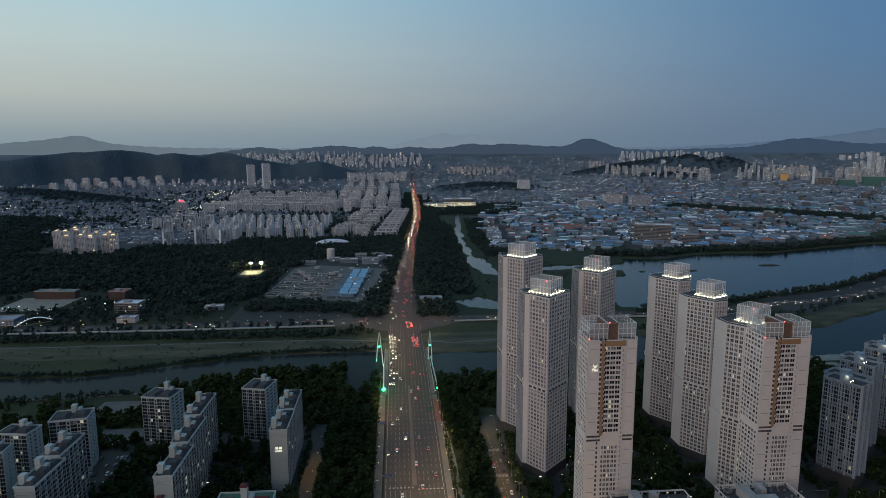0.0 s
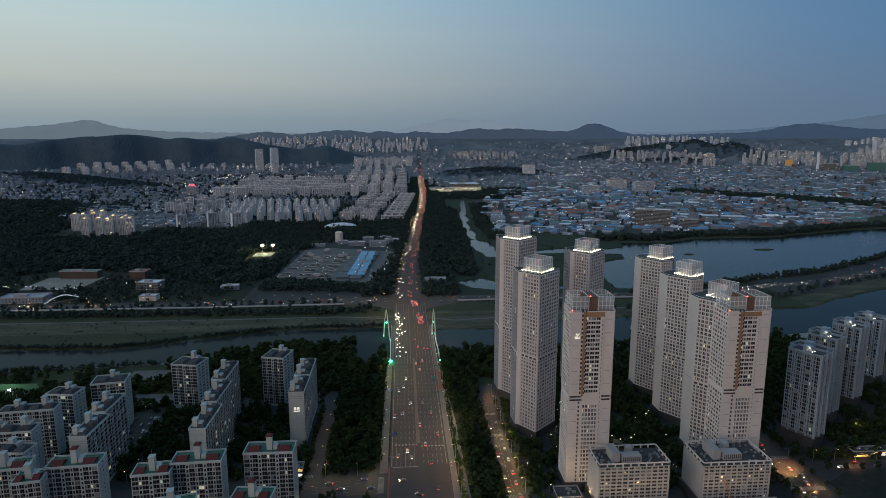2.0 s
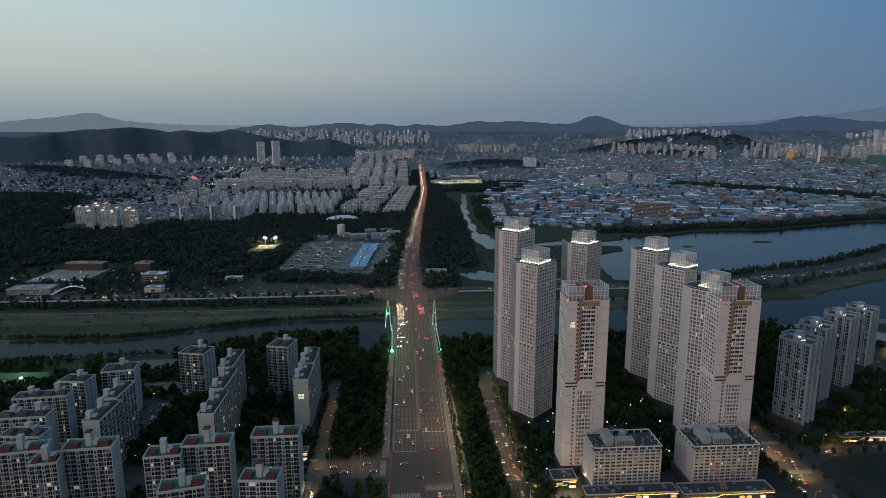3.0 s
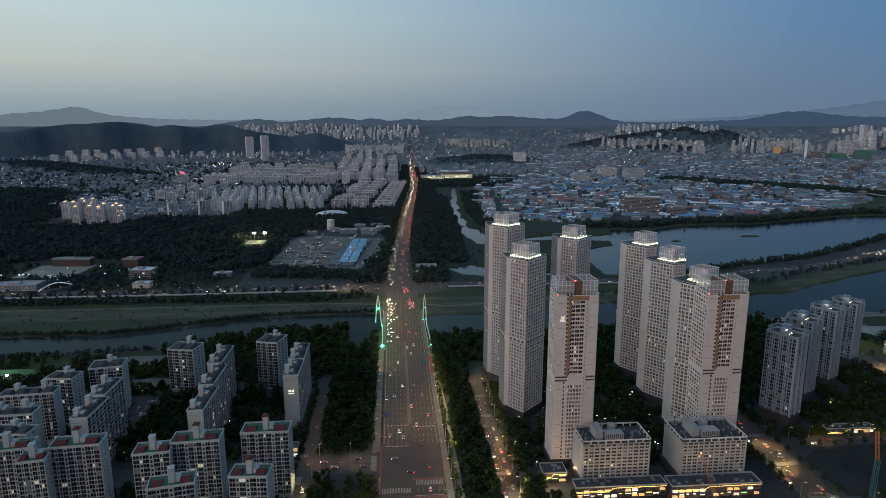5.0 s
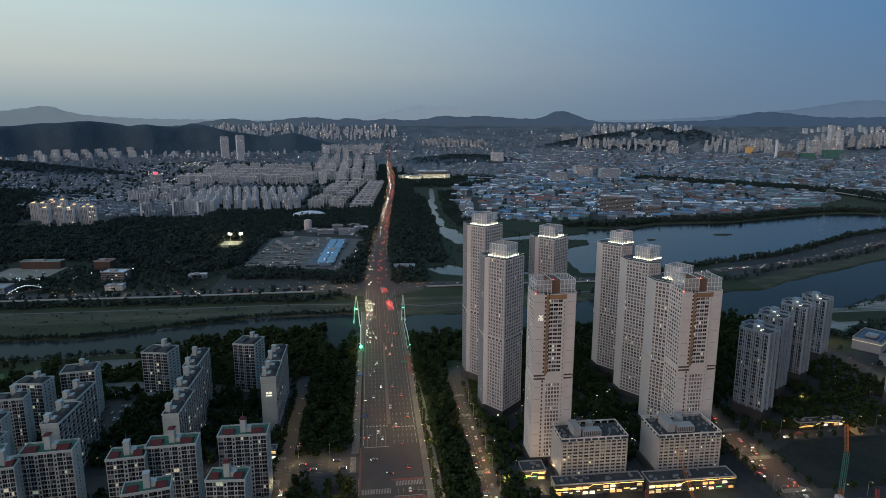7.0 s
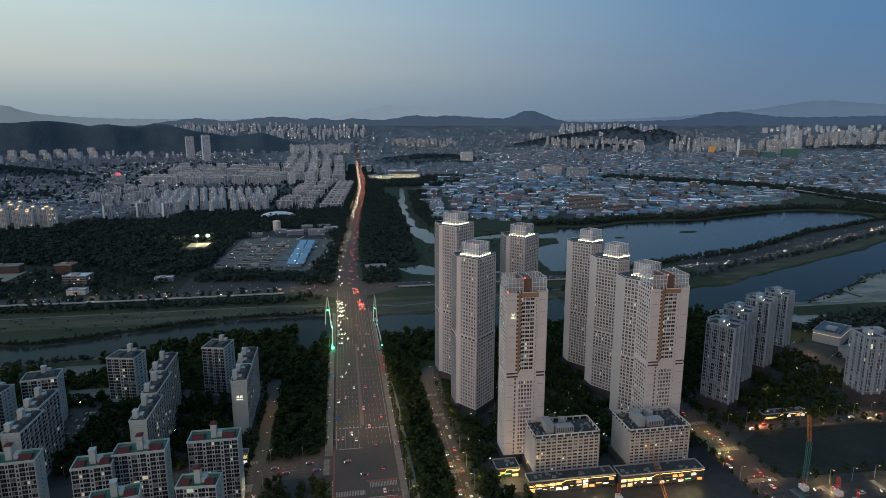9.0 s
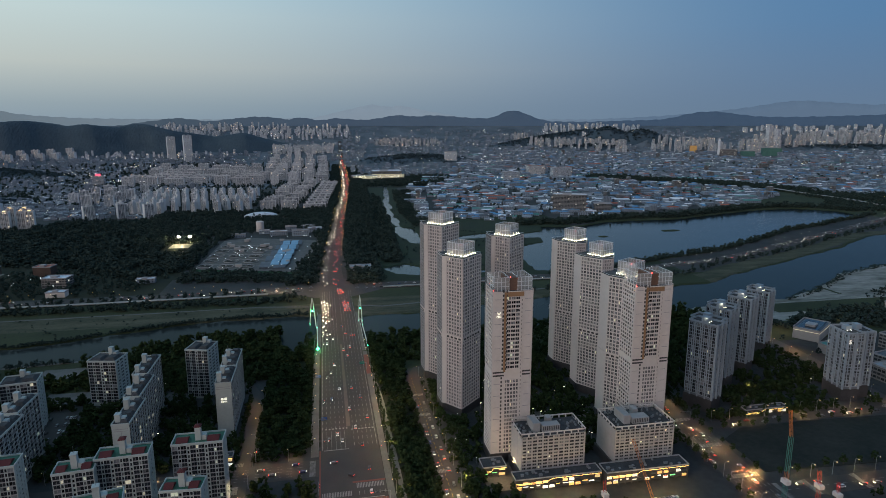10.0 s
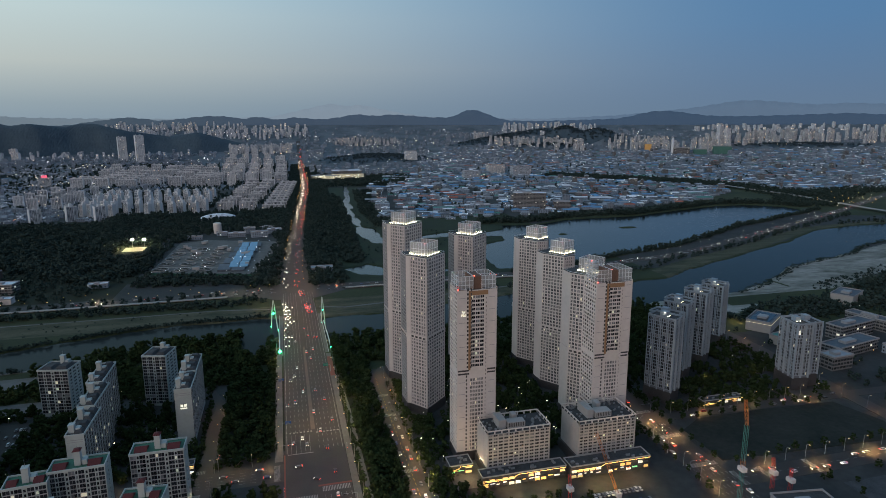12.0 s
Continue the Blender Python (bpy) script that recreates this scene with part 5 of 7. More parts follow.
houses = Shape()
for i in range(3000):                                          # low town in the west
    x, y = CITY.uniform(-2300, -420), CITY.uniform(1930, 3480)
    if y < 1930 + max(0, (-x - 1200) * 0.5) or math.hypot(x, y + 383) > 3860 or float(hills(np.array(x), np.array(y))) > 6 or (x > -850 and 2120 < y < 2900):
        continue
    h = CITY.choice((5, 6, 8, 9, 11, 14)) if CITY.random() < 0.95 else CITY.uniform(20, 34)
    block(houses, x, y, float(ground_z(x, y)), CITY.uniform(10, 24), CITY.uniform(9, 18), h, 12 + CITY.choice((0, 90)), 6, CITY.choice((1, 1, 2, 5, 5, 0)))
    if CITY.random() < 0.05 + 0.3 * (math.sin(x * 0.011) * math.sin(y * 0.009) > 0.35):
        CITY.choice((lights_cool, lights_warm, lights_warm, lights_orange)).ball(x, y - 12, float(ground_z(x, y)) + h * 0.6 + 2, CITY.uniform(0.5, 1.25))
for i in range(950):                                            # low houses between wood and estates
    x, y = CITY.uniform(-960, -430), CITY.uniform(1235, 2050)
    if y < 1270 + max(0, (-x - 640) * 0.35) or (x > -560 and y > 1330) or (-860 < x < -690 and y < 1330):
        continue
    h = CITY.choice((4, 5, 6, 8, 10))
    block(houses, x, y, float(ground_z(x, y)), CITY.uniform(10, 30), CITY.uniform(9, 18), h, 12 + CITY.choice((0, 90)), 6, CITY.choice((1, 1, 2, 5, 5)))
    if CITY.random() < 0.2:
        CITY.choice((lights_cool, lights_warm, lights_orange)).ball(x, y - 12, h * 0.6 + 2, CITY.uniform(0.35, 0.8))
for i in range(1300):                                           # low town north of the works and along the avenue's far end
    x, y = CITY.uniform(100, 2400), CITY.uniform(2450, 3950)
    if y < 2300 + x * 0.45 or float(hills(np.array(x), np.array(y))) > 5 or math.hypot(x, y + 383) > 4550 or abs(x - 95) < 30:
        continue
    h = CITY.choice((7, 9, 12, 14, 20))
    block(houses, x, y, float(ground_z(x, y)), CITY.uniform(14, 30), CITY.uniform(10, 20), h, CITY.choice((0, 90)) - 8, 6, CITY.choice((1, 1, 2, 5, 0)))
    if CITY.random() < 0.2:
        CITY.choice((lights_cool, lights_warm)).ball(x, y - 14, float(ground_z(x, y)) + h + 1, CITY.uniform(0.6, 1.3))
for i in range(1500):                                           # the town goes on up the far slopes
    an, r = radians(CITY.uniform(-13, 52)), CITY.uniform(3500, 4650)
    x, y = r * math.sin(an), -383 + r * math.cos(an)
    if float(hills(np.array(x), np.array(y))) > 5 or CITY.random() < 0.25 + 0.25 * math.sin(an * 37 + r * 0.006):
        continue
    h = CITY.choice((5, 6, 8, 10)) if CITY.random() < 0.93 else CITY.uniform(16, 30)
    z = float(ground_z(x, y))
    block(houses, x, y, z, CITY.uniform(12, 28), CITY.uniform(10, 20), h, CITY.choice((0, 90)) - 8, 6, CITY.choice((1, 1, 2, 5, 0)))
    if CITY.random() < 0.18:
        CITY.choice((lights_cool, lights_warm)).ball(x, y - 14, z + h + 1, CITY.uniform(0.5, 1.1))
tagged(houses.make("low_town", ROOFS + ["shedwall"]), "dense low town of small pale buildings", "houses", kind="stuff")

high = Shape()


def estate(n, x0, y0, x1, y1, deep, hmin, hmax, w=(8, 14), turn=0, lit=0.16, warm=False):
    """A far estate of high flats along the line (x0, y0) to (x1, y1)."""
    for i in range(int(n * 1.7)):
        f, g_ = CITY.random(), CITY.uniform(0, deep)
        x, y = x0 + (x1 - x0) * f, y0 + (y1 - y0) * f
        L = math.hypot(x, y + 383)
        x, y = x * (1 + g_ / L), y + (y + 383) * g_ / L
        if float(hills(np.array(x), np.array(y))) > 12 or math.hypot(x, y + 383) > 4700:
            continue
        z = float(ground_z(x, y))
        h = CITY.uniform(hmin, hmax) * 0.74
        block(high, x, y, z, CITY.uniform(*w), CITY.uniform(11, 16), h, turn + CITY.uniform(-12, 12), 1 if warm else 0, 2)
        if CITY.random() < lit:
            CITY.choice((lights_warm, lights_cool, lights_orange)).ball(x, y - 14, z + CITY.uniform(2, h * 0.5), CITY.uniform(0.6, 1.3))


estate(170, -1050, 3850, 170, 3960, 420, 38, 66)
estate(60, -300, 3420, 60, 3480, 160, 42, 60)
estate(26, -1350, 3130, -500, 3330, 160, 24, 44)
estate(45, 330, 3700, 760, 3640, 160, 30, 48, warm=True)
estate(85, 1240, 3560, 1780, 3060, 220, 48, 72, warm=True)
estate(60, 1500, 3750, 2100, 3500, 350, 40, 62)
estate(62, 1950, 3060, 2500, 2650, 240, 50, 82, warm=True)
estate(95, 2480, 2860, 3420, 2280, 240, 58, 86, w=(9, 14), warm=True)
estate(40, 2700, 3250, 3500, 2600, 200, 30, 50)
block(high, 2560, 2830, float(ground_z(2560, 2830)), 30, 26, 128, 10, 0, 2)
block(high, 2590, 2800, float(ground_z(2590, 2800)), 26, 26, 105, 10, 0, 2)
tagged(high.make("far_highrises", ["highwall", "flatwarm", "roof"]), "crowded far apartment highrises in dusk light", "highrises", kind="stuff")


def office(name, x, y, w, d, h, turn, wall, roof, label, category="building", mast=False):
    """A single larger building of the middle distance, with roof plant and a rim."""
    t = thing(name, x, y, float(ground_z(x, y)), label, category, turn=turn)
    s = Shape()
    s.box(-w / 2, -d / 2, -3, w / 2, d / 2, h, 0, 1)
    s.make("body", [wall, roof], t)
    s = Shape()
    s.ring(-w / 2, -d / 2, w / 2, d / 2, 0.4, h - 0.3, h + 1.2)
    s.make("parapet", ["grey"], t)
    s = Shape()
    s.box(-w * 0.22, -d * 0.2, h, w * 0.06, d * 0.18, h + 2.6)
    s.make("plant_room", ["grey"], t)
    return t


office("office_building", 656, 1205, 90, 38, 46, -22, "officewall", "roof_white", "large brown-grey office block on the lake shore")
office("office_building", 742, 1178, 46, 30, 22, -18, "officewall", "roof_grey", "grey office wing on the lake shore")
office("factory_building", 525, 1225, 42, 26, 15, -6, "shedwall", "roof_white", "white factory with strip windows by the lake")
office("apartment_building", 1075, 2320, 90, 40, 42, 0, "flatwall", "roof_white", "large white building in the works district")
office("office_building", 795, 2200, 72, 40, 34, 0, "flatwall", "roof_white", "white industrial hall with tall front")
office("office_building", 1000, 2460, 84, 40, 40, 0, "flatwarm", "roof_red", "pale pink office building in the works district")
office("hospital", 690, 2990, 66, 34, 46, 0, "highwall", "roof_grey", "tall pale block above the low town")
t = thing("sports_dome", -170, 1245, 0, "white curved tent roof of a sports hall", "sports hall", turn=10)
s = Shape()
for i in range(16):
    for j in range(8):
        def skin(a, b):
            u, v = -1 + a / 8, -1 + b / 4
            return u * 42, v * 20 * (1 - 0.25 * u * u), 3.0 + 10.0 * max(0.0, 1 - u * u) ** 0.6 * max(0.0, 1 - v * v) ** 0.5
        s.quad([skin(i, j), skin(i + 1, j), skin(i + 1, j + 1), skin(i, j + 1)])
s.make("tent_roof", ["roof_white"], t)
s = Shape()
s.prism([(-42, -15), (42, -15), (42, 15), (-42, 15)], 0, 3.4)
s.make("wall", ["grey"], t)
wing = office("mall_wing", 170, 2380, 110, 60, 14, 0, "officewall", "roof_grey", "lower mall wing with parking deck")
for i in range(4):
    s = Shape()
    s.box(-52, -31.2 - i * 0.5, 1.5 + i * 3.0, 50, -30.2 - i * 0.5, 2.8 + i * 3.0)
    s.make("lit_storey", ["lit"], wing, "glowing warm storey strip")
mall = office("shopping_mall", 275, 2450, 130, 100, 30, 0, "officewall", "roof_white", "large shopping mall with warm lit storeys")
for i in range(5):
    s = Shape()
    s.box(-70, -57 - i * 0.6, 3 + i * 3.2, 75, -56 - i * 0.6, 4.4 + i * 3.2)
    s.make("lit_storey", ["lit"], mall, "glowing warm storey strip")
for i in range(40):
    lights_warm.ball(120 + CITY.uniform(0, 200), 2270 + CITY.uniform(0, 80), CITY.uniform(5, 18), CITY.uniform(0.7, 1.3))
for cx, cy, n, sx_, sy_ in ((-912, 2925, 34, 90, 60), (-800, 2270, 46, 150, 40), (-1000, 2560, 20, 90, 60), (620, 2950, 16, 220, 40), (760, 2150, 14, 200, 80)):
    for i in range(n):                                          # bright shopping streets
        x, y = cx + CITY.gauss(0, sx_ * 0.6), cy + CITY.gauss(0, sy_ * 0.6)
        CITY.choice((lights_cool, lights_warm, lights_warm)).ball(x, y, float(ground_z(x, y)) + CITY.uniform(6, 18), CITY.uniform(0.5, 1.25))
sign_tower = office("office_tower", -850, 2165, 40, 28, 44, 10, "flatwall", "roof_grey", "pale office tower with a red rooftop sign")
s = Shape()
s.box(-9, -13, 45.5, 9, -11.5, 53)
s.make("rooftop_sign", [lamp_mat("red_rooftop_sign", (1.0, 0.10, 0.16), 1.6)], sign_tower, "glowing red rooftop sign")
for nm_, x, y, w, d, h, wall_, label_ in (("site_tower", 2140, 2930, 38, 30, 40, "orangewall", "orange-lit building under construction"), ("netted_hall", 2440, 2650, 96, 60, 40, "greenwall", "large hall wrapped in green site netting"),
                                          ("netted_hall", 2330, 2700, 70, 50, 26, "greenwall", "lower hall wrapped in green site netting"), ("grey_hall", 2250, 2760, 90, 50, 34, "officewall", "dark grey block beside the chimney")):
    office(nm_, x, y, w, d, h, -30, wall_, "roof_grey", label_)
t = thing("chimney", 2202, 2776, float(ground_z(2202, 2776)), "tall pale concrete chimney of the works", "chimney")
s = Shape()
s.tube([(0, 0, -4), (0, 0, 50), (0, 0, 92)], [8.5, 7.0, 6.0], sides=14)
s.make("shaft", ["farwhite"], t)
hall = office("gym_hall", 520, 180, 44, 26, 12, 35, "stucco", "roof_dark", "white hall with solar roof and light strip")
s = Shape()
for i in range(6):
    s.box(-20 + i * 6.8, -10, 12.1, -14.2 + i * 6.8, 10, 12.5)
s.make("solar_panels", ["darkpane"], hall, "dark blue solar panels", kind="stuff")
s = Shape()
s.box(-22.3, -13.4, 9.6, 22.3, -13.05, 10.0)
s.box(-22.5, -13, 9.6, -22.1, 13, 10.0)
s.make("light_strip", ["lit"], hall, "warm light strip under the roof edge")
office("school_building", 548, 92, 66, 20, 11, 12, "officewall", "roof_dark", "long low building with slate-blue roof")
office("school_building", -548, 674, 64, 14, 12, -4, "brick", "roof_teal", "long brick school building with green roof")
office("shop_building", -395, 575, 34, 22, 14, -6, "officewall", "roof_white", "pale shop building with lit windows by the highway")
office("shop_building", -440, 648, 26, 20, 16, -6, "brick", "roof_red", "brick building with red roof at the wood's edge")
office("gas_station", -374, 516, 24, 14, 7, 0, "white", "roof_white", "small lit filling station by the highway")
office("workshop", -548, 520, 60, 26, 8, 2, "shedwall", "roof_grey", "low workshop with strip lights")
office("workshop", -650, 552, 50, 20, 8, 10, "shedwall", "roof_blue", "low blue-roofed workshop beside the yard")
office("farm_shed", -275, 575, 26, 12, 6, 5, "shedwall", "roof_white", "white shed at the wood's edge")
office("warehouse", 700, 235, 44, 26, 14, 28, "stucco", "roof_dark", "white and brick hall in the east")
office("warehouse", 610, 70, 60, 34, 9, 12, "shedwall", "roof_grey", "grey warehouse in the east")
office("warehouse", 600, 20, 70, 30, 8, 8, "shedwall", "roof_dark", "dark-roofed warehouse in the east")
office("warehouse", 520, -20, 40, 30, 9, 8, "shedwall", "roof_white", "pale warehouse in the east")
office("shop_building", 498, 62, 26, 16, 13, 5, "officewall", "roof_grey", "small lit shop building on the eastern street")
office("shop_building", 500, 128, 22, 18, 9, 12, "stucco", "roof_teal", "low pale building with green roof in the east")
office("school_building", 592, 132, 58, 18, 15, 12, "officewall", "roof_dark", "pale school wing with dark roof")
office("school_building", 640, 150, 16, 46, 13, 12, "officewall", "roof_dark", "school wing with a dark flat roof")
office("warehouse", 690, 20, 60, 40, 10, 10, "shedwall", "roof_grey", "grey warehouse beside the eastern yards")
office("warehouse", 560, -70, 64, 30, 9, 4, "shedwall", "roof_white", "white-roofed warehouse beside the street")
office("garage", 45, 600, 34, 18, 6, 0, "shedwall", "roof_grey", "grey depot among trees by the avenue")
office("site_hall", 284, -121, 34, 24, 8, -8, "stucco", "roof", "grey flat-roofed hall at the building site")

# ---- treatment works ----


def treatment_works():
    t = thing("treatment_works", -130, 760, 0, "water treatment works with round tanks, blue covers and green fence", "treatment works")
    s = Shape()
    s.prism([(-92, -122), (72, -172), (112, 118), (-30, 170), (-82, 148)], -0.5, 0.3)
    s.make("yard", ["paving"], t)
    rnd = random.Random(3)
    for r in range(5):                                         # round settling tanks
        for c in range(3):
            x, y = -78 + c * 34 + r * 3, -92 + r * 42 - c * 8
            k = Shape()
            ring = [(x + 12 * math.cos(a * math.pi / 12), y + 12 * math.sin(a * math.pi / 12)) for a in range(24)]
            k.prism(ring, 0.2, 1.3, 0, 1)
            k.box(x - 12, y - 0.4, 1.3, x + 12, y + 0.4, 1.7, 0)
            k.ring(x - 0.9, y - 0.9, x + 0.9, y + 0.9, 0.3, 1.3, 2.6)
            k.tube([(x + 12.6 * math.cos(a * math.pi / 12), y + 12.6 * math.sin(a * math.pi / 12), 1.5) for a in range(25)], 0.5, sides=4)
            k.make("settling_tank", ["stucco", "earth"], t, "round concrete settling tank")
    for i in range(10):                                        # covered basins
        k = Shape()
        u, v = divmod(i, 5)
        x, y = 12 + u * 22 - v * 0 + v * 5, -128 + v * 50 - u * 6
        k.box(x, y, 0.2, x + 20, y + 44, 3.2)
        k.make("covered_basin", ["roof_dark"], t)
    for i in range(5):                                         # blue basin covers
        k = Shape()
        x, y = 29 + i * 2.2, -112 + i * 44
        for e in (0, 15.5):
            for f_ in (0, 21):
                k.prism([(x + e, y + f_), (x + e + 13.2, y + f_ - 1), (x + e + 14, y + f_ + 18), (x + e + 0.8, y + f_ + 19)], 3.2, 4.4)
        k.make("blue_cover", [BLUECOVER], t, "pale blue basin cover")
    for r in range(6):                                         # pale service paths
        k = Shape()
        k.prism([(-88 + r * 3, -112 + r * 42), (10 + r * 4, -142 + r * 42), (10 + r * 4, -140.6 + r * 42), (-88 + r * 3, -110.6 + r * 42)], 0.3, 0.6)
        k.make("service_path", ["concrete"], t)
    for i in range(14):
        k = Shape()
        x, y = rnd.uniform(-70, 70), rnd.uniform(-120, 130)
        k.box(x, y, 2, x + rnd.uniform(6, 12), y + 5, 6.5)
        k.make("control_hut", ["stucco"], t)
    f = Shape()
    f.slab((-92, -124), (70, -174), (-0.3, -0.95), 0.3, 0, 4.0)
    f.make("fence", ["green"], t, "long green screen fence")
    lamp = Shape()
    for i in range(64):
        lamp.ball(rnd.uniform(-88, 105), rnd.uniform(-150, 160), rnd.uniform(4, 7), rnd.uniform(0.25, 0.5))
    lamp.make("yard_lamps", ["coolbulb"], t, "small white yard lamps", kind="stuff")


BLUECOVER = surface("pale_blue_cover", (0.16, 0.34, 0.50), (0.22, 0.42, 0.58), 0.08, 0.6, 5)
treatment_works()
for i, (x, y, w, d, h) in enumerate(((-108, 962, 36, 16, 8), (-62, 950, 34, 20, 11), (-32, 990, 30, 18, 9), (-84, 1000, 24, 16, 12), (-140, 985, 22, 14, 7), (-190, 950, 30, 14, 6), (-48, 1030, 30, 12, 8))):
    office("plant_building", x, y, w, d, h, 6, "shedwall", "roof_grey" if i % 2 else "roof_white", "pale works building behind the basins")
t = thing("water_tower", -151, 1013, 0, "round pale water tower", "water tower")
s = Shape()
s.tube([(0, 0, 0), (0, 0, 22), (0, 0, 23.5)], [8.5, 8.5, 6.0], sides=20)
s.make("tank", ["white"], t)
for x in (-296, -275):                                         # floodlit pitch
    t = thing("floodlight_mast", x, 895, 0, "tall floodlight mast glowing warm white", "floodlight", "pitch floodlights")
    s = Shape()
    s.tube([(0, 0, 0), (0, 0, 14)], 0.3)
    s.make("pole", ["galv"], t)
    s = Shape()
    s.box(-2.8, -0.8, 12.4, 2.8, 0.2, 15.6)
    s.make("lamp_bank", [lamp_mat("floodlight_glow", (1.0, 0.93, 0.68), 45.0)], t, "bank of bright floodlights")
s = Shape()
s.box(-306, 846, -0.5, -258, 888, 0.12)
tagged(s.make("sports_pitch", ["bare"]), "small floodlit sandy pitch in the wood", "pitch", kind="structure")

# ---- trees ----


def tree_kit(clumps, seed, slim=1.0):
    """Corner and face arrays of a crown one metre wide and one high: many ragged leaf clumps."""
    r = np.random.RandomState(seed)
    vs, fs = [], []
    base = np.array([(0, 0, 1), (1, 0, 0), (0, 1, 0), (-1, 0, 0), (0, -1, 0), (0, 0, -1)], float)
    tri = np.array([(0, 1, 2), (0, 2, 3), (0, 3, 4), (0, 4, 1), (5, 2, 1), (5, 3, 2), (5, 4, 3), (5, 1, 4)])
    for i in range(clumps):
        a, z = r.uniform(0, 2 * np.pi), r.uniform(0.15, 0.92)
        rad = 0.36 * np.sqrt(max(0.05, 1 - ((z - 0.45) / 0.55) ** 2)) * r.uniform(0.3, 1.0)
        size = r.uniform(0.13, 0.24) * (12 / clumps) ** 0.33
        q = base * size * r.uniform(0.6, 1.35, (6, 1)) * np.array([1, 1, 0.8])
        an = r.uniform(0, np.pi)
        q = q @ np.array([[np.cos(an), -np.sin(an), 0.2], [np.sin(an), np.cos(an), -0.2], [0.1, 0.25, 1]])
        vs.append(q + np.array([np.cos(a) * rad * slim, np.sin(a) * rad * slim, z]))
        fs.append(tri + 6 * i)
    return np.concatenate(vs), np.concatenate(fs)


NEAR_KITS = [tree_kit(30, i) for i in range(6)]
FAR_KITS = [tree_kit(9, 20 + i) for i in range(6)]
PLANT = np.random.RandomState(12)


def wood(name, places, size, kits, label, hmul=1.0, leaf=None):
    """Many trees as one part: places is an array of x, y; size the crown's width range."""
    vs, fs, n = [], [], 0
    z = ground_z(places[:, 0], places[:, 1])
    for i, (x, y) in enumerate(places):
        v, f = kits[PLANT.randint(len(kits))]
        w = PLANT.uniform(*size)
        h = w * PLANT.uniform(0.85, 1.35) * hmul
        a = PLANT.uniform(0, 6.28)
        c, s_ = np.cos(a), np.sin(a)
        q = np.stack([(v[:, 0] * c - v[:, 1] * s_) * w + x, (v[:, 0] * s_ + v[:, 1] * c) * w + y, v[:, 2] * h + z[i] - 0.1 * h], 1)
        vs.append(q)
        fs.append(f + n)
        n += len(v)
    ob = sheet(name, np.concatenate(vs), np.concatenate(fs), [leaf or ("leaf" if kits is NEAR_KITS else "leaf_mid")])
    return tagged(ob, label, "trees", kind="stuff")


def fill(poly, per, keep=None):
    """Random places in an outline, one for every per square metres."""
    p = np.array(poly, float)
    (x0, y0), (x1, y1) = p.min(0), p.max(0)
    n = int((x1 - x0) * (y1 - y0) / per)
    q = np.stack([PLANT.uniform(x0, x1, n), PLANT.uniform(y0, y1, n)], 1)
    ok = in_poly(q[:, 0], q[:, 1], [tuple(a) for a in poly])
    ok &= shore(q[:, 0], q[:, 1]) > 3.5
    if keep is not None:
        ok &= keep(q[:, 0], q[:, 1])
    return q[ok]


def along(pts, step, wide):
    """Places strewn along a line, wide to either side."""
    out = []
    for (x0, y0), (x1, y1) in zip(pts, pts[1:]):
        L = math.hypot(x1 - x0, y1 - y0)
        n = max(1, int(L / step))
        f = (np.arange(n) + PLANT.uniform(0, 1, n)) / n
        o = PLANT.uniform(-wide, wide, n)
        out.append(np.stack([x0 + (x1 - x0) * f - (y1 - y0) / L * o, y0 + (y1 - y0) * f + (x1 - x0) / L * o], 1))
    q = np.concatenate(out)
    return q[shore(q[:, 0], q[:, 1]) > 2.0]


def clear_of(boxes):
    def keep(x, y):
        ok = np.ones(len(x), bool)
        for x0, y0, x1, y1 in boxes:
            ok &= ~((x > x0) & (x < x1) & (y > y0) & (y < y1))
        return ok
    return keep


NEARBY = clear_of([(75, 129, 111, 169), (78, 60, 114, 100), (140, 140, 177, 180), (94, -12, 130, 16), (198, -8, 236, 60), (199, 72, 240, 120), (199, 128, 240, 176),
                   (108, -90, 255, -8), (88, -42, 112, -8), (280, 28, 318, 70), (320, 68, 358, 106), (360, 96, 398, 134), (414, 140, 450, 176), (408, 22, 444, 60),
                   (270, 4, 470, 18)])
wood("wood", fill([(-61, 24), (-26, 22), (-26, 232), (-48, 240), (-66, 235), (-64, 150), (-63, 60)], 26), (6, 11), NEAR_KITS, "dense dark wood between flats and avenue")
wood("wood", fill([(37, -95), (56, -95), (57, 40), (55, 130), (60, 165), (60, 268), (30, 272), (31, 205), (36, 120)], 24), (5.5, 10), NEAR_KITS, "dense dark strip of trees beside the avenue")
wood("riverside_wood", fill([(-330, 180), (-60, 168), (-60, 236), (-62, 305), (-140, 298), (-250, 250), (-230, 200)], 34,
                            clear_of([(-278, 200, -230, 234)])), (6, 11), NEAR_KITS, "dark riverside trees along the south bank")
wood("riverside_wood", fill([(-52, 236), (-27, 236), (-27, 296), (-36, 280), (-42, 250)], 30), (5, 9), NEAR_KITS, "dark riverside trees beside the bridge")
wood("riverside_wood", fill([(60, 185), (260, 185), (440, 200), (440, 296), (266, 286), (100, 268), (60, 275)], 45), (6, 11), NEAR_KITS, "dark riverside trees behind the towers")
wood("garden_trees", fill([(74, -100), (106, -100), (106, -45), (244, -45), (262, 180), (100, 185), (76, 130)], 22, NEARBY), (4.5, 9), NEAR_KITS, "dark garden trees between the towers")
wood("garden_trees", fill([(276, 18), (448, 18), (452, 240), (290, 180), (278, 80)], 30, NEARBY), (4.5, 9), NEAR_KITS, "dark garden trees round the eastern towers")


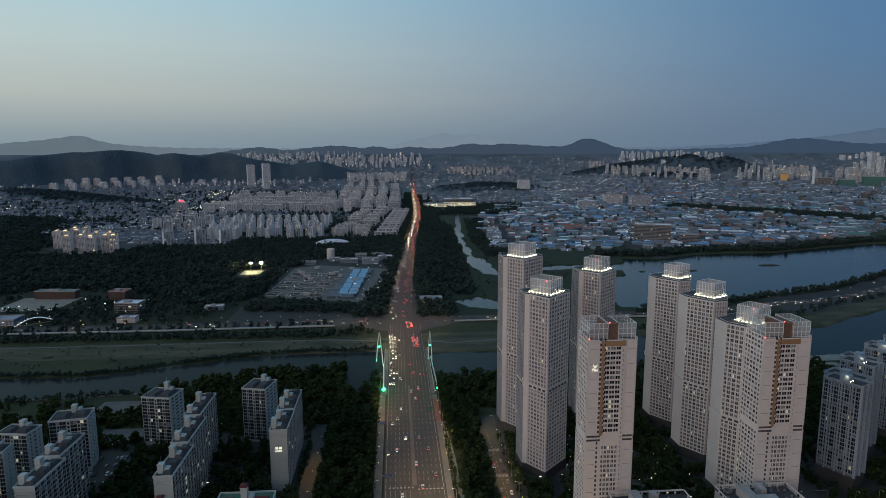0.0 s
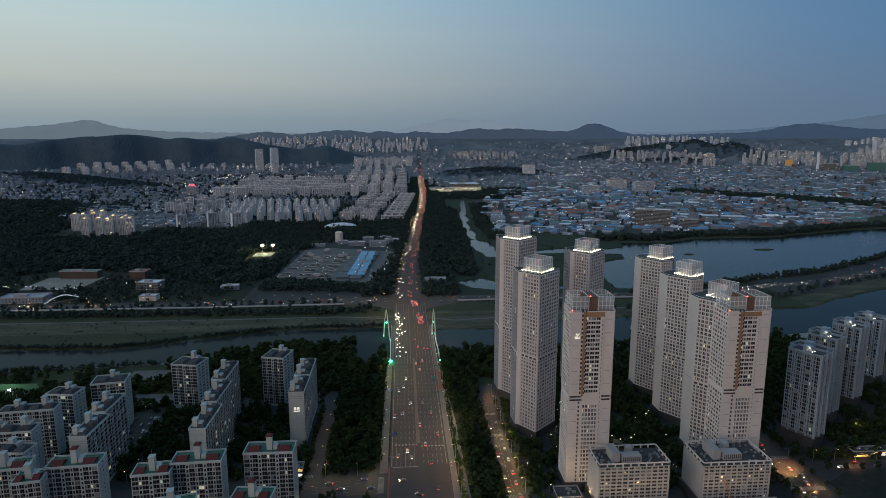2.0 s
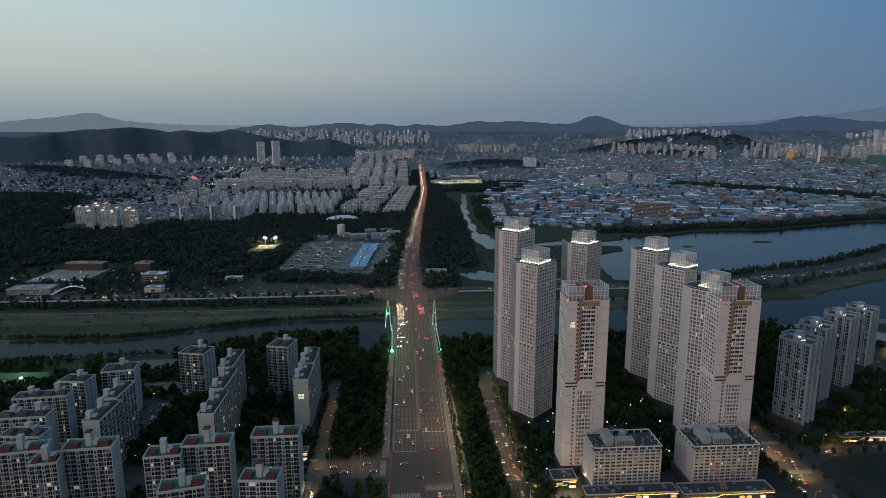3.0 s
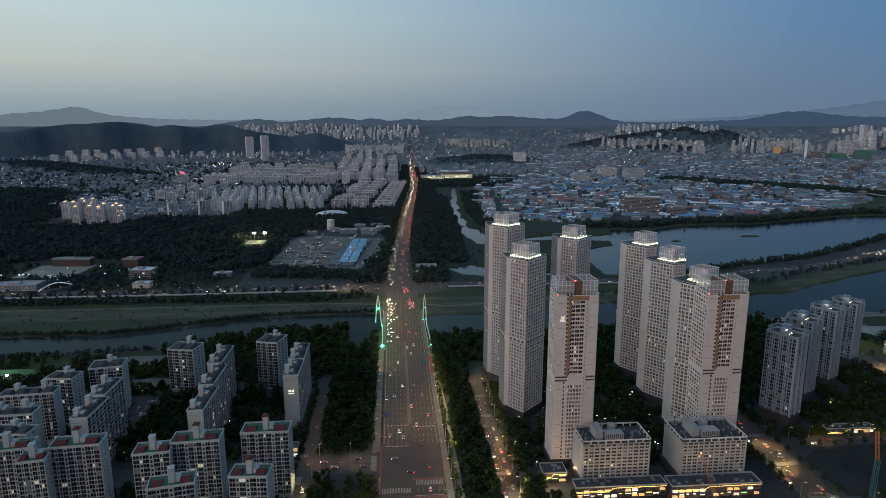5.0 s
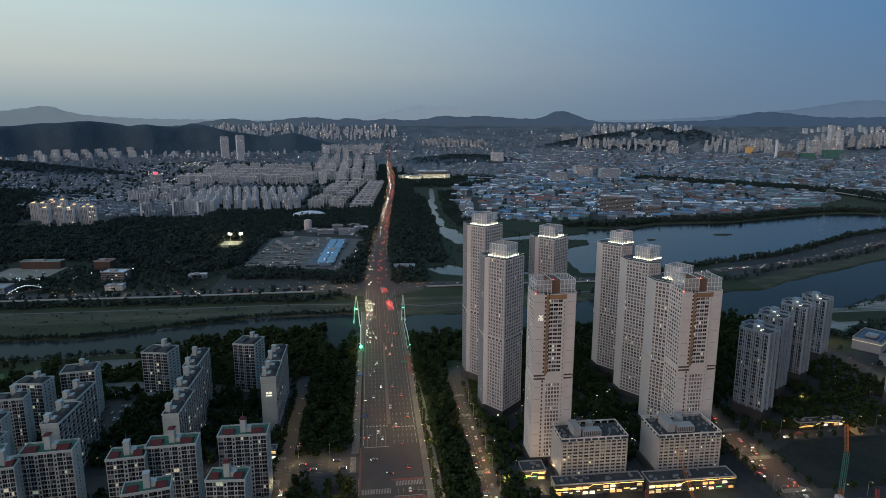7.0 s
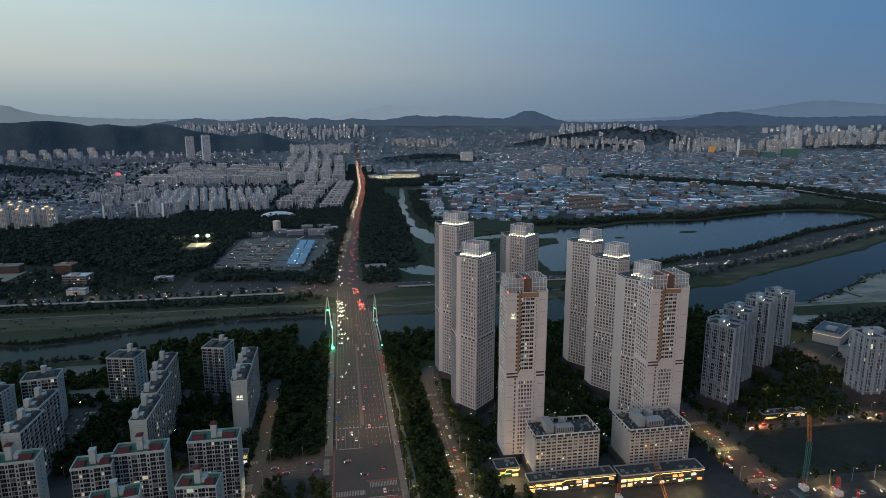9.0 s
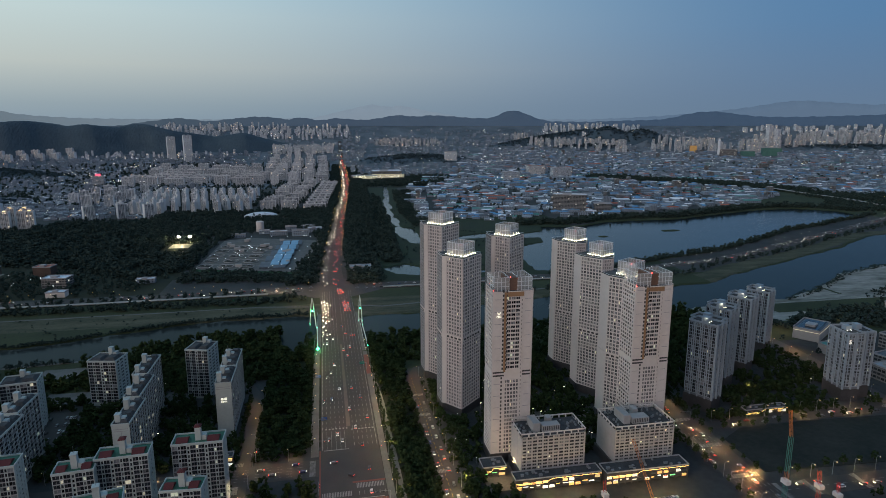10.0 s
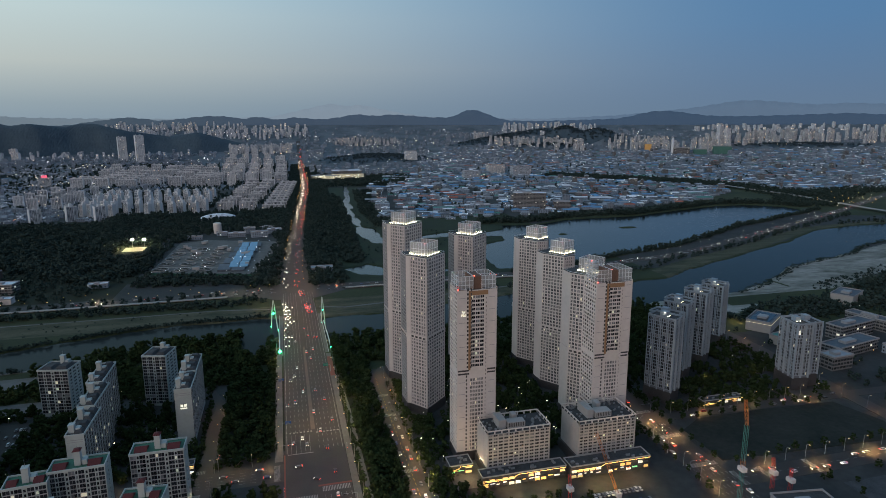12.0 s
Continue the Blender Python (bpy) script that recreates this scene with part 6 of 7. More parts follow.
def clear_flats(x, y):
    ok = clear_of(FOOT)(x, y)
    ok &= ~((y > -10) & (y < 21)) & (np.abs(x + 70) > 6)
    return ok & ~((x > -232) & (x < -207) & (y > 78) & (y < 132)) & ~((x > -250) & (x < -205) & (y > 150) & (y < 172))


wood("courtyard_trees", fill([(-420, -110), (-62, -110), (-62, 168), (-330, 182), (-420, 160)], 25, clear_flats), (4.5, 9), NEAR_KITS, "dark trees in the courtyards of the flats")
wood("corner_trees", fill([(-64, -115), (-21, -115), (-21, -14), (-30, -9), (-64, -9)], 44), (5.5, 10), NEAR_KITS, "round dark trees at the corner of the junction")
EAST = clear_of([(452, -90, 478, 262), (480, 160, 552, 212), (485, 40, 520, 150), (505, 75, 680, 185), (560, -20, 740, 95), (494, -100, 600, 4), (672, 215, 730, 260)])
wood("street_greenery", fill([(470, -100), (800, -100), (800, 250), (560, 190), (470, 230)], 150, EAST), (5, 9), FAR_KITS, "trees between the low eastern buildings")
wood("forecourt_trees", fill([(112, -110), (168, -110), (168, -66), (150, -62), (112, -66)], 70), (3.5, 6.5), NEAR_KITS, "small trees before the shop arcades")
wood("riverside_wood", fill([(-520, 150), (-330, 168), (-262, 196), (-285, 232), (-520, 230)], 70, clear_of([(-398, 160, -344, 192)])), (5, 9), NEAR_KITS, "dark trees between the flats and the river")
wood("meadow_scrub", fill([(-700, 352), (-330, 318), (-190, 364), (-40, 372), (-40, 408), (-700, 408)], 240), (1.4, 4.2), FAR_KITS, "low dark scrub on the riverside meadow", 0.45)
FOREST = [(-1500, 1330), (-1017, 1203), (-880, 1110), (-822, 1100), (-660, 1110), (-610, 1222), (-422, 1190), (-340, 1000), (-251, 845), (-240, 640), (-285, 590), (-380, 655), (-460, 700), (-600, 740), (-660, 700), (-1100, 640), (-1500, 700)]
wood("forest", fill(FOREST, 84, clear_of([(-312, 780, -254, 893)])), (8, 14), FAR_KITS, "broad dark wooded rise")
wood("forest", fill([(-262, 640), (-226, 650), (-218, 905), (-165, 990), (-300, 1010), (-345, 1000), (-251, 845)], 75, clear_of([(-312, 780, -254, 893)])), (7, 12), FAR_KITS, "dark trees beside the treatment works")
wood("square_trees", fill([(322, -140), (470, -140), (470, -88), (322, -88)], 110, clear_of([(338, -130, 420, -100)])), (4, 7), NEAR_KITS, "trees round the dark paved square")
wood("forest", fill([(-1900, 2000), (-1211, 1894), (-960, 1450), (-901, 1295), (-1050, 1255), (-1800, 1400)], 150), (9, 16), FAR_KITS, "dark wood west of the city")
wood("forest", fill([(-1700, 900), (-1300, 1000), (-905, 1090), (-862, 1180), (-872, 1330), (-940, 1500), (-1211, 1894), (-1700, 1900)], 120, lambda x, y: ~in_poly(x, y, FOREST)), (9, 15), FAR_KITS, "dark wooded rise west of the estates")
wood("avenue_trees", fill([(24, 505), (78, 505), (76, 700), (92, 1000), (120, 1250), (140, 1600), (150, 2150), (170, 2900), (104, 2900), (96, 2200), (72, 1700), (46, 1250), (33, 1000), (22, 700)], 60,
                          clear_of([(25, 588, 66, 612)])), (7, 12), FAR_KITS, "dark tree belt east of the avenue")
wood("avenue_trees", fill([(-70, 510), (-22, 510), (-15, 700), (-6, 900), (8, 1100), (19, 1300), (43, 1700), (64, 2200), (76, 3000), (40, 3000), (16, 2300), (2, 1800), (-14, 1350), (-60, 1200), (-75, 1120), (-35, 960), (-24, 860)], 60), (7, 12), FAR_KITS, "dark tree belt west of the avenue")
wood("creek_trees", fill([(96, 620), (120, 640), (132, 820), (140, 1000), (150, 1160), (158, 1480), (170, 1560), (150, 1700), (134, 1500), (112, 1250), (92, 1000), (78, 700)], 75), (6, 11), FAR_KITS, "dark trees west of the creek")
wood("creek_trees", fill([(196, 1010), (250, 1000), (262, 1070), (224, 1150), (250, 1500), (300, 1800), (230, 1800), (205, 1500), (186, 1250)], 80), (6, 11), FAR_KITS, "dark trees east of the creek")
wood("creek_trees", fill([(150, 1990), (420, 1990), (560, 2330), (560, 2420), (360, 2420), (340, 2300), (120, 2240)], 150), (8, 13), FAR_KITS, "dark trees before the mall")
wood("park_trees", fill([(-260, 1010), (-30, 1010), (10, 1180), (-10, 1360), (-420, 1350), (-440, 1200), (-340, 1010)], 80, clear_of([(-215, 1220, -125, 1270)])), (7, 12), FAR_KITS, "dark park trees before the estates")
wood("bank_trees", np.concatenate([along([(-1500, 436), (-570, 438), (-300, 432), (-90, 430), (-40, 440)], 2.6, 9), along([(-1500, 474), (-300, 470), (-100, 474)], 9, 2)]), (6, 10), FAR_KITS, "dark tree belt between meadow and highway")
wood("bank_trees", along([(-700, 318), (-464, 312), (-337, 306), (-281, 323), (-191, 355), (-118, 366), (-33, 366)], 1.1, 3.0), (2.0, 5.0), FAR_KITS, "low scrub along the north bank")
wood("bank_trees", along([(-520, 238), (-420, 237), (-352, 240), (-258, 250)], 1.6, 3.5), (2.0, 6.0), FAR_KITS, "low scrub along the south bank")
wood("lake_trees", along([(440, 1010), (578, 990), (668, 1040), (764, 1048), (871, 1045), (1042, 1110), (1188, 1160), (1309, 1168), (1400, 1120), (1440, 1040)], 1.6, 20), (8, 15), FAR_KITS, "dark tree belt on the lake's far shore")
wood("lake_trees", along([(335, 512), (395, 508), (585, 585), (706, 622), (863, 708), (1012, 802), (1128, 842), (1227, 895), (1326, 932), (1430, 990)], 3.0, 6), (6, 11), FAR_KITS, "trees along the lake's near shore")
wood("highway_trees", along([(150, 450), (277, 415), (390, 440), (550, 470), (640, 520), (860, 612), (1110, 735), (1430, 890)], 9, 8), (6, 10), FAR_KITS, "trees along the river side of the highway")
wood("highway_trees", fill([(1400, 1050), (1450, 1180), (1560, 1300), (1560, 1420), (1660, 1560), (1800, 1400), (2200, 1450), (2300, 1380), (1900, 1250), (1500, 1010)], 170), (8, 13), FAR_KITS, "dark trees round the highway junction")
wood("highway_trees", fill([(1250, 760), (1430, 800), (1800, 960), (2300, 1230), (2400, 1150), (1900, 860), (1500, 760)], 150), (7, 12), FAR_KITS, "dark trees between highway and river")
wood("park_belt", fill(BELT, 110), (9, 15), FAR_KITS, "dark park belt through the works district")
wood("east_wood", fill([(470, 215), (520, 226), (600, 255), (690, 262), (900, 340), (1150, 430), (1500, 540), (1500, 480), (1200, 410), (900, 290), (760, 215), (560, 180)], 60), (7, 12), FAR_KITS, "dark wood along the eastern river bank")
wood("bank_scrub", along([(600, 312), (670, 342), (732, 378), (800, 424), (858, 446), (986, 484), (1044, 524), (1188, 578)], 2.2, 7), (2.5, 6), FAR_KITS, "low green scrub on the sand bank", 0.5)
wood("bank_scrub", fill([(700, 300), (760, 330), (1000, 410), (1300, 500), (1300, 470), (1000, 385), (760, 296)], 70), (3, 7), FAR_KITS, "green scrub behind the sand bank", 0.6)
wood("works_trees", fill([(-235, 560), (-40, 530), (-34, 575), (-60, 583), (-220, 632)], 45), (6, 10), FAR_KITS, "tree belt before the treatment works")
wood("village_trees", fill([(-700, 500), (-300, 500), (-245, 600), (-300, 640), (-700, 700)], 120, clear_of([(-604, 586, -506, 690), (-420, 560, -370, 592), (-458, 634, -422, 664), (-392, 505, -356, 530), (-582, 504, -512, 536), (-292, 566, -258, 584)])), (6, 10), FAR_KITS, "scattered trees round the small buildings")
wood("marsh_scrub", fill([(60, 640), (250, 560), (330, 700), (430, 830), (250, 1000), (140, 1500), (110, 1500), (100, 900)], 420), (3, 6), FAR_KITS, "low scrub in the marsh by the lake", 0.6)
wood("village_trees", fill([(225, 1180), (500, 1180), (1200, 1300), (1600, 1700), (2700, 2000), (2500, 2500), (900, 2900), (400, 2200)], 5200), (8, 14), FAR_KITS, "scattered trees among the sheds")
wood("village_trees", fill([(-1500, 1900), (-300, 1340), (20, 1400), (30, 3100), (-900, 3100), (-1900, 2700)], 640), (8, 14), FAR_KITS, "scattered trees between the estates")
for cx, cy, a, b, top, turn in HILLS:                          # wooded knolls
    n = int(a * b * 3.0 / 190)
    q = PLANT.normal(0, 0.62, (n, 2))
    c, s_ = math.cos(radians(turn)), math.sin(radians(turn))
    q = np.stack([cx + q[:, 0] * a * c - q[:, 1] * b * s_, cy + q[:, 0] * a * s_ + q[:, 1] * b * c], 1)
    q = q[(hills(q[:, 0], q[:, 1]) > 7) & (np.hypot(q[:, 0], q[:, 1] + 383) < 4700)]
    if len(q):
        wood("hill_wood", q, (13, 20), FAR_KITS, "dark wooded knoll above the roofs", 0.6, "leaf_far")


def street_tree(x, y, w, seed):
    """A single roadside tree: tapered trunk with limbs and a ragged crown of leaf clumps."""
    t = thing("street_tree", x, y, float(ground_z(x, y)), "small leafy roadside tree with dark crown", "tree", "street trees", seed * 47 % 360)
    trunk, crown_ = TREE_MESHES[seed % len(TREE_MESHES)]
    for nm, me in (("trunk", trunk), ("crown", crown_)):
        o = new(nm, me)
        o.parent, o.scale = t, (w, w, w)


TREE_MESHES = []
for i in range(5):
    s = Shape()
    s.tube([(0, 0, 0), (0.01, 0, 0.3), (0.02, 0.01, 0.75)], [0.05, 0.035, 0.012], sides=6)
    for a in range(4):
        an = a * 1.6 + i
        s.tube([(0.01, 0, 0.32 + a * 0.06), (0.22 * math.cos(an), 0.22 * math.sin(an), 0.62 + a * 0.05)], [0.02, 0.008], sides=4)
    kv, kf = tree_kit(30, 60 + i)
    cr = Shape()
    cr.v = [(p[0], p[1], p[2] + 0.15) for p in kv.tolist()]
    cr.f = [tuple(q) for q in kf.tolist()]
    cr.k = [0] * len(cr.f)
    TREE_MESHES.append((s.mesh("trunk", ["bark"]), cr.mesh("crown", ["leaf"])))
ST = random.Random(4)
SPOTS = [(30.8, -84 + i * 9) for i in range(32)] + [(57.2, -84 + i * 11) for i in range(20)] + [(71.8, -70 + i * 13) for i in range(16)] + [(245, -84 + i * 12) for i in range(10)] \
    + [(273, -50 + i * 12) for i in range(14)] + [(284 + i * 13, -58) for i in range(12)] + [(288 + i * 12, 5) for i in range(12)] + [(-76.5, -60 + i * 12) for i in range(16)] + [(-32 - i * 10, 23.5) for i in range(4)]
for i, (x, y) in enumerate(SPOTS):
    street_tree(x + ST.uniform(-0.6, 0.6), y + ST.uniform(-2, 2), ST.uniform(4, 7), i)

# ---- far hills ----


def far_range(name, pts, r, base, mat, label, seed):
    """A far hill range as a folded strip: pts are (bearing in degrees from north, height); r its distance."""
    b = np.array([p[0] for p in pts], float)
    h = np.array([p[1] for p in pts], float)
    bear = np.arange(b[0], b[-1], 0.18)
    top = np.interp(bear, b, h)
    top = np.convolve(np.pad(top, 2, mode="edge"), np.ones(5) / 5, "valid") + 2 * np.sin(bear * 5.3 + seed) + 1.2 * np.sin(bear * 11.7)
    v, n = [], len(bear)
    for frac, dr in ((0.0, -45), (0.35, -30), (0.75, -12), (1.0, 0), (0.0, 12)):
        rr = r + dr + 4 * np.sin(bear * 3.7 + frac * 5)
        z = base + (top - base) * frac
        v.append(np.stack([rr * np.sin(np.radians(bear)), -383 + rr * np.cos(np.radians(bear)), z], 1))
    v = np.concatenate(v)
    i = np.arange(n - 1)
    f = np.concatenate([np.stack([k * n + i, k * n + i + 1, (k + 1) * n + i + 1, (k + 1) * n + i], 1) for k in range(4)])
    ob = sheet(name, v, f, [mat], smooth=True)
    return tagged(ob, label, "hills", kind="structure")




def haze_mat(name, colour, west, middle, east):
    """A far hill range with the evening haze put in as emission, paler towards the sunset."""
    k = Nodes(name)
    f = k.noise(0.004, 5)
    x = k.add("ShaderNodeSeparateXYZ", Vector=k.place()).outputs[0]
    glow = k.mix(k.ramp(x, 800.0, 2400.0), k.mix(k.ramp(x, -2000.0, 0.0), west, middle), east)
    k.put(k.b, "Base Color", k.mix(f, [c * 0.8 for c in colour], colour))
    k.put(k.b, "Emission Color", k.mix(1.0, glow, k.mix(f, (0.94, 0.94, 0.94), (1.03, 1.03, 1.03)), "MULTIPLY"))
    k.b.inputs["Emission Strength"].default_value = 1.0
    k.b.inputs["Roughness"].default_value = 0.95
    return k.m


# glow colours imitate the air's haze from west to east
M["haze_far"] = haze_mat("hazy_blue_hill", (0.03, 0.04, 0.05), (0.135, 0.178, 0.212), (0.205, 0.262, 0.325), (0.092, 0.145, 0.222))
M["haze_mid"] = haze_mat("hazy_dusk_hill", (0.01, 0.015, 0.02), (0.058, 0.084, 0.108), (0.044, 0.069, 0.108), (0.038, 0.068, 0.118))
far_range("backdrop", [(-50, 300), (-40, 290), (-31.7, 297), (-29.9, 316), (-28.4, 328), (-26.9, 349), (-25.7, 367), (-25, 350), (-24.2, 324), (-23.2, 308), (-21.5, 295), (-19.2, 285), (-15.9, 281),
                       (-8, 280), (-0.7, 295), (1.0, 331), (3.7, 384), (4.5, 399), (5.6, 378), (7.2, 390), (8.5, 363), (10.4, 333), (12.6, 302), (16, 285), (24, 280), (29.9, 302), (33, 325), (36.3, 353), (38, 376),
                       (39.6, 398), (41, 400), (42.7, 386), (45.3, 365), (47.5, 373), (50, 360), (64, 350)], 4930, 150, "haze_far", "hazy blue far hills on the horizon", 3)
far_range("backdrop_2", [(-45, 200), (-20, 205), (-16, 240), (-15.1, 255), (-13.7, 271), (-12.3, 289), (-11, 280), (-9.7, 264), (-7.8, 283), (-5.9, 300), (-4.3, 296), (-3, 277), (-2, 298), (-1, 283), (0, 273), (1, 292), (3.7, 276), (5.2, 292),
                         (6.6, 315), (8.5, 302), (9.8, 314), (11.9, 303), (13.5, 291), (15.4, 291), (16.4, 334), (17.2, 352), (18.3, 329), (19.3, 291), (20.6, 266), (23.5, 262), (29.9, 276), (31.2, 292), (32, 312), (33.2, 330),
                         (34.7, 330), (36, 313), (37.7, 294), (40, 290), (43, 294), (47.6, 305), (50, 292), (60, 290)], 4820, 120, "haze_mid", "hazy dark blue hill range behind the city", 8)


def ridge(name, pts, r, deep, label, seed):
    """A wooded ridge: crest heights by bearing, a rough canopy on its slopes."""
    rnd = np.random.RandomState(seed)
    bear = np.arange(pts[0][0], pts[-1][0], 0.11)
    crest = np.interp(bear, [p[0] for p in pts], [p[1] for p in pts])
    crest = np.convolve(np.pad(crest, 3, mode="edge"), np.ones(7) / 7, "valid")
    off = np.linspace(-deep, deep * 0.5, 40)
    B, O = np.meshgrid(bear, off)
    R = r + O + 30 * np.sin(B * 1.1)
    x, y = R * np.sin(np.radians(B)), -383 + R * np.cos(np.radians(B))
    base = rise(x, y) - 6
    f = np.where(O < 0, 1 + O / deep, 1 - O / (deep * 0.5))
    f = f * f * (3 - 2 * f)
    spur = 1 + 0.10 * np.sin(B * 4.3 + O * 0.01) * (1 - f)
    z = base + (crest[None, :] - base) * f * spur + rnd.uniform(-1.5, 1.5, B.shape) * (f > 0.02)
    n, m = len(bear), len(off)
    i = (np.arange(m - 1)[:, None] * n + np.arange(n - 1)).ravel()
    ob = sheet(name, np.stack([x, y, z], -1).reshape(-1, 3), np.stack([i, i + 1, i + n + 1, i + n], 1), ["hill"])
    return tagged(ob, label, "hill", kind="structure")


ridge("ground_hill", [(-44, 190), (-38, 198), (-31.8, 208), (-30.4, 200), (-29.1, 222), (-27.7, 234), (-26.2, 247), (-25.2, 247), (-24.4, 252), (-23.2, 260), (-22.2, 255), (-21.1, 246), (-20.1, 230), (-19.1, 243), (-17.8, 233),
                      (-16.8, 222), (-15.5, 243), (-14.5, 243), (-13.7, 225), (-12.4, 202), (-10.5, 182), (-9.1, 166), (-7.7, 184), (-7, 192), (-6.2, 180), (-5.2, 156), (-4.1, 136), (-3.1, 116)],
      4080, 190, "long dark wooded ridge behind the western city", 5)

# ---- cars ----
PAINTS = {"car_white": (0.62, 0.62, 0.60), "car_black": (0.02, 0.02, 0.022), "car_grey": (0.16, 0.16, 0.17), "car_red": (0.30, 0.03, 0.03), "car_blue": (0.03, 0.05, 0.16)}
for nm, c in PAINTS.items():
    M[nm] = surface(nm, [v * 0.9 for v in c], c, 2.0, 0.3, 5, spec=0.5)
M["head"] = lamp_mat("headlight_glow", (1.0, 0.84, 0.55), 20.0)
M["tail"] = lamp_mat("taillight_glow", (1.0, 0.05, 0.03), 6.0)


def car_meshes(paint, tall=0.0):
    body, cab, wheel, lamp, tail = Shape(), Shape(), Shape(), Shape(), Shape()
    body.prism([(-0.9, -2.2), (0.9, -2.2), (0.9, 2.2), (-0.9, 2.2)], 0.35, 0.95 + tall * 0.4, 0, shrink=0.95)
    body.prism([(-0.78, -1.0), (0.78, -1.0), (0.78, 1.5), (-0.78, 1.5)], 1.36 + tall, 1.44 + tall, 0, shrink=0.92)
    cab.prism([(-0.82, -1.45), (0.82, -1.45), (0.82, 1.75), (-0.82, 1.75)], 0.9 + tall * 0.4, 1.38 + tall, 0, shrink=0.82)
    wheel.tube([(-0.12, 0, 0), (0.12, 0, 0)], 0.34, sides=10)
    lamp.box(-0.2, -0.06, -0.12, 0.2, 0.06, 0.12)
    tail.box(-0.24, -0.05, -0.16, 0.24, 0.05, 0.16)
    return (body.mesh("car_body", [paint]), cab.mesh("windows", ["pane"]), wheel.mesh("wheel", ["bronze"]), lamp.mesh("headlight", ["head"]), tail.mesh("taillight", ["tail"]))


CARS = [(car_meshes(p, t), p, t) for p, t in (("car_white", 0), ("car_black", 0), ("car_grey", 0.25), ("car_white", 0.5), ("car_grey", 0), ("car_red", 0.2), ("car_blue", 0))]
DRIVE = random.Random(77)
CAR_MASTERS = {}


def car(x, y, turn, lit=True, z=0.14):
    k = DRIVE.choices(range(7), (5, 5, 4, 2, 4, 1, 1))[0]
    (body, cab, wheel, lamp, tail), paint, tall = CARS[k]
    m = pose(x, y, z, 0, 0, turn)
    if (k, lit) in CAR_MASTERS:
        return copy_thing(CAR_MASTERS[k, lit], m)
    ob = new("car")
    ob.matrix_basis = m
    tagged(ob, "%s %s on the road%s" % (paint[4:], "van" if tall > 0.4 else "car", " with lights on" if lit else ", parked"), "car", "cars" if lit else "parked cars")
    for nm, me in (("car_body", body), ("cabin_glass", cab)):
        new(nm, me).parent = ob
    for wx in (-0.82, 0.82):
        for wy in (-1.35, 1.35):
            w = new("wheel", wheel)
            w.parent, w.location = ob, (wx, wy, 0.34)
    if lit:
        for wx in (-0.62, 0.62):
            a = new("headlight", lamp)
            a.parent, a.location = ob, (wx, 2.24, 0.68)
            b = new("taillight", tail)
            b.parent, b.location = ob, (wx, -2.24, 0.78)
    CAR_MASTERS[k, lit] = ob
    return ob


def lane_cars(lanes, y0, y1, gap, turn):
    for x in lanes:
        y = y0 + DRIVE.uniform(0, gap)
        while y < y1:
            off = float(np.interp(y, [p[1] for p in AVENUE], [p[0] for p in AVENUE])) - 3
            car(x + off + DRIVE.uniform(-0.4, 0.4), y, turn)
            y += DRIVE.uniform(gap * 0.35, gap * 1.8)


lane_cars([-15.2, -11.9, -8.6, -5.3, -2.0], 34, 240, 95, 180)
lane_cars([-15.2, -11.9], 240, 330, 15, 180)
lane_cars([-15.4, -12.4, -9.6], 330, 420, 10, 180)
lane_cars([-11, -8], 500, 1000, 55, 180)
lane_cars([-8.6, -5.3], 240, 460, 70, 180)
lane_cars([5.2, 8.5, 11.8, 15.1, 18.4], -20, 330, 120, 0)
lane_cars([11.8, 14.8, 17.6], 372, 418, 6.5, 0)
lane_cars([9, 12.2, 15], 455, 480, 6.5, 0)
lane_cars([5.2, 8.5, 11], 500, 900, 48, 0)
lane_cars([-5], 460, 900, 70, 180)
for i in range(20):
    car(34 + (i % 10) * 12 + DRIVE.uniform(-2, 2), 480 + (i // 10) * 16 + DRIVE.uniform(-3, 3), DRIVE.choice((90, -90)), DRIVE.random() < 0.2, 0.2)
for i in range(12):
    car(-32 - (i % 6) * 16 + DRIVE.uniform(-2, 2), 479 + (i // 6) * 16 + DRIVE.uniform(-3, 3), DRIVE.choice((90, -90)), DRIVE.random() < 0.4, 0.2)
for x, y, a in ((-58, 11, 90), (-50, 4, -90), (-35, 14, 90), (-30, 4, -90), (-68, -22, 180), (-9, 12, 100), (2, -6, 60), (14, -27, 0), (8, -38, 0), (20, -38, 0)):
    car(x, y, a)
for i in range(26):
    car(61.0 if i % 2 else 67.2, -88 + i * 7.5 + DRIVE.uniform(-2, 2), 180 if i % 2 else 0, DRIVE.random() < 0.4)
for i in range(22):
    car(DRIVE.choice((249.5, 253, 256, 262, 265, 268)), -100 + i * 9, 180 if i % 2 else 0)
for i in range(14):
    car(285 + i * 14 + DRIVE.uniform(-4, 4), DRIVE.choice((-80, -72)), DRIVE.choice((90, -90)))
for i in range(12):
    car(300 + i * 13, 8 + (i % 2) * 4.5, 90, DRIVE.random() < 0.3)
for i in range(20):
    car(-229 + DRIVE.randrange(7) * 3.0, 84 + (i // 5) * 12 + DRIVE.uniform(-0.4, 0.4), DRIVE.choice((0, 180)), False, 0.09)
for i in range(24):
    car(170 + (i % 12) * 2.9, -82 + (i // 12) * 11, 0, False, 0.09)
for i in range(16):
    car(556 + (i % 8) * 3.0, 158 + (i // 8) * 9, 12, False, 0.09)
for i in range(30):                                            # both highways
    f = DRIVE.random()
    car(-620 + f * 600, DRIVE.choice((479, 482, 488, 491)), DRIVE.choice((90, -90)))
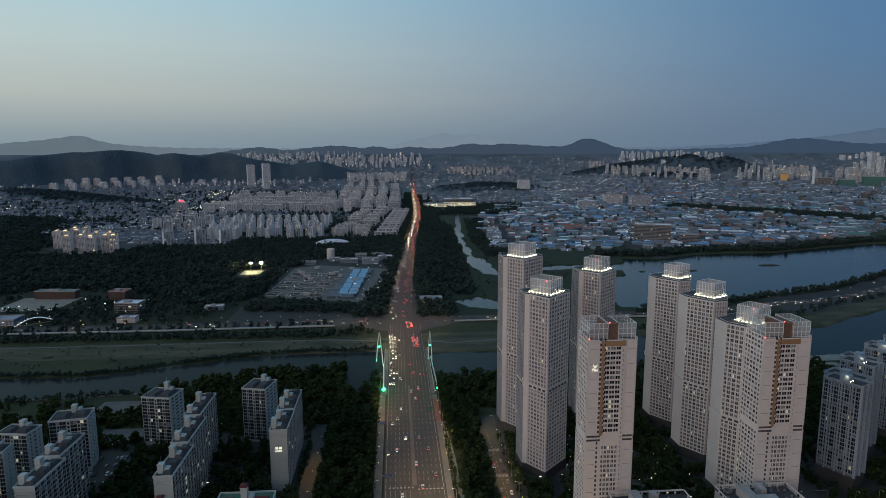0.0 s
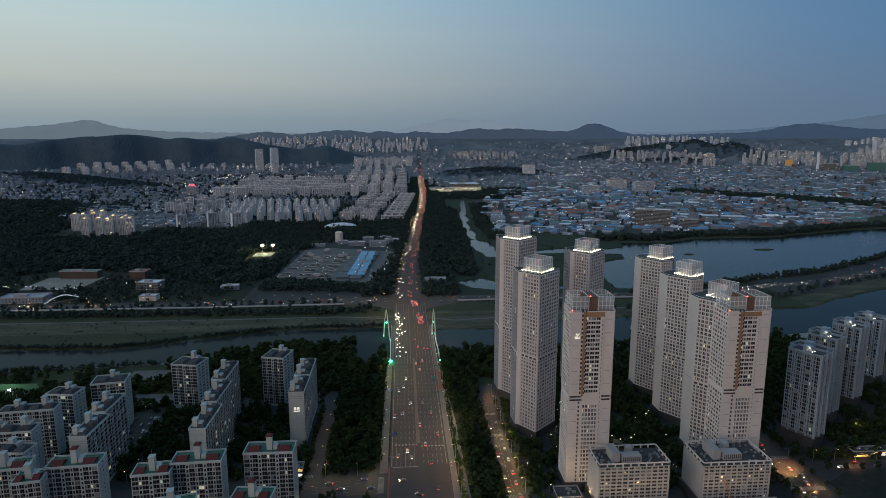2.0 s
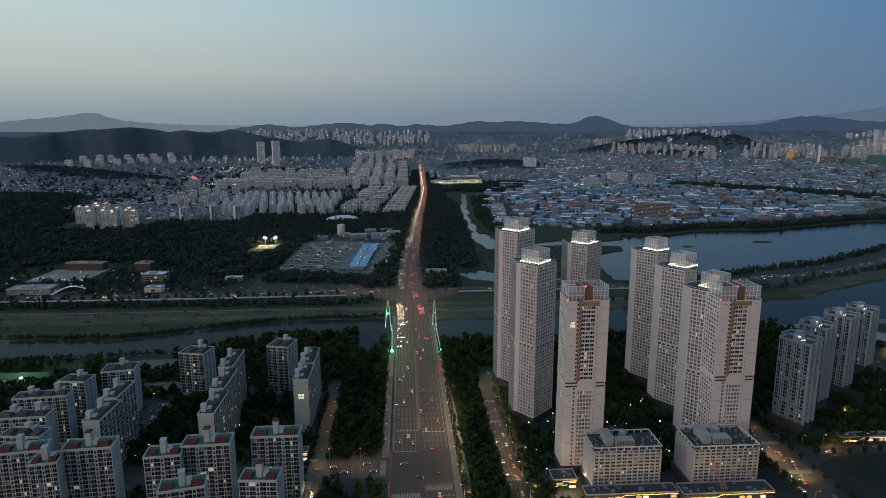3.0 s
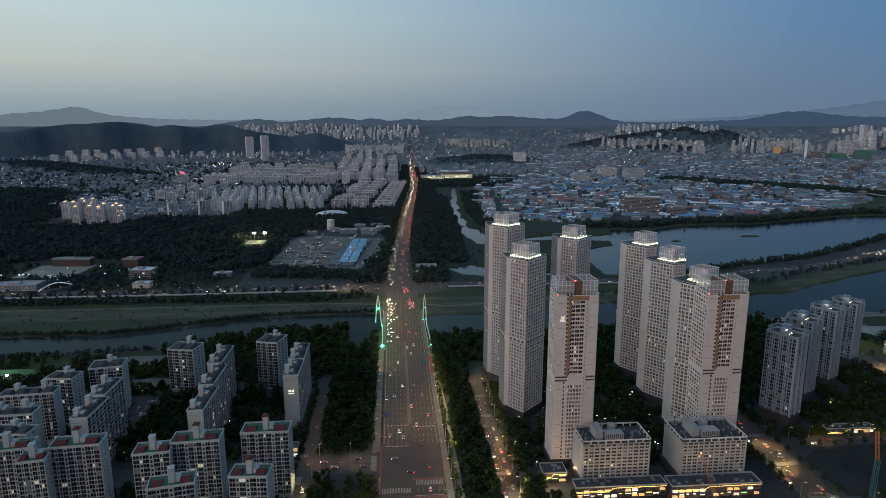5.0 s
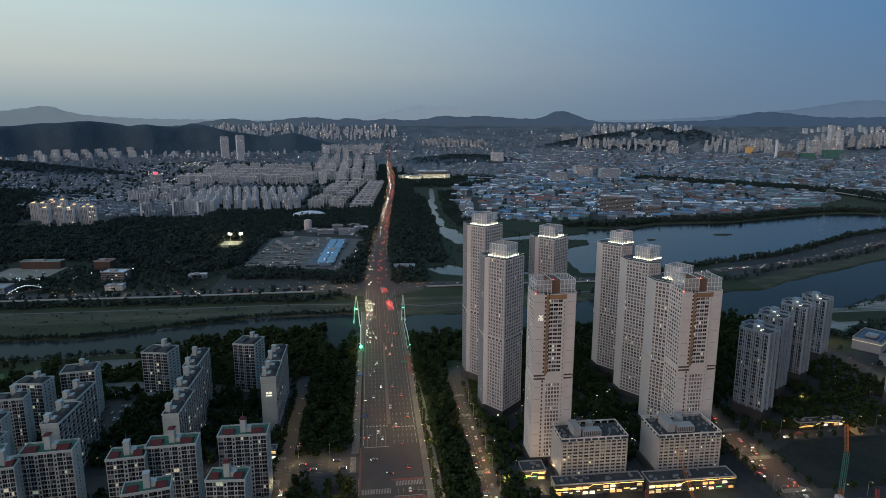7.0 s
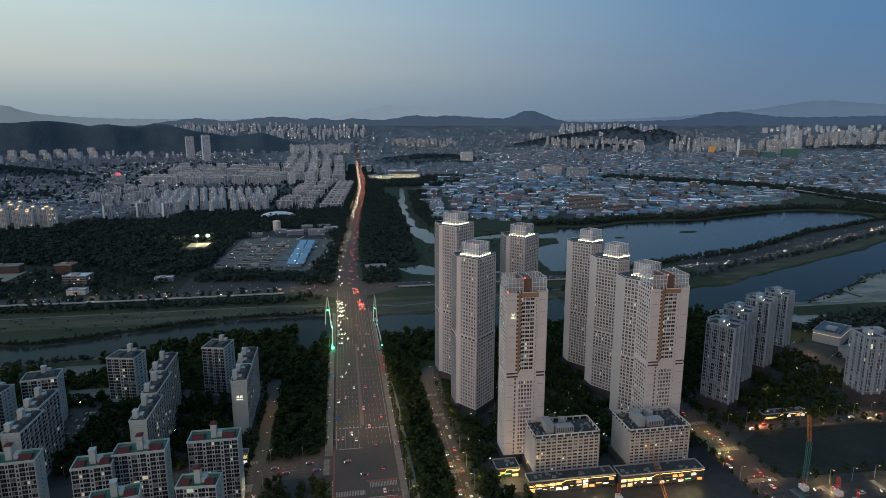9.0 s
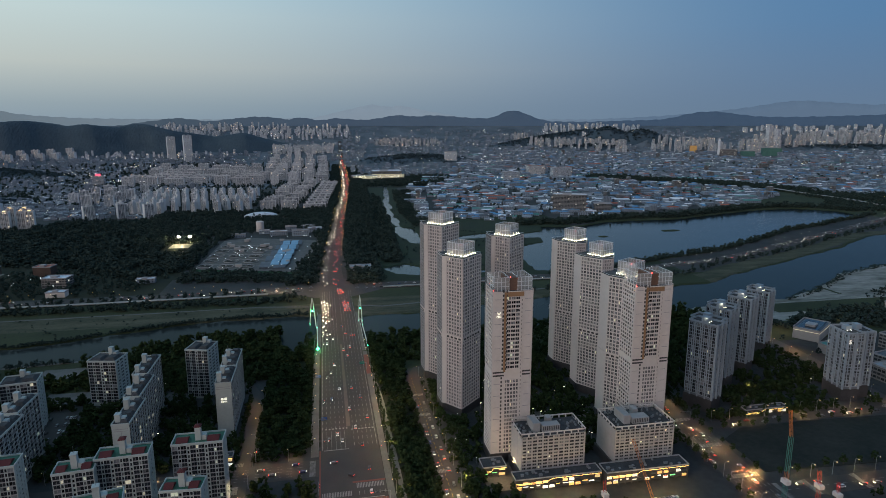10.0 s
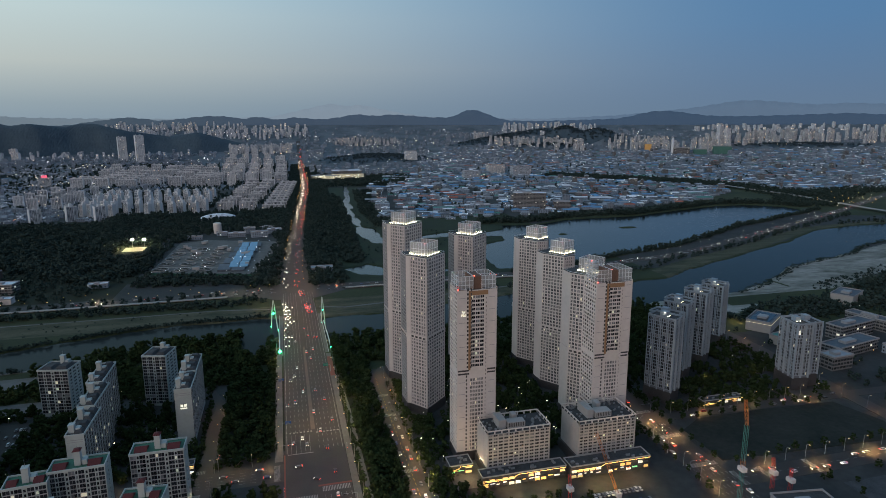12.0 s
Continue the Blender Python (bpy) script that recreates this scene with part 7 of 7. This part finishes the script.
glare_w, glare_r, shells = Shape(), Shape(), Shape()
hw = [(300, 500), (395, 492), (560, 534), (690, 562), (880, 655), (1140, 785), (1510, 975), (1930, 1215)]
hx = [p[0] for p in hw]
for i in range(330):
    x = DRIVE.uniform(300, 1900)
    y = float(np.interp(x, hx, [p[1] for p in hw])) + DRIVE.uniform(-11, 11)
    shells.box(x - 2.2, y - 0.9, 0.3, x + 2.2, y + 0.9, 1.6)
    (glare_r if DRIVE.random() < 0.28 else glare_w).ball(x - 2.4, y - 1.0, 1.0, DRIVE.uniform(0.15, 0.32))
ay, ax = [p[1] for p in AVENUE], [p[0] for p in AVENUE]
for i in range(230):
    y = 900 + (DRIVE.random() ** 1.3) * 2700
    c = float(np.interp(y, ay, ax))
    z = float(ground_z(c, y))
    side = DRIVE.random() < 0.52
    x = c + (DRIVE.uniform(-10, -2) if side else DRIVE.uniform(2, 10))
    shells.box(x - 0.9, y - 2.2, z + 0.3, x + 0.9, y + 2.2, z + 1.7)
    (glare_w if side else glare_r).ball(x, y - 2.4, z + 1.1, 0.24 + y * 0.00019)
sh = tagged(shells.make("distant_cars", ["car_grey"]), "far stream of cars on highway and avenue", "cars", kind="stuff")
glare_w.make("headlights", ["head"], sh, "far warm headlights", "stuff")
glare_r.make("taillights", ["tail"], sh, "far red tail lights", "stuff")

# ---- street lamps and lights ----


def street_lamp_parts(h, arm, bulb):
    pole, head = Shape(), Shape()
    pole.tube([(0, 0, 0), (0, 0, h * 0.9), (arm * 0.3, 0, h), (arm, 0, h + 0.2)], [0.14, 0.1, 0.08, 0.07], sides=6)
    head.box(arm - 0.25, -0.14, h, arm + 0.4, 0.14, h + 0.16)
    return pole.mesh("pole", ["galv"]), head.mesh("lamp_head", [bulb])


LAMPS = {k: street_lamp_parts(h, a, b) for k, (h, a, b) in {"avenue": (10.5, 2.4, "lampbulb"), "white": (10, 1.8, "coolbulb"), "garden": (4.5, 0.3, "bulb")}.items()}


def street_lamp(kind, x, y, turn, label):
    t = thing("street_lamp", x, y, float(ground_z(x, y)), label, "street lamp", "street lamps", turn)
    for nm, me in zip(("pole", "lamp_head"), LAMPS[kind]):
        new(nm, me).parent = t


for i in range(14):
    street_lamp("avenue", 29.4, -80 + i * 24, 180, "tall street lamp with sodium head beside the avenue")
for i in range(10):
    street_lamp("avenue", -24.6, 30 + i * 24, 0, "tall street lamp with sodium head beside the avenue")
for i in range(10):
    street_lamp("avenue", 71.5, -85 + i * 26, 180, "street lamp lighting the side street")
    street_lamp("avenue", 246, -90 + i * 18, 0, "sodium street lamp along the eastern street")
    street_lamp("avenue", 285 + i * 17, -66, -90, "sodium street lamp south of the empty lot")
    street_lamp("avenue", 285 + i * 16, 17, -90, "sodium street lamp north of the empty lot")
    street_lamp("avenue", 448, -40 + i * 24, 0, "sodium street lamp on the far eastern street")
for i in range(8):
    street_lamp("avenue", -64, -60 + i * 26, 180, "street lamp on the narrow street")
    street_lamp("avenue", -40 - i * 22, 20.5, -90, "street lamp on the cross street")
GARDEN = random.Random(8)
for i in range(96):
    x, y = (GARDEN.uniform(76, 200), GARDEN.uniform(-20, 135)) if i < 20 or i >= 42 else (GARDEN.uniform(270, 440), GARDEN.uniform(22, 180)) if i < 34 else (GARDEN.uniform(-260, -100), GARDEN.uniform(20, 170))
    street_lamp("garden", x, y, 0, "small warm garden lamp among trees")
for i in range(46):                                            # along the riverside highway and bridgehead
    lights_orange.ball(-620 + i * 13, 474 + (i % 2) * 20, 9, 0.3)
for i in range(60):
    y = 500 + i * 42
    c = float(np.interp(y, ay, ax))
    z = float(ground_z(c, y))
    lights_orange.ball(c - 15, y, z + 10, 0.26 + y * 0.00012)
    lights_orange.ball(c + 15, y + 14, z + 10, 0.26 + y * 0.00012)
for i in range(30):
    GARDEN.choice((lights_cool, lights_cool, lights_warm)).ball(GARDEN.uniform(-660, -500), GARDEN.uniform(500, 590), GARDEN.uniform(3, 8), GARDEN.uniform(0.35, 0.7))
for i in range(26):
    lights_cool.ball(GARDEN.uniform(-640, -370), GARDEN.uniform(505, 640), GARDEN.uniform(3, 9), GARDEN.uniform(0.3, 0.6))
for i in range(40):
    x = 560 + i * 34
    y = float(np.interp(x, hx, [p[1] for p in hw]))
    lights_warm.ball(x, y + 15, 9, 0.28)
for i in range(45):
    GARDEN.choice((lights_warm, lights_orange, lights_orange)).ball(GARDEN.uniform(1520, 1900), GARDEN.uniform(980, 1300), 8, GARDEN.uniform(0.4, 0.95))
for i in range(44):
    GARDEN.choice((lights_warm, lights_orange, lights_orange)).ball(GARDEN.uniform(470, 720), GARDEN.uniform(-60, 260), GARDEN.uniform(2.5, 5), 0.26)
for i in range(26):                                            # street with red and green signals in the west
    f = i / 25
    (lights_red if i % 3 == 0 else lights_orange).ball(-640 + f * -110, 1290 + f * 560, 7, 0.6)
for s_, m, label in ((lights_warm, "bulb", "warm far city lamps"), (lights_cool, "coolbulb", "cool white far city lamps"),
                     (lights_orange, "orangebulb", "orange far street lamps"), (lights_red, "redbulb", "red far signal lamps")):
    tagged(s_.make("city_lights", [m]), label, "lights", kind="stuff")

# ---- shops, cranes, small things ----
STRIP = lamp_mat("gold_light_strip", (1.0, 0.60, 0.18), 3.0)
SHOP = lamp_mat("shop_window_glow", (1.0, 0.70, 0.34), 0.5)


SHOPS = [SHOP, "pane", lamp_mat("white_shop_glow", (1.0, 0.92, 0.75), 0.85), "pane", lamp_mat("amber_shop_glow", (1.0, 0.55, 0.2), 0.6)]


SIGNS = [lamp_mat("shop_sign_" + n_, c_, p_) for n_, c_, p_ in (("white", (1.0, 0.97, 0.85), 0.9), ("amber", (1.0, 0.62, 0.2), 0.8), ("red", (1.0, 0.12, 0.08), 0.8), ("green", (0.25, 1.0, 0.4), 0.6), ("pale", (0.8, 0.9, 1.0), 0.8))]


def arcade(x0, x1, y0, y1, h, label):
    """A low shop podium: dark roof with plant, recessed shop fronts behind columns, signs and a stepped golden light strip."""
    t = thing("shop_arcade", x0, y0, 0, label, "shops", "shop arcades")
    rnd = random.Random(int(abs(x0)) + 3)
    w, d = x1 - x0, y1 - y0
    s = Shape()
    s.box(0, 1.6, 0, w, d, h - 1.4, 0, 1)
    s.box(-0.3, -0.4, h - 1.4, w + 0.3, d, h - 0.2, 0, 1)
    s.box(0, 0, 3.3, w, 1.6, 3.8, 0, 1)
    s.make("body", ["charcoal", "roof"], t)
    s = Shape()
    s.ring(0, 0, w, d, 0.3, h - 0.2, h + 0.6)
    s.make("parapet", ["grey"], t)
    n = max(3, int(w / 4.2))
    for i in range(n + 1):
        c = Shape()
        c.box(i * w / n - 0.22, 0.1, 0, i * w / n + 0.22, 0.55, h - 1.4)
        c.make("column", ["charcoal"], t)
    for i in range(n):
        for z in (0.4, 4.0):
            if z + 2 > h - 1.2 or rnd.random() < 0.22:
                continue
            f = Shape()
            f.box(0.5 + i * w / n, 0.6, z + 0.5, (i + 1) * w / n - 0.5, 1.58, min(z + 1.8, h - 1.6))
            f.make("shop_front", [SHOPS[rnd.randrange(5)]], t)
        if rnd.random() < 0.8:
            g = Shape()
            z, l = rnd.choice((2.7, 3.4)), rnd.uniform(1.2, w / n * 0.85)
            g.box(0.4 + i * w / n, -0.25, z, 0.4 + i * w / n + l, -0.05, z + rnd.uniform(0.4, 0.8))
            g.make("shop_sign", [SIGNS[rnd.choices(range(5), (5, 3, 1, 1, 2))[0]]], t, "small glowing shop sign")
    s = Shape()
    s.tube([(0, -0.5, h - 2.6), (w * 0.36, -0.5, h - 2.6), (w * 0.42, -0.5, h - 0.9), (w, -0.5, h - 0.9)], 0.13, sides=4)
    s.tube([(0, -0.5, h - 3.4), (w * 0.33, -0.5, h - 3.4)], 0.09, sides=4)
    s.make("light_strip", [STRIP], t, "stepped golden light strip")
    s = Shape()
    for i in range(int(w * d / 40)):
        x, y = rnd.uniform(1, w - 3), rnd.uniform(1.5, d - 2.5)
        s.box(x, y, h - 0.2, x + rnd.uniform(0.8, 2.4), y + rnd.uniform(0.8, 1.6), h + rnd.uniform(0.4, 1.3))
    s.make("roof_plant", ["galv"], t, kind="stuff")


arcade(104, 162, -46, -36.5, 8.8, "low shop arcade with stepped golden light strips")
arcade(164, 222, -50, -38.5, 9.4, "shop arcade with glowing fronts below the white block")
arcade(88, 103.5, -26, -14, 7.5, "small lit shop wing at the slab tower's foot")
arcade(-90, -77, 20, 27, 8.0, "small corner shop building with lit signs")
arcade(318, 356, 20, 27, 5.0, "low gate building with lit fronts")


def crane(x, y, h, boom, lean, mat, label, boom_mat=None, bands=()):
    """A construction crane: lattice mast and leaning lattice boom."""
    t = thing("crane", x, y, 0, label, "crane")

    def lattice(name, a, b, w, mat=mat):
        a, b = Vector(a), Vector(b)
        s = Shape()
        d = (b - a).normalized()
        u = d.cross(Vector((0.3, 1, 0.2))).normalized() * w
        v = d.cross(u).normalized() * w
        corners = (u + v, u - v, -u - v, -u + v)
        for c in corners:
            s.tube([a + c, b + c], 0.13, sides=4)
        n = int((b - a).length / 2.4)
        for i in range(n):
            p, q = a + (b - a) * i / n, a + (b - a) * (i + 1) / n
            for j in range(4):
                s.tube([p + corners[j], q + corners[(j + 1) % 4]], 0.07, sides=3)
        s.make(name, [mat], t)
    for z0, z1, m_ in bands:
        lattice("mast_section", (0, 0, z0), (0, 0, z1), 1.0, m_)
    if h > 0 and not bands:
        lattice("mast", (0, 0, 0), (0, 0, h), 0.9)
    lattice("boom", (0, 0, h), (lean * boom, boom * 0.25, h + boom), 0.7, boom_mat or mat)
    h = 21 if bands else h
    s = Shape()
    s.box(-1.6, -2.4, h - 1.4, 1.6, 2.4, h + 1.2)
    s.make("cab", ["white"], t)


CR = surface("orange_crane_paint", (0.32, 0.10, 0.03), (0.42, 0.16, 0.05), 0.5, 0.6, 5)
CG = surface("teal_crane_paint", (0.04, 0.16, 0.14), (0.07, 0.22, 0.19), 0.5, 0.6, 5)
CX = surface("red_crane_paint", (0.35, 0.03, 0.03), (0.45, 0.06, 0.05), 0.5, 0.6, 5)
crane(184, -74, 2, 38, -0.30, CR, "orange lattice crane leaning in front of the white block")
crane(256, -96, 50, 15, 0.06, CG, "teal and orange lattice crane at the building site", CR, ((0, 19, CG), (19, 27, CR), (27, 50, CG)))
crane(284, -92, 12, 9, 0.1, CX, "small red crane at the building site")
crane(152, -72, 10, 8, 0.02, CX, "small red site crane before the arcade")
crane(292, -98, 9, 7, 0.2, CX, "small red crane at the building site")
t = thing("footbridge", -486, 500, 0, "white arched footbridge over the highway with lamps", "footbridge")
s = Shape()
s.tube([(-16 + 32 * i / 12, -16 + 32 * i / 12, 5 + 8 * math.sin(math.pi * i / 12)) for i in range(13)], 0.7, sides=8)
s.make("arch", ["steel"], t)
s = Shape()
s.tube([(-18, -18, 4), (18, 18, 4)], 1.0, sides=6)
s.make("walkway", ["paving"], t)
s = Shape()
for i in range(13):
    s.ball(-16 + 32 * i / 12, -17 + 32 * i / 12, 5.6 + 8 * math.sin(math.pi * i / 12), 0.3)
s.make("lamps", ["coolbulb"], t, kind="stuff")
t = thing("fence", -372, 190, 0, "tall green netting fence by the sports pitch", "fence")
s = Shape()
s.box(-26, 0, 0, 26, 0.15, 6)
s.make("netting", ["green"], t)
for x in (-22, 18):
    m = thing("floodlight_mast", -372 + x, 162, 0, "short floodlight mast at the pitch", "floodlight", "pitch floodlights")
    s = Shape()
    s.tube([(0, 0, 0), (0, 0, 12)], 0.2)
    s.make("pole", ["galv"], m)
    s = Shape()
    s.box(-1.2, -0.4, 11, 1.2, 0.2, 12.4)
    s.make("lamp_bank", ["coolbulb"], m)


def glow_lamp(x, y, z, watts, colour=(1.0, 0.62, 0.28), r=0.6):
    o = new("lamp_light", bpy.data.lights.new("lamp_light", "POINT"))
    o.data.energy, o.data.color, o.data.shadow_soft_size = watts, colour, r
    o.location = (x, y, z)


def street_spot(x, y, z, watts, colour=(1.0, 0.60, 0.26), wide=140):
    """The downward light of a street lamp's shielded head."""
    o = new("lamp_light", bpy.data.lights.new("lamp_light", "SPOT"))
    o.data.energy, o.data.color, o.data.shadow_soft_size = watts, colour, 0.4
    o.data.spot_size, o.data.spot_blend = radians(wide), 0.8
    o.location = (x, y, z)


for i in range(10):
    street_spot(32, -62 + i * 28, 8, 13000)
for i in range(6):
    street_spot(-20, 40 + i * 36, 10, 3500, (1.0, 0.62, 0.32))
# added spots high over the lanes, without posts, for spread lamplight
for i in range(6):
    street_spot(14 if i % 2 else -8, -50 + i * 118, 32, 56000, (1.0, 0.62, 0.34), 150)
for i in range(7):
    street_spot(-620 + i * 92, 484, 14, 34000, (1.0, 0.64, 0.34))
for x, y in ((69, -75), (69, -40), (69, -5), (70, 30), (70, 65), (69, 100), (69, 140)):
    street_spot(x, y, 9, 22000)
for x, y in ((252, -85), (264, -55), (262, -20), (262, 8), (262, 50), (268, 100), (300, -72), (340, -72), (390, -72), (430, -66), (310, 12), (360, 12), (410, 12),
             (456, 60), (458, 100), (462, 140), (464, 185), (464, 225), (454, 20), (452, -30), (500, 200), (600, 215), (660, 245), (780, 300)):
    street_spot(x, y, 9, 21000, (1.0, 0.56, 0.23), 130)
for x, y in ((120, -54), (145, -54), (180, -60), (205, -60), (95, -32)):
    glow_lamp(x, y - 3, 5.5, 5500, (1.0, 0.64, 0.30))
for x, y in ((-34, 14), (-62, 16), (-70, 45), (-70, 75), (-70, 105), (-92, 12), (-70, -25)):
    street_spot(x, y, 9, 13000 if y < 20 else 4500)
glow_lamp(-290, 872, 16, 110000, (1.0, 0.82, 0.40))
glow_lamp(-372, 175, 11, 9000, (0.9, 1.0, 0.62))
glow_lamp(-24, 238, 5, 1500, (0.05, 1.0, 0.3))
glow_lamp(-30, 326, 15, 1200, (0.05, 1.0, 0.3))
# bare lights added over the jam: warm lamplight, then red taillight glow
for y in (330, 375, 420, 465):
    glow_lamp(-16, y, 6, 5200, (1.0, 0.68, 0.36))
for x, y in ((14, 395), (12, 466)):
    glow_lamp(x, y, 3, 2200, (1.0, 0.1, 0.05))
for x in (-90, 60, 130):
    street_spot(x, 488, 13, 26000, (1.0, 0.64, 0.36))
for x, y, z in ((92.5, 148.5, 150), (95.5, 79.5, 136), (157.5, 159.5, 136), (222.7, 150.6, 131), (222.2, 94.2, 128), (218.8, 34.4, 125)):
    glow_lamp(x, y, z, 2600, (1.0, 0.9, 0.68), 2.0)
for x, y, z in ((291, 42, 77), (331, 80, 76), (371, 106, 76), (425, 150, 68), (424, 34, 63)):
    glow_lamp(x, y, z, 160, (1.0, 0.86, 0.6), 0.5)
for x, y in ((-120, 10), (-160, 4), (-70, -20), (110, -20), (75, -30), (180, -75), (140, -70), (150, 45), (350, 60), (400, 60), (360, 140)):
    glow_lamp(x, y, 7, 1800, (1.0, 0.66, 0.32))


def traffic_signal(x, y, turn):
    """A signal mast: pole, long arm and two signal boxes with a lit red lens."""
    t = thing("traffic_signal", x, y, 0.2, "grey traffic signal mast with red light", "traffic signal", "traffic signals", turn)
    s = Shape()
    s.tube([(0, 0, 0), (0, 0, 6.4), (0.6, 0, 6.8), (9, 0, 7.0)], [0.16, 0.12, 0.1, 0.07], sides=6)
    s.make("mast", ["galv"], t)
    for u in (4.5, 8.0):
        b = Shape()
        b.box(u - 0.6, -0.2, 6.2, u + 0.6, 0.1, 6.8)
        g = b.make("signal_box", ["bronze"], t)
        r = Shape()
        r.box(u - 0.5, -0.28, 6.3, u - 0.15, -0.22, 6.7)
        r.make("red_lens", ["redbulb"], g)


for x, y, a in ((-19.5, 32, 0), (25, -38, 180), (-19, -30, 90), (25, 26, -90), (247, -60, 0), (271, 24, 180), (-62, 22, 90)):
    traffic_signal(x, y, a)


def road_sign(x, y, turn, mat, label):
    t = thing("road_sign", x, y, 0.2, label, "road sign", "", turn)
    s = Shape()
    s.tube([(0, 0, 0), (0, 0, 6.5), (1, 0, 7.0), (6.5, 0, 7.0)], [0.2, 0.16, 0.13, 0.1], sides=6)
    s.make("post", ["galv"], t)
    s = Shape()
    s.box(2.2, -0.12, 5.8, 6.6, 0.0, 8.2)
    p = s.make("panel", [mat], t)
    for i in range(3):
        b = Shape()
        b.box(2.7, -0.16, 6.2 + i * 0.6, 5.9 - i * 0.6, -0.13, 6.45 + i * 0.6)
        b.make("sign_bar", ["paint"], p)


BLUESIGN = surface("blue_sign_panel", (0.02, 0.08, 0.25), (0.03, 0.10, 0.30), 1.0, 0.4, 5)
GREENSIGN = surface("green_sign_panel", (0.02, 0.20, 0.13), (0.03, 0.25, 0.17), 1.0, 0.4, 5)
road_sign(-19.6, 66, 0, BLUESIGN, "blue overhead road sign on a bent post")
road_sign(25.2, 176, 180, GREENSIGN, "green overhead road sign on a bent post")
road_sign(-24.6, 150, 0, BLUESIGN, "blue overhead road sign beside the wood")
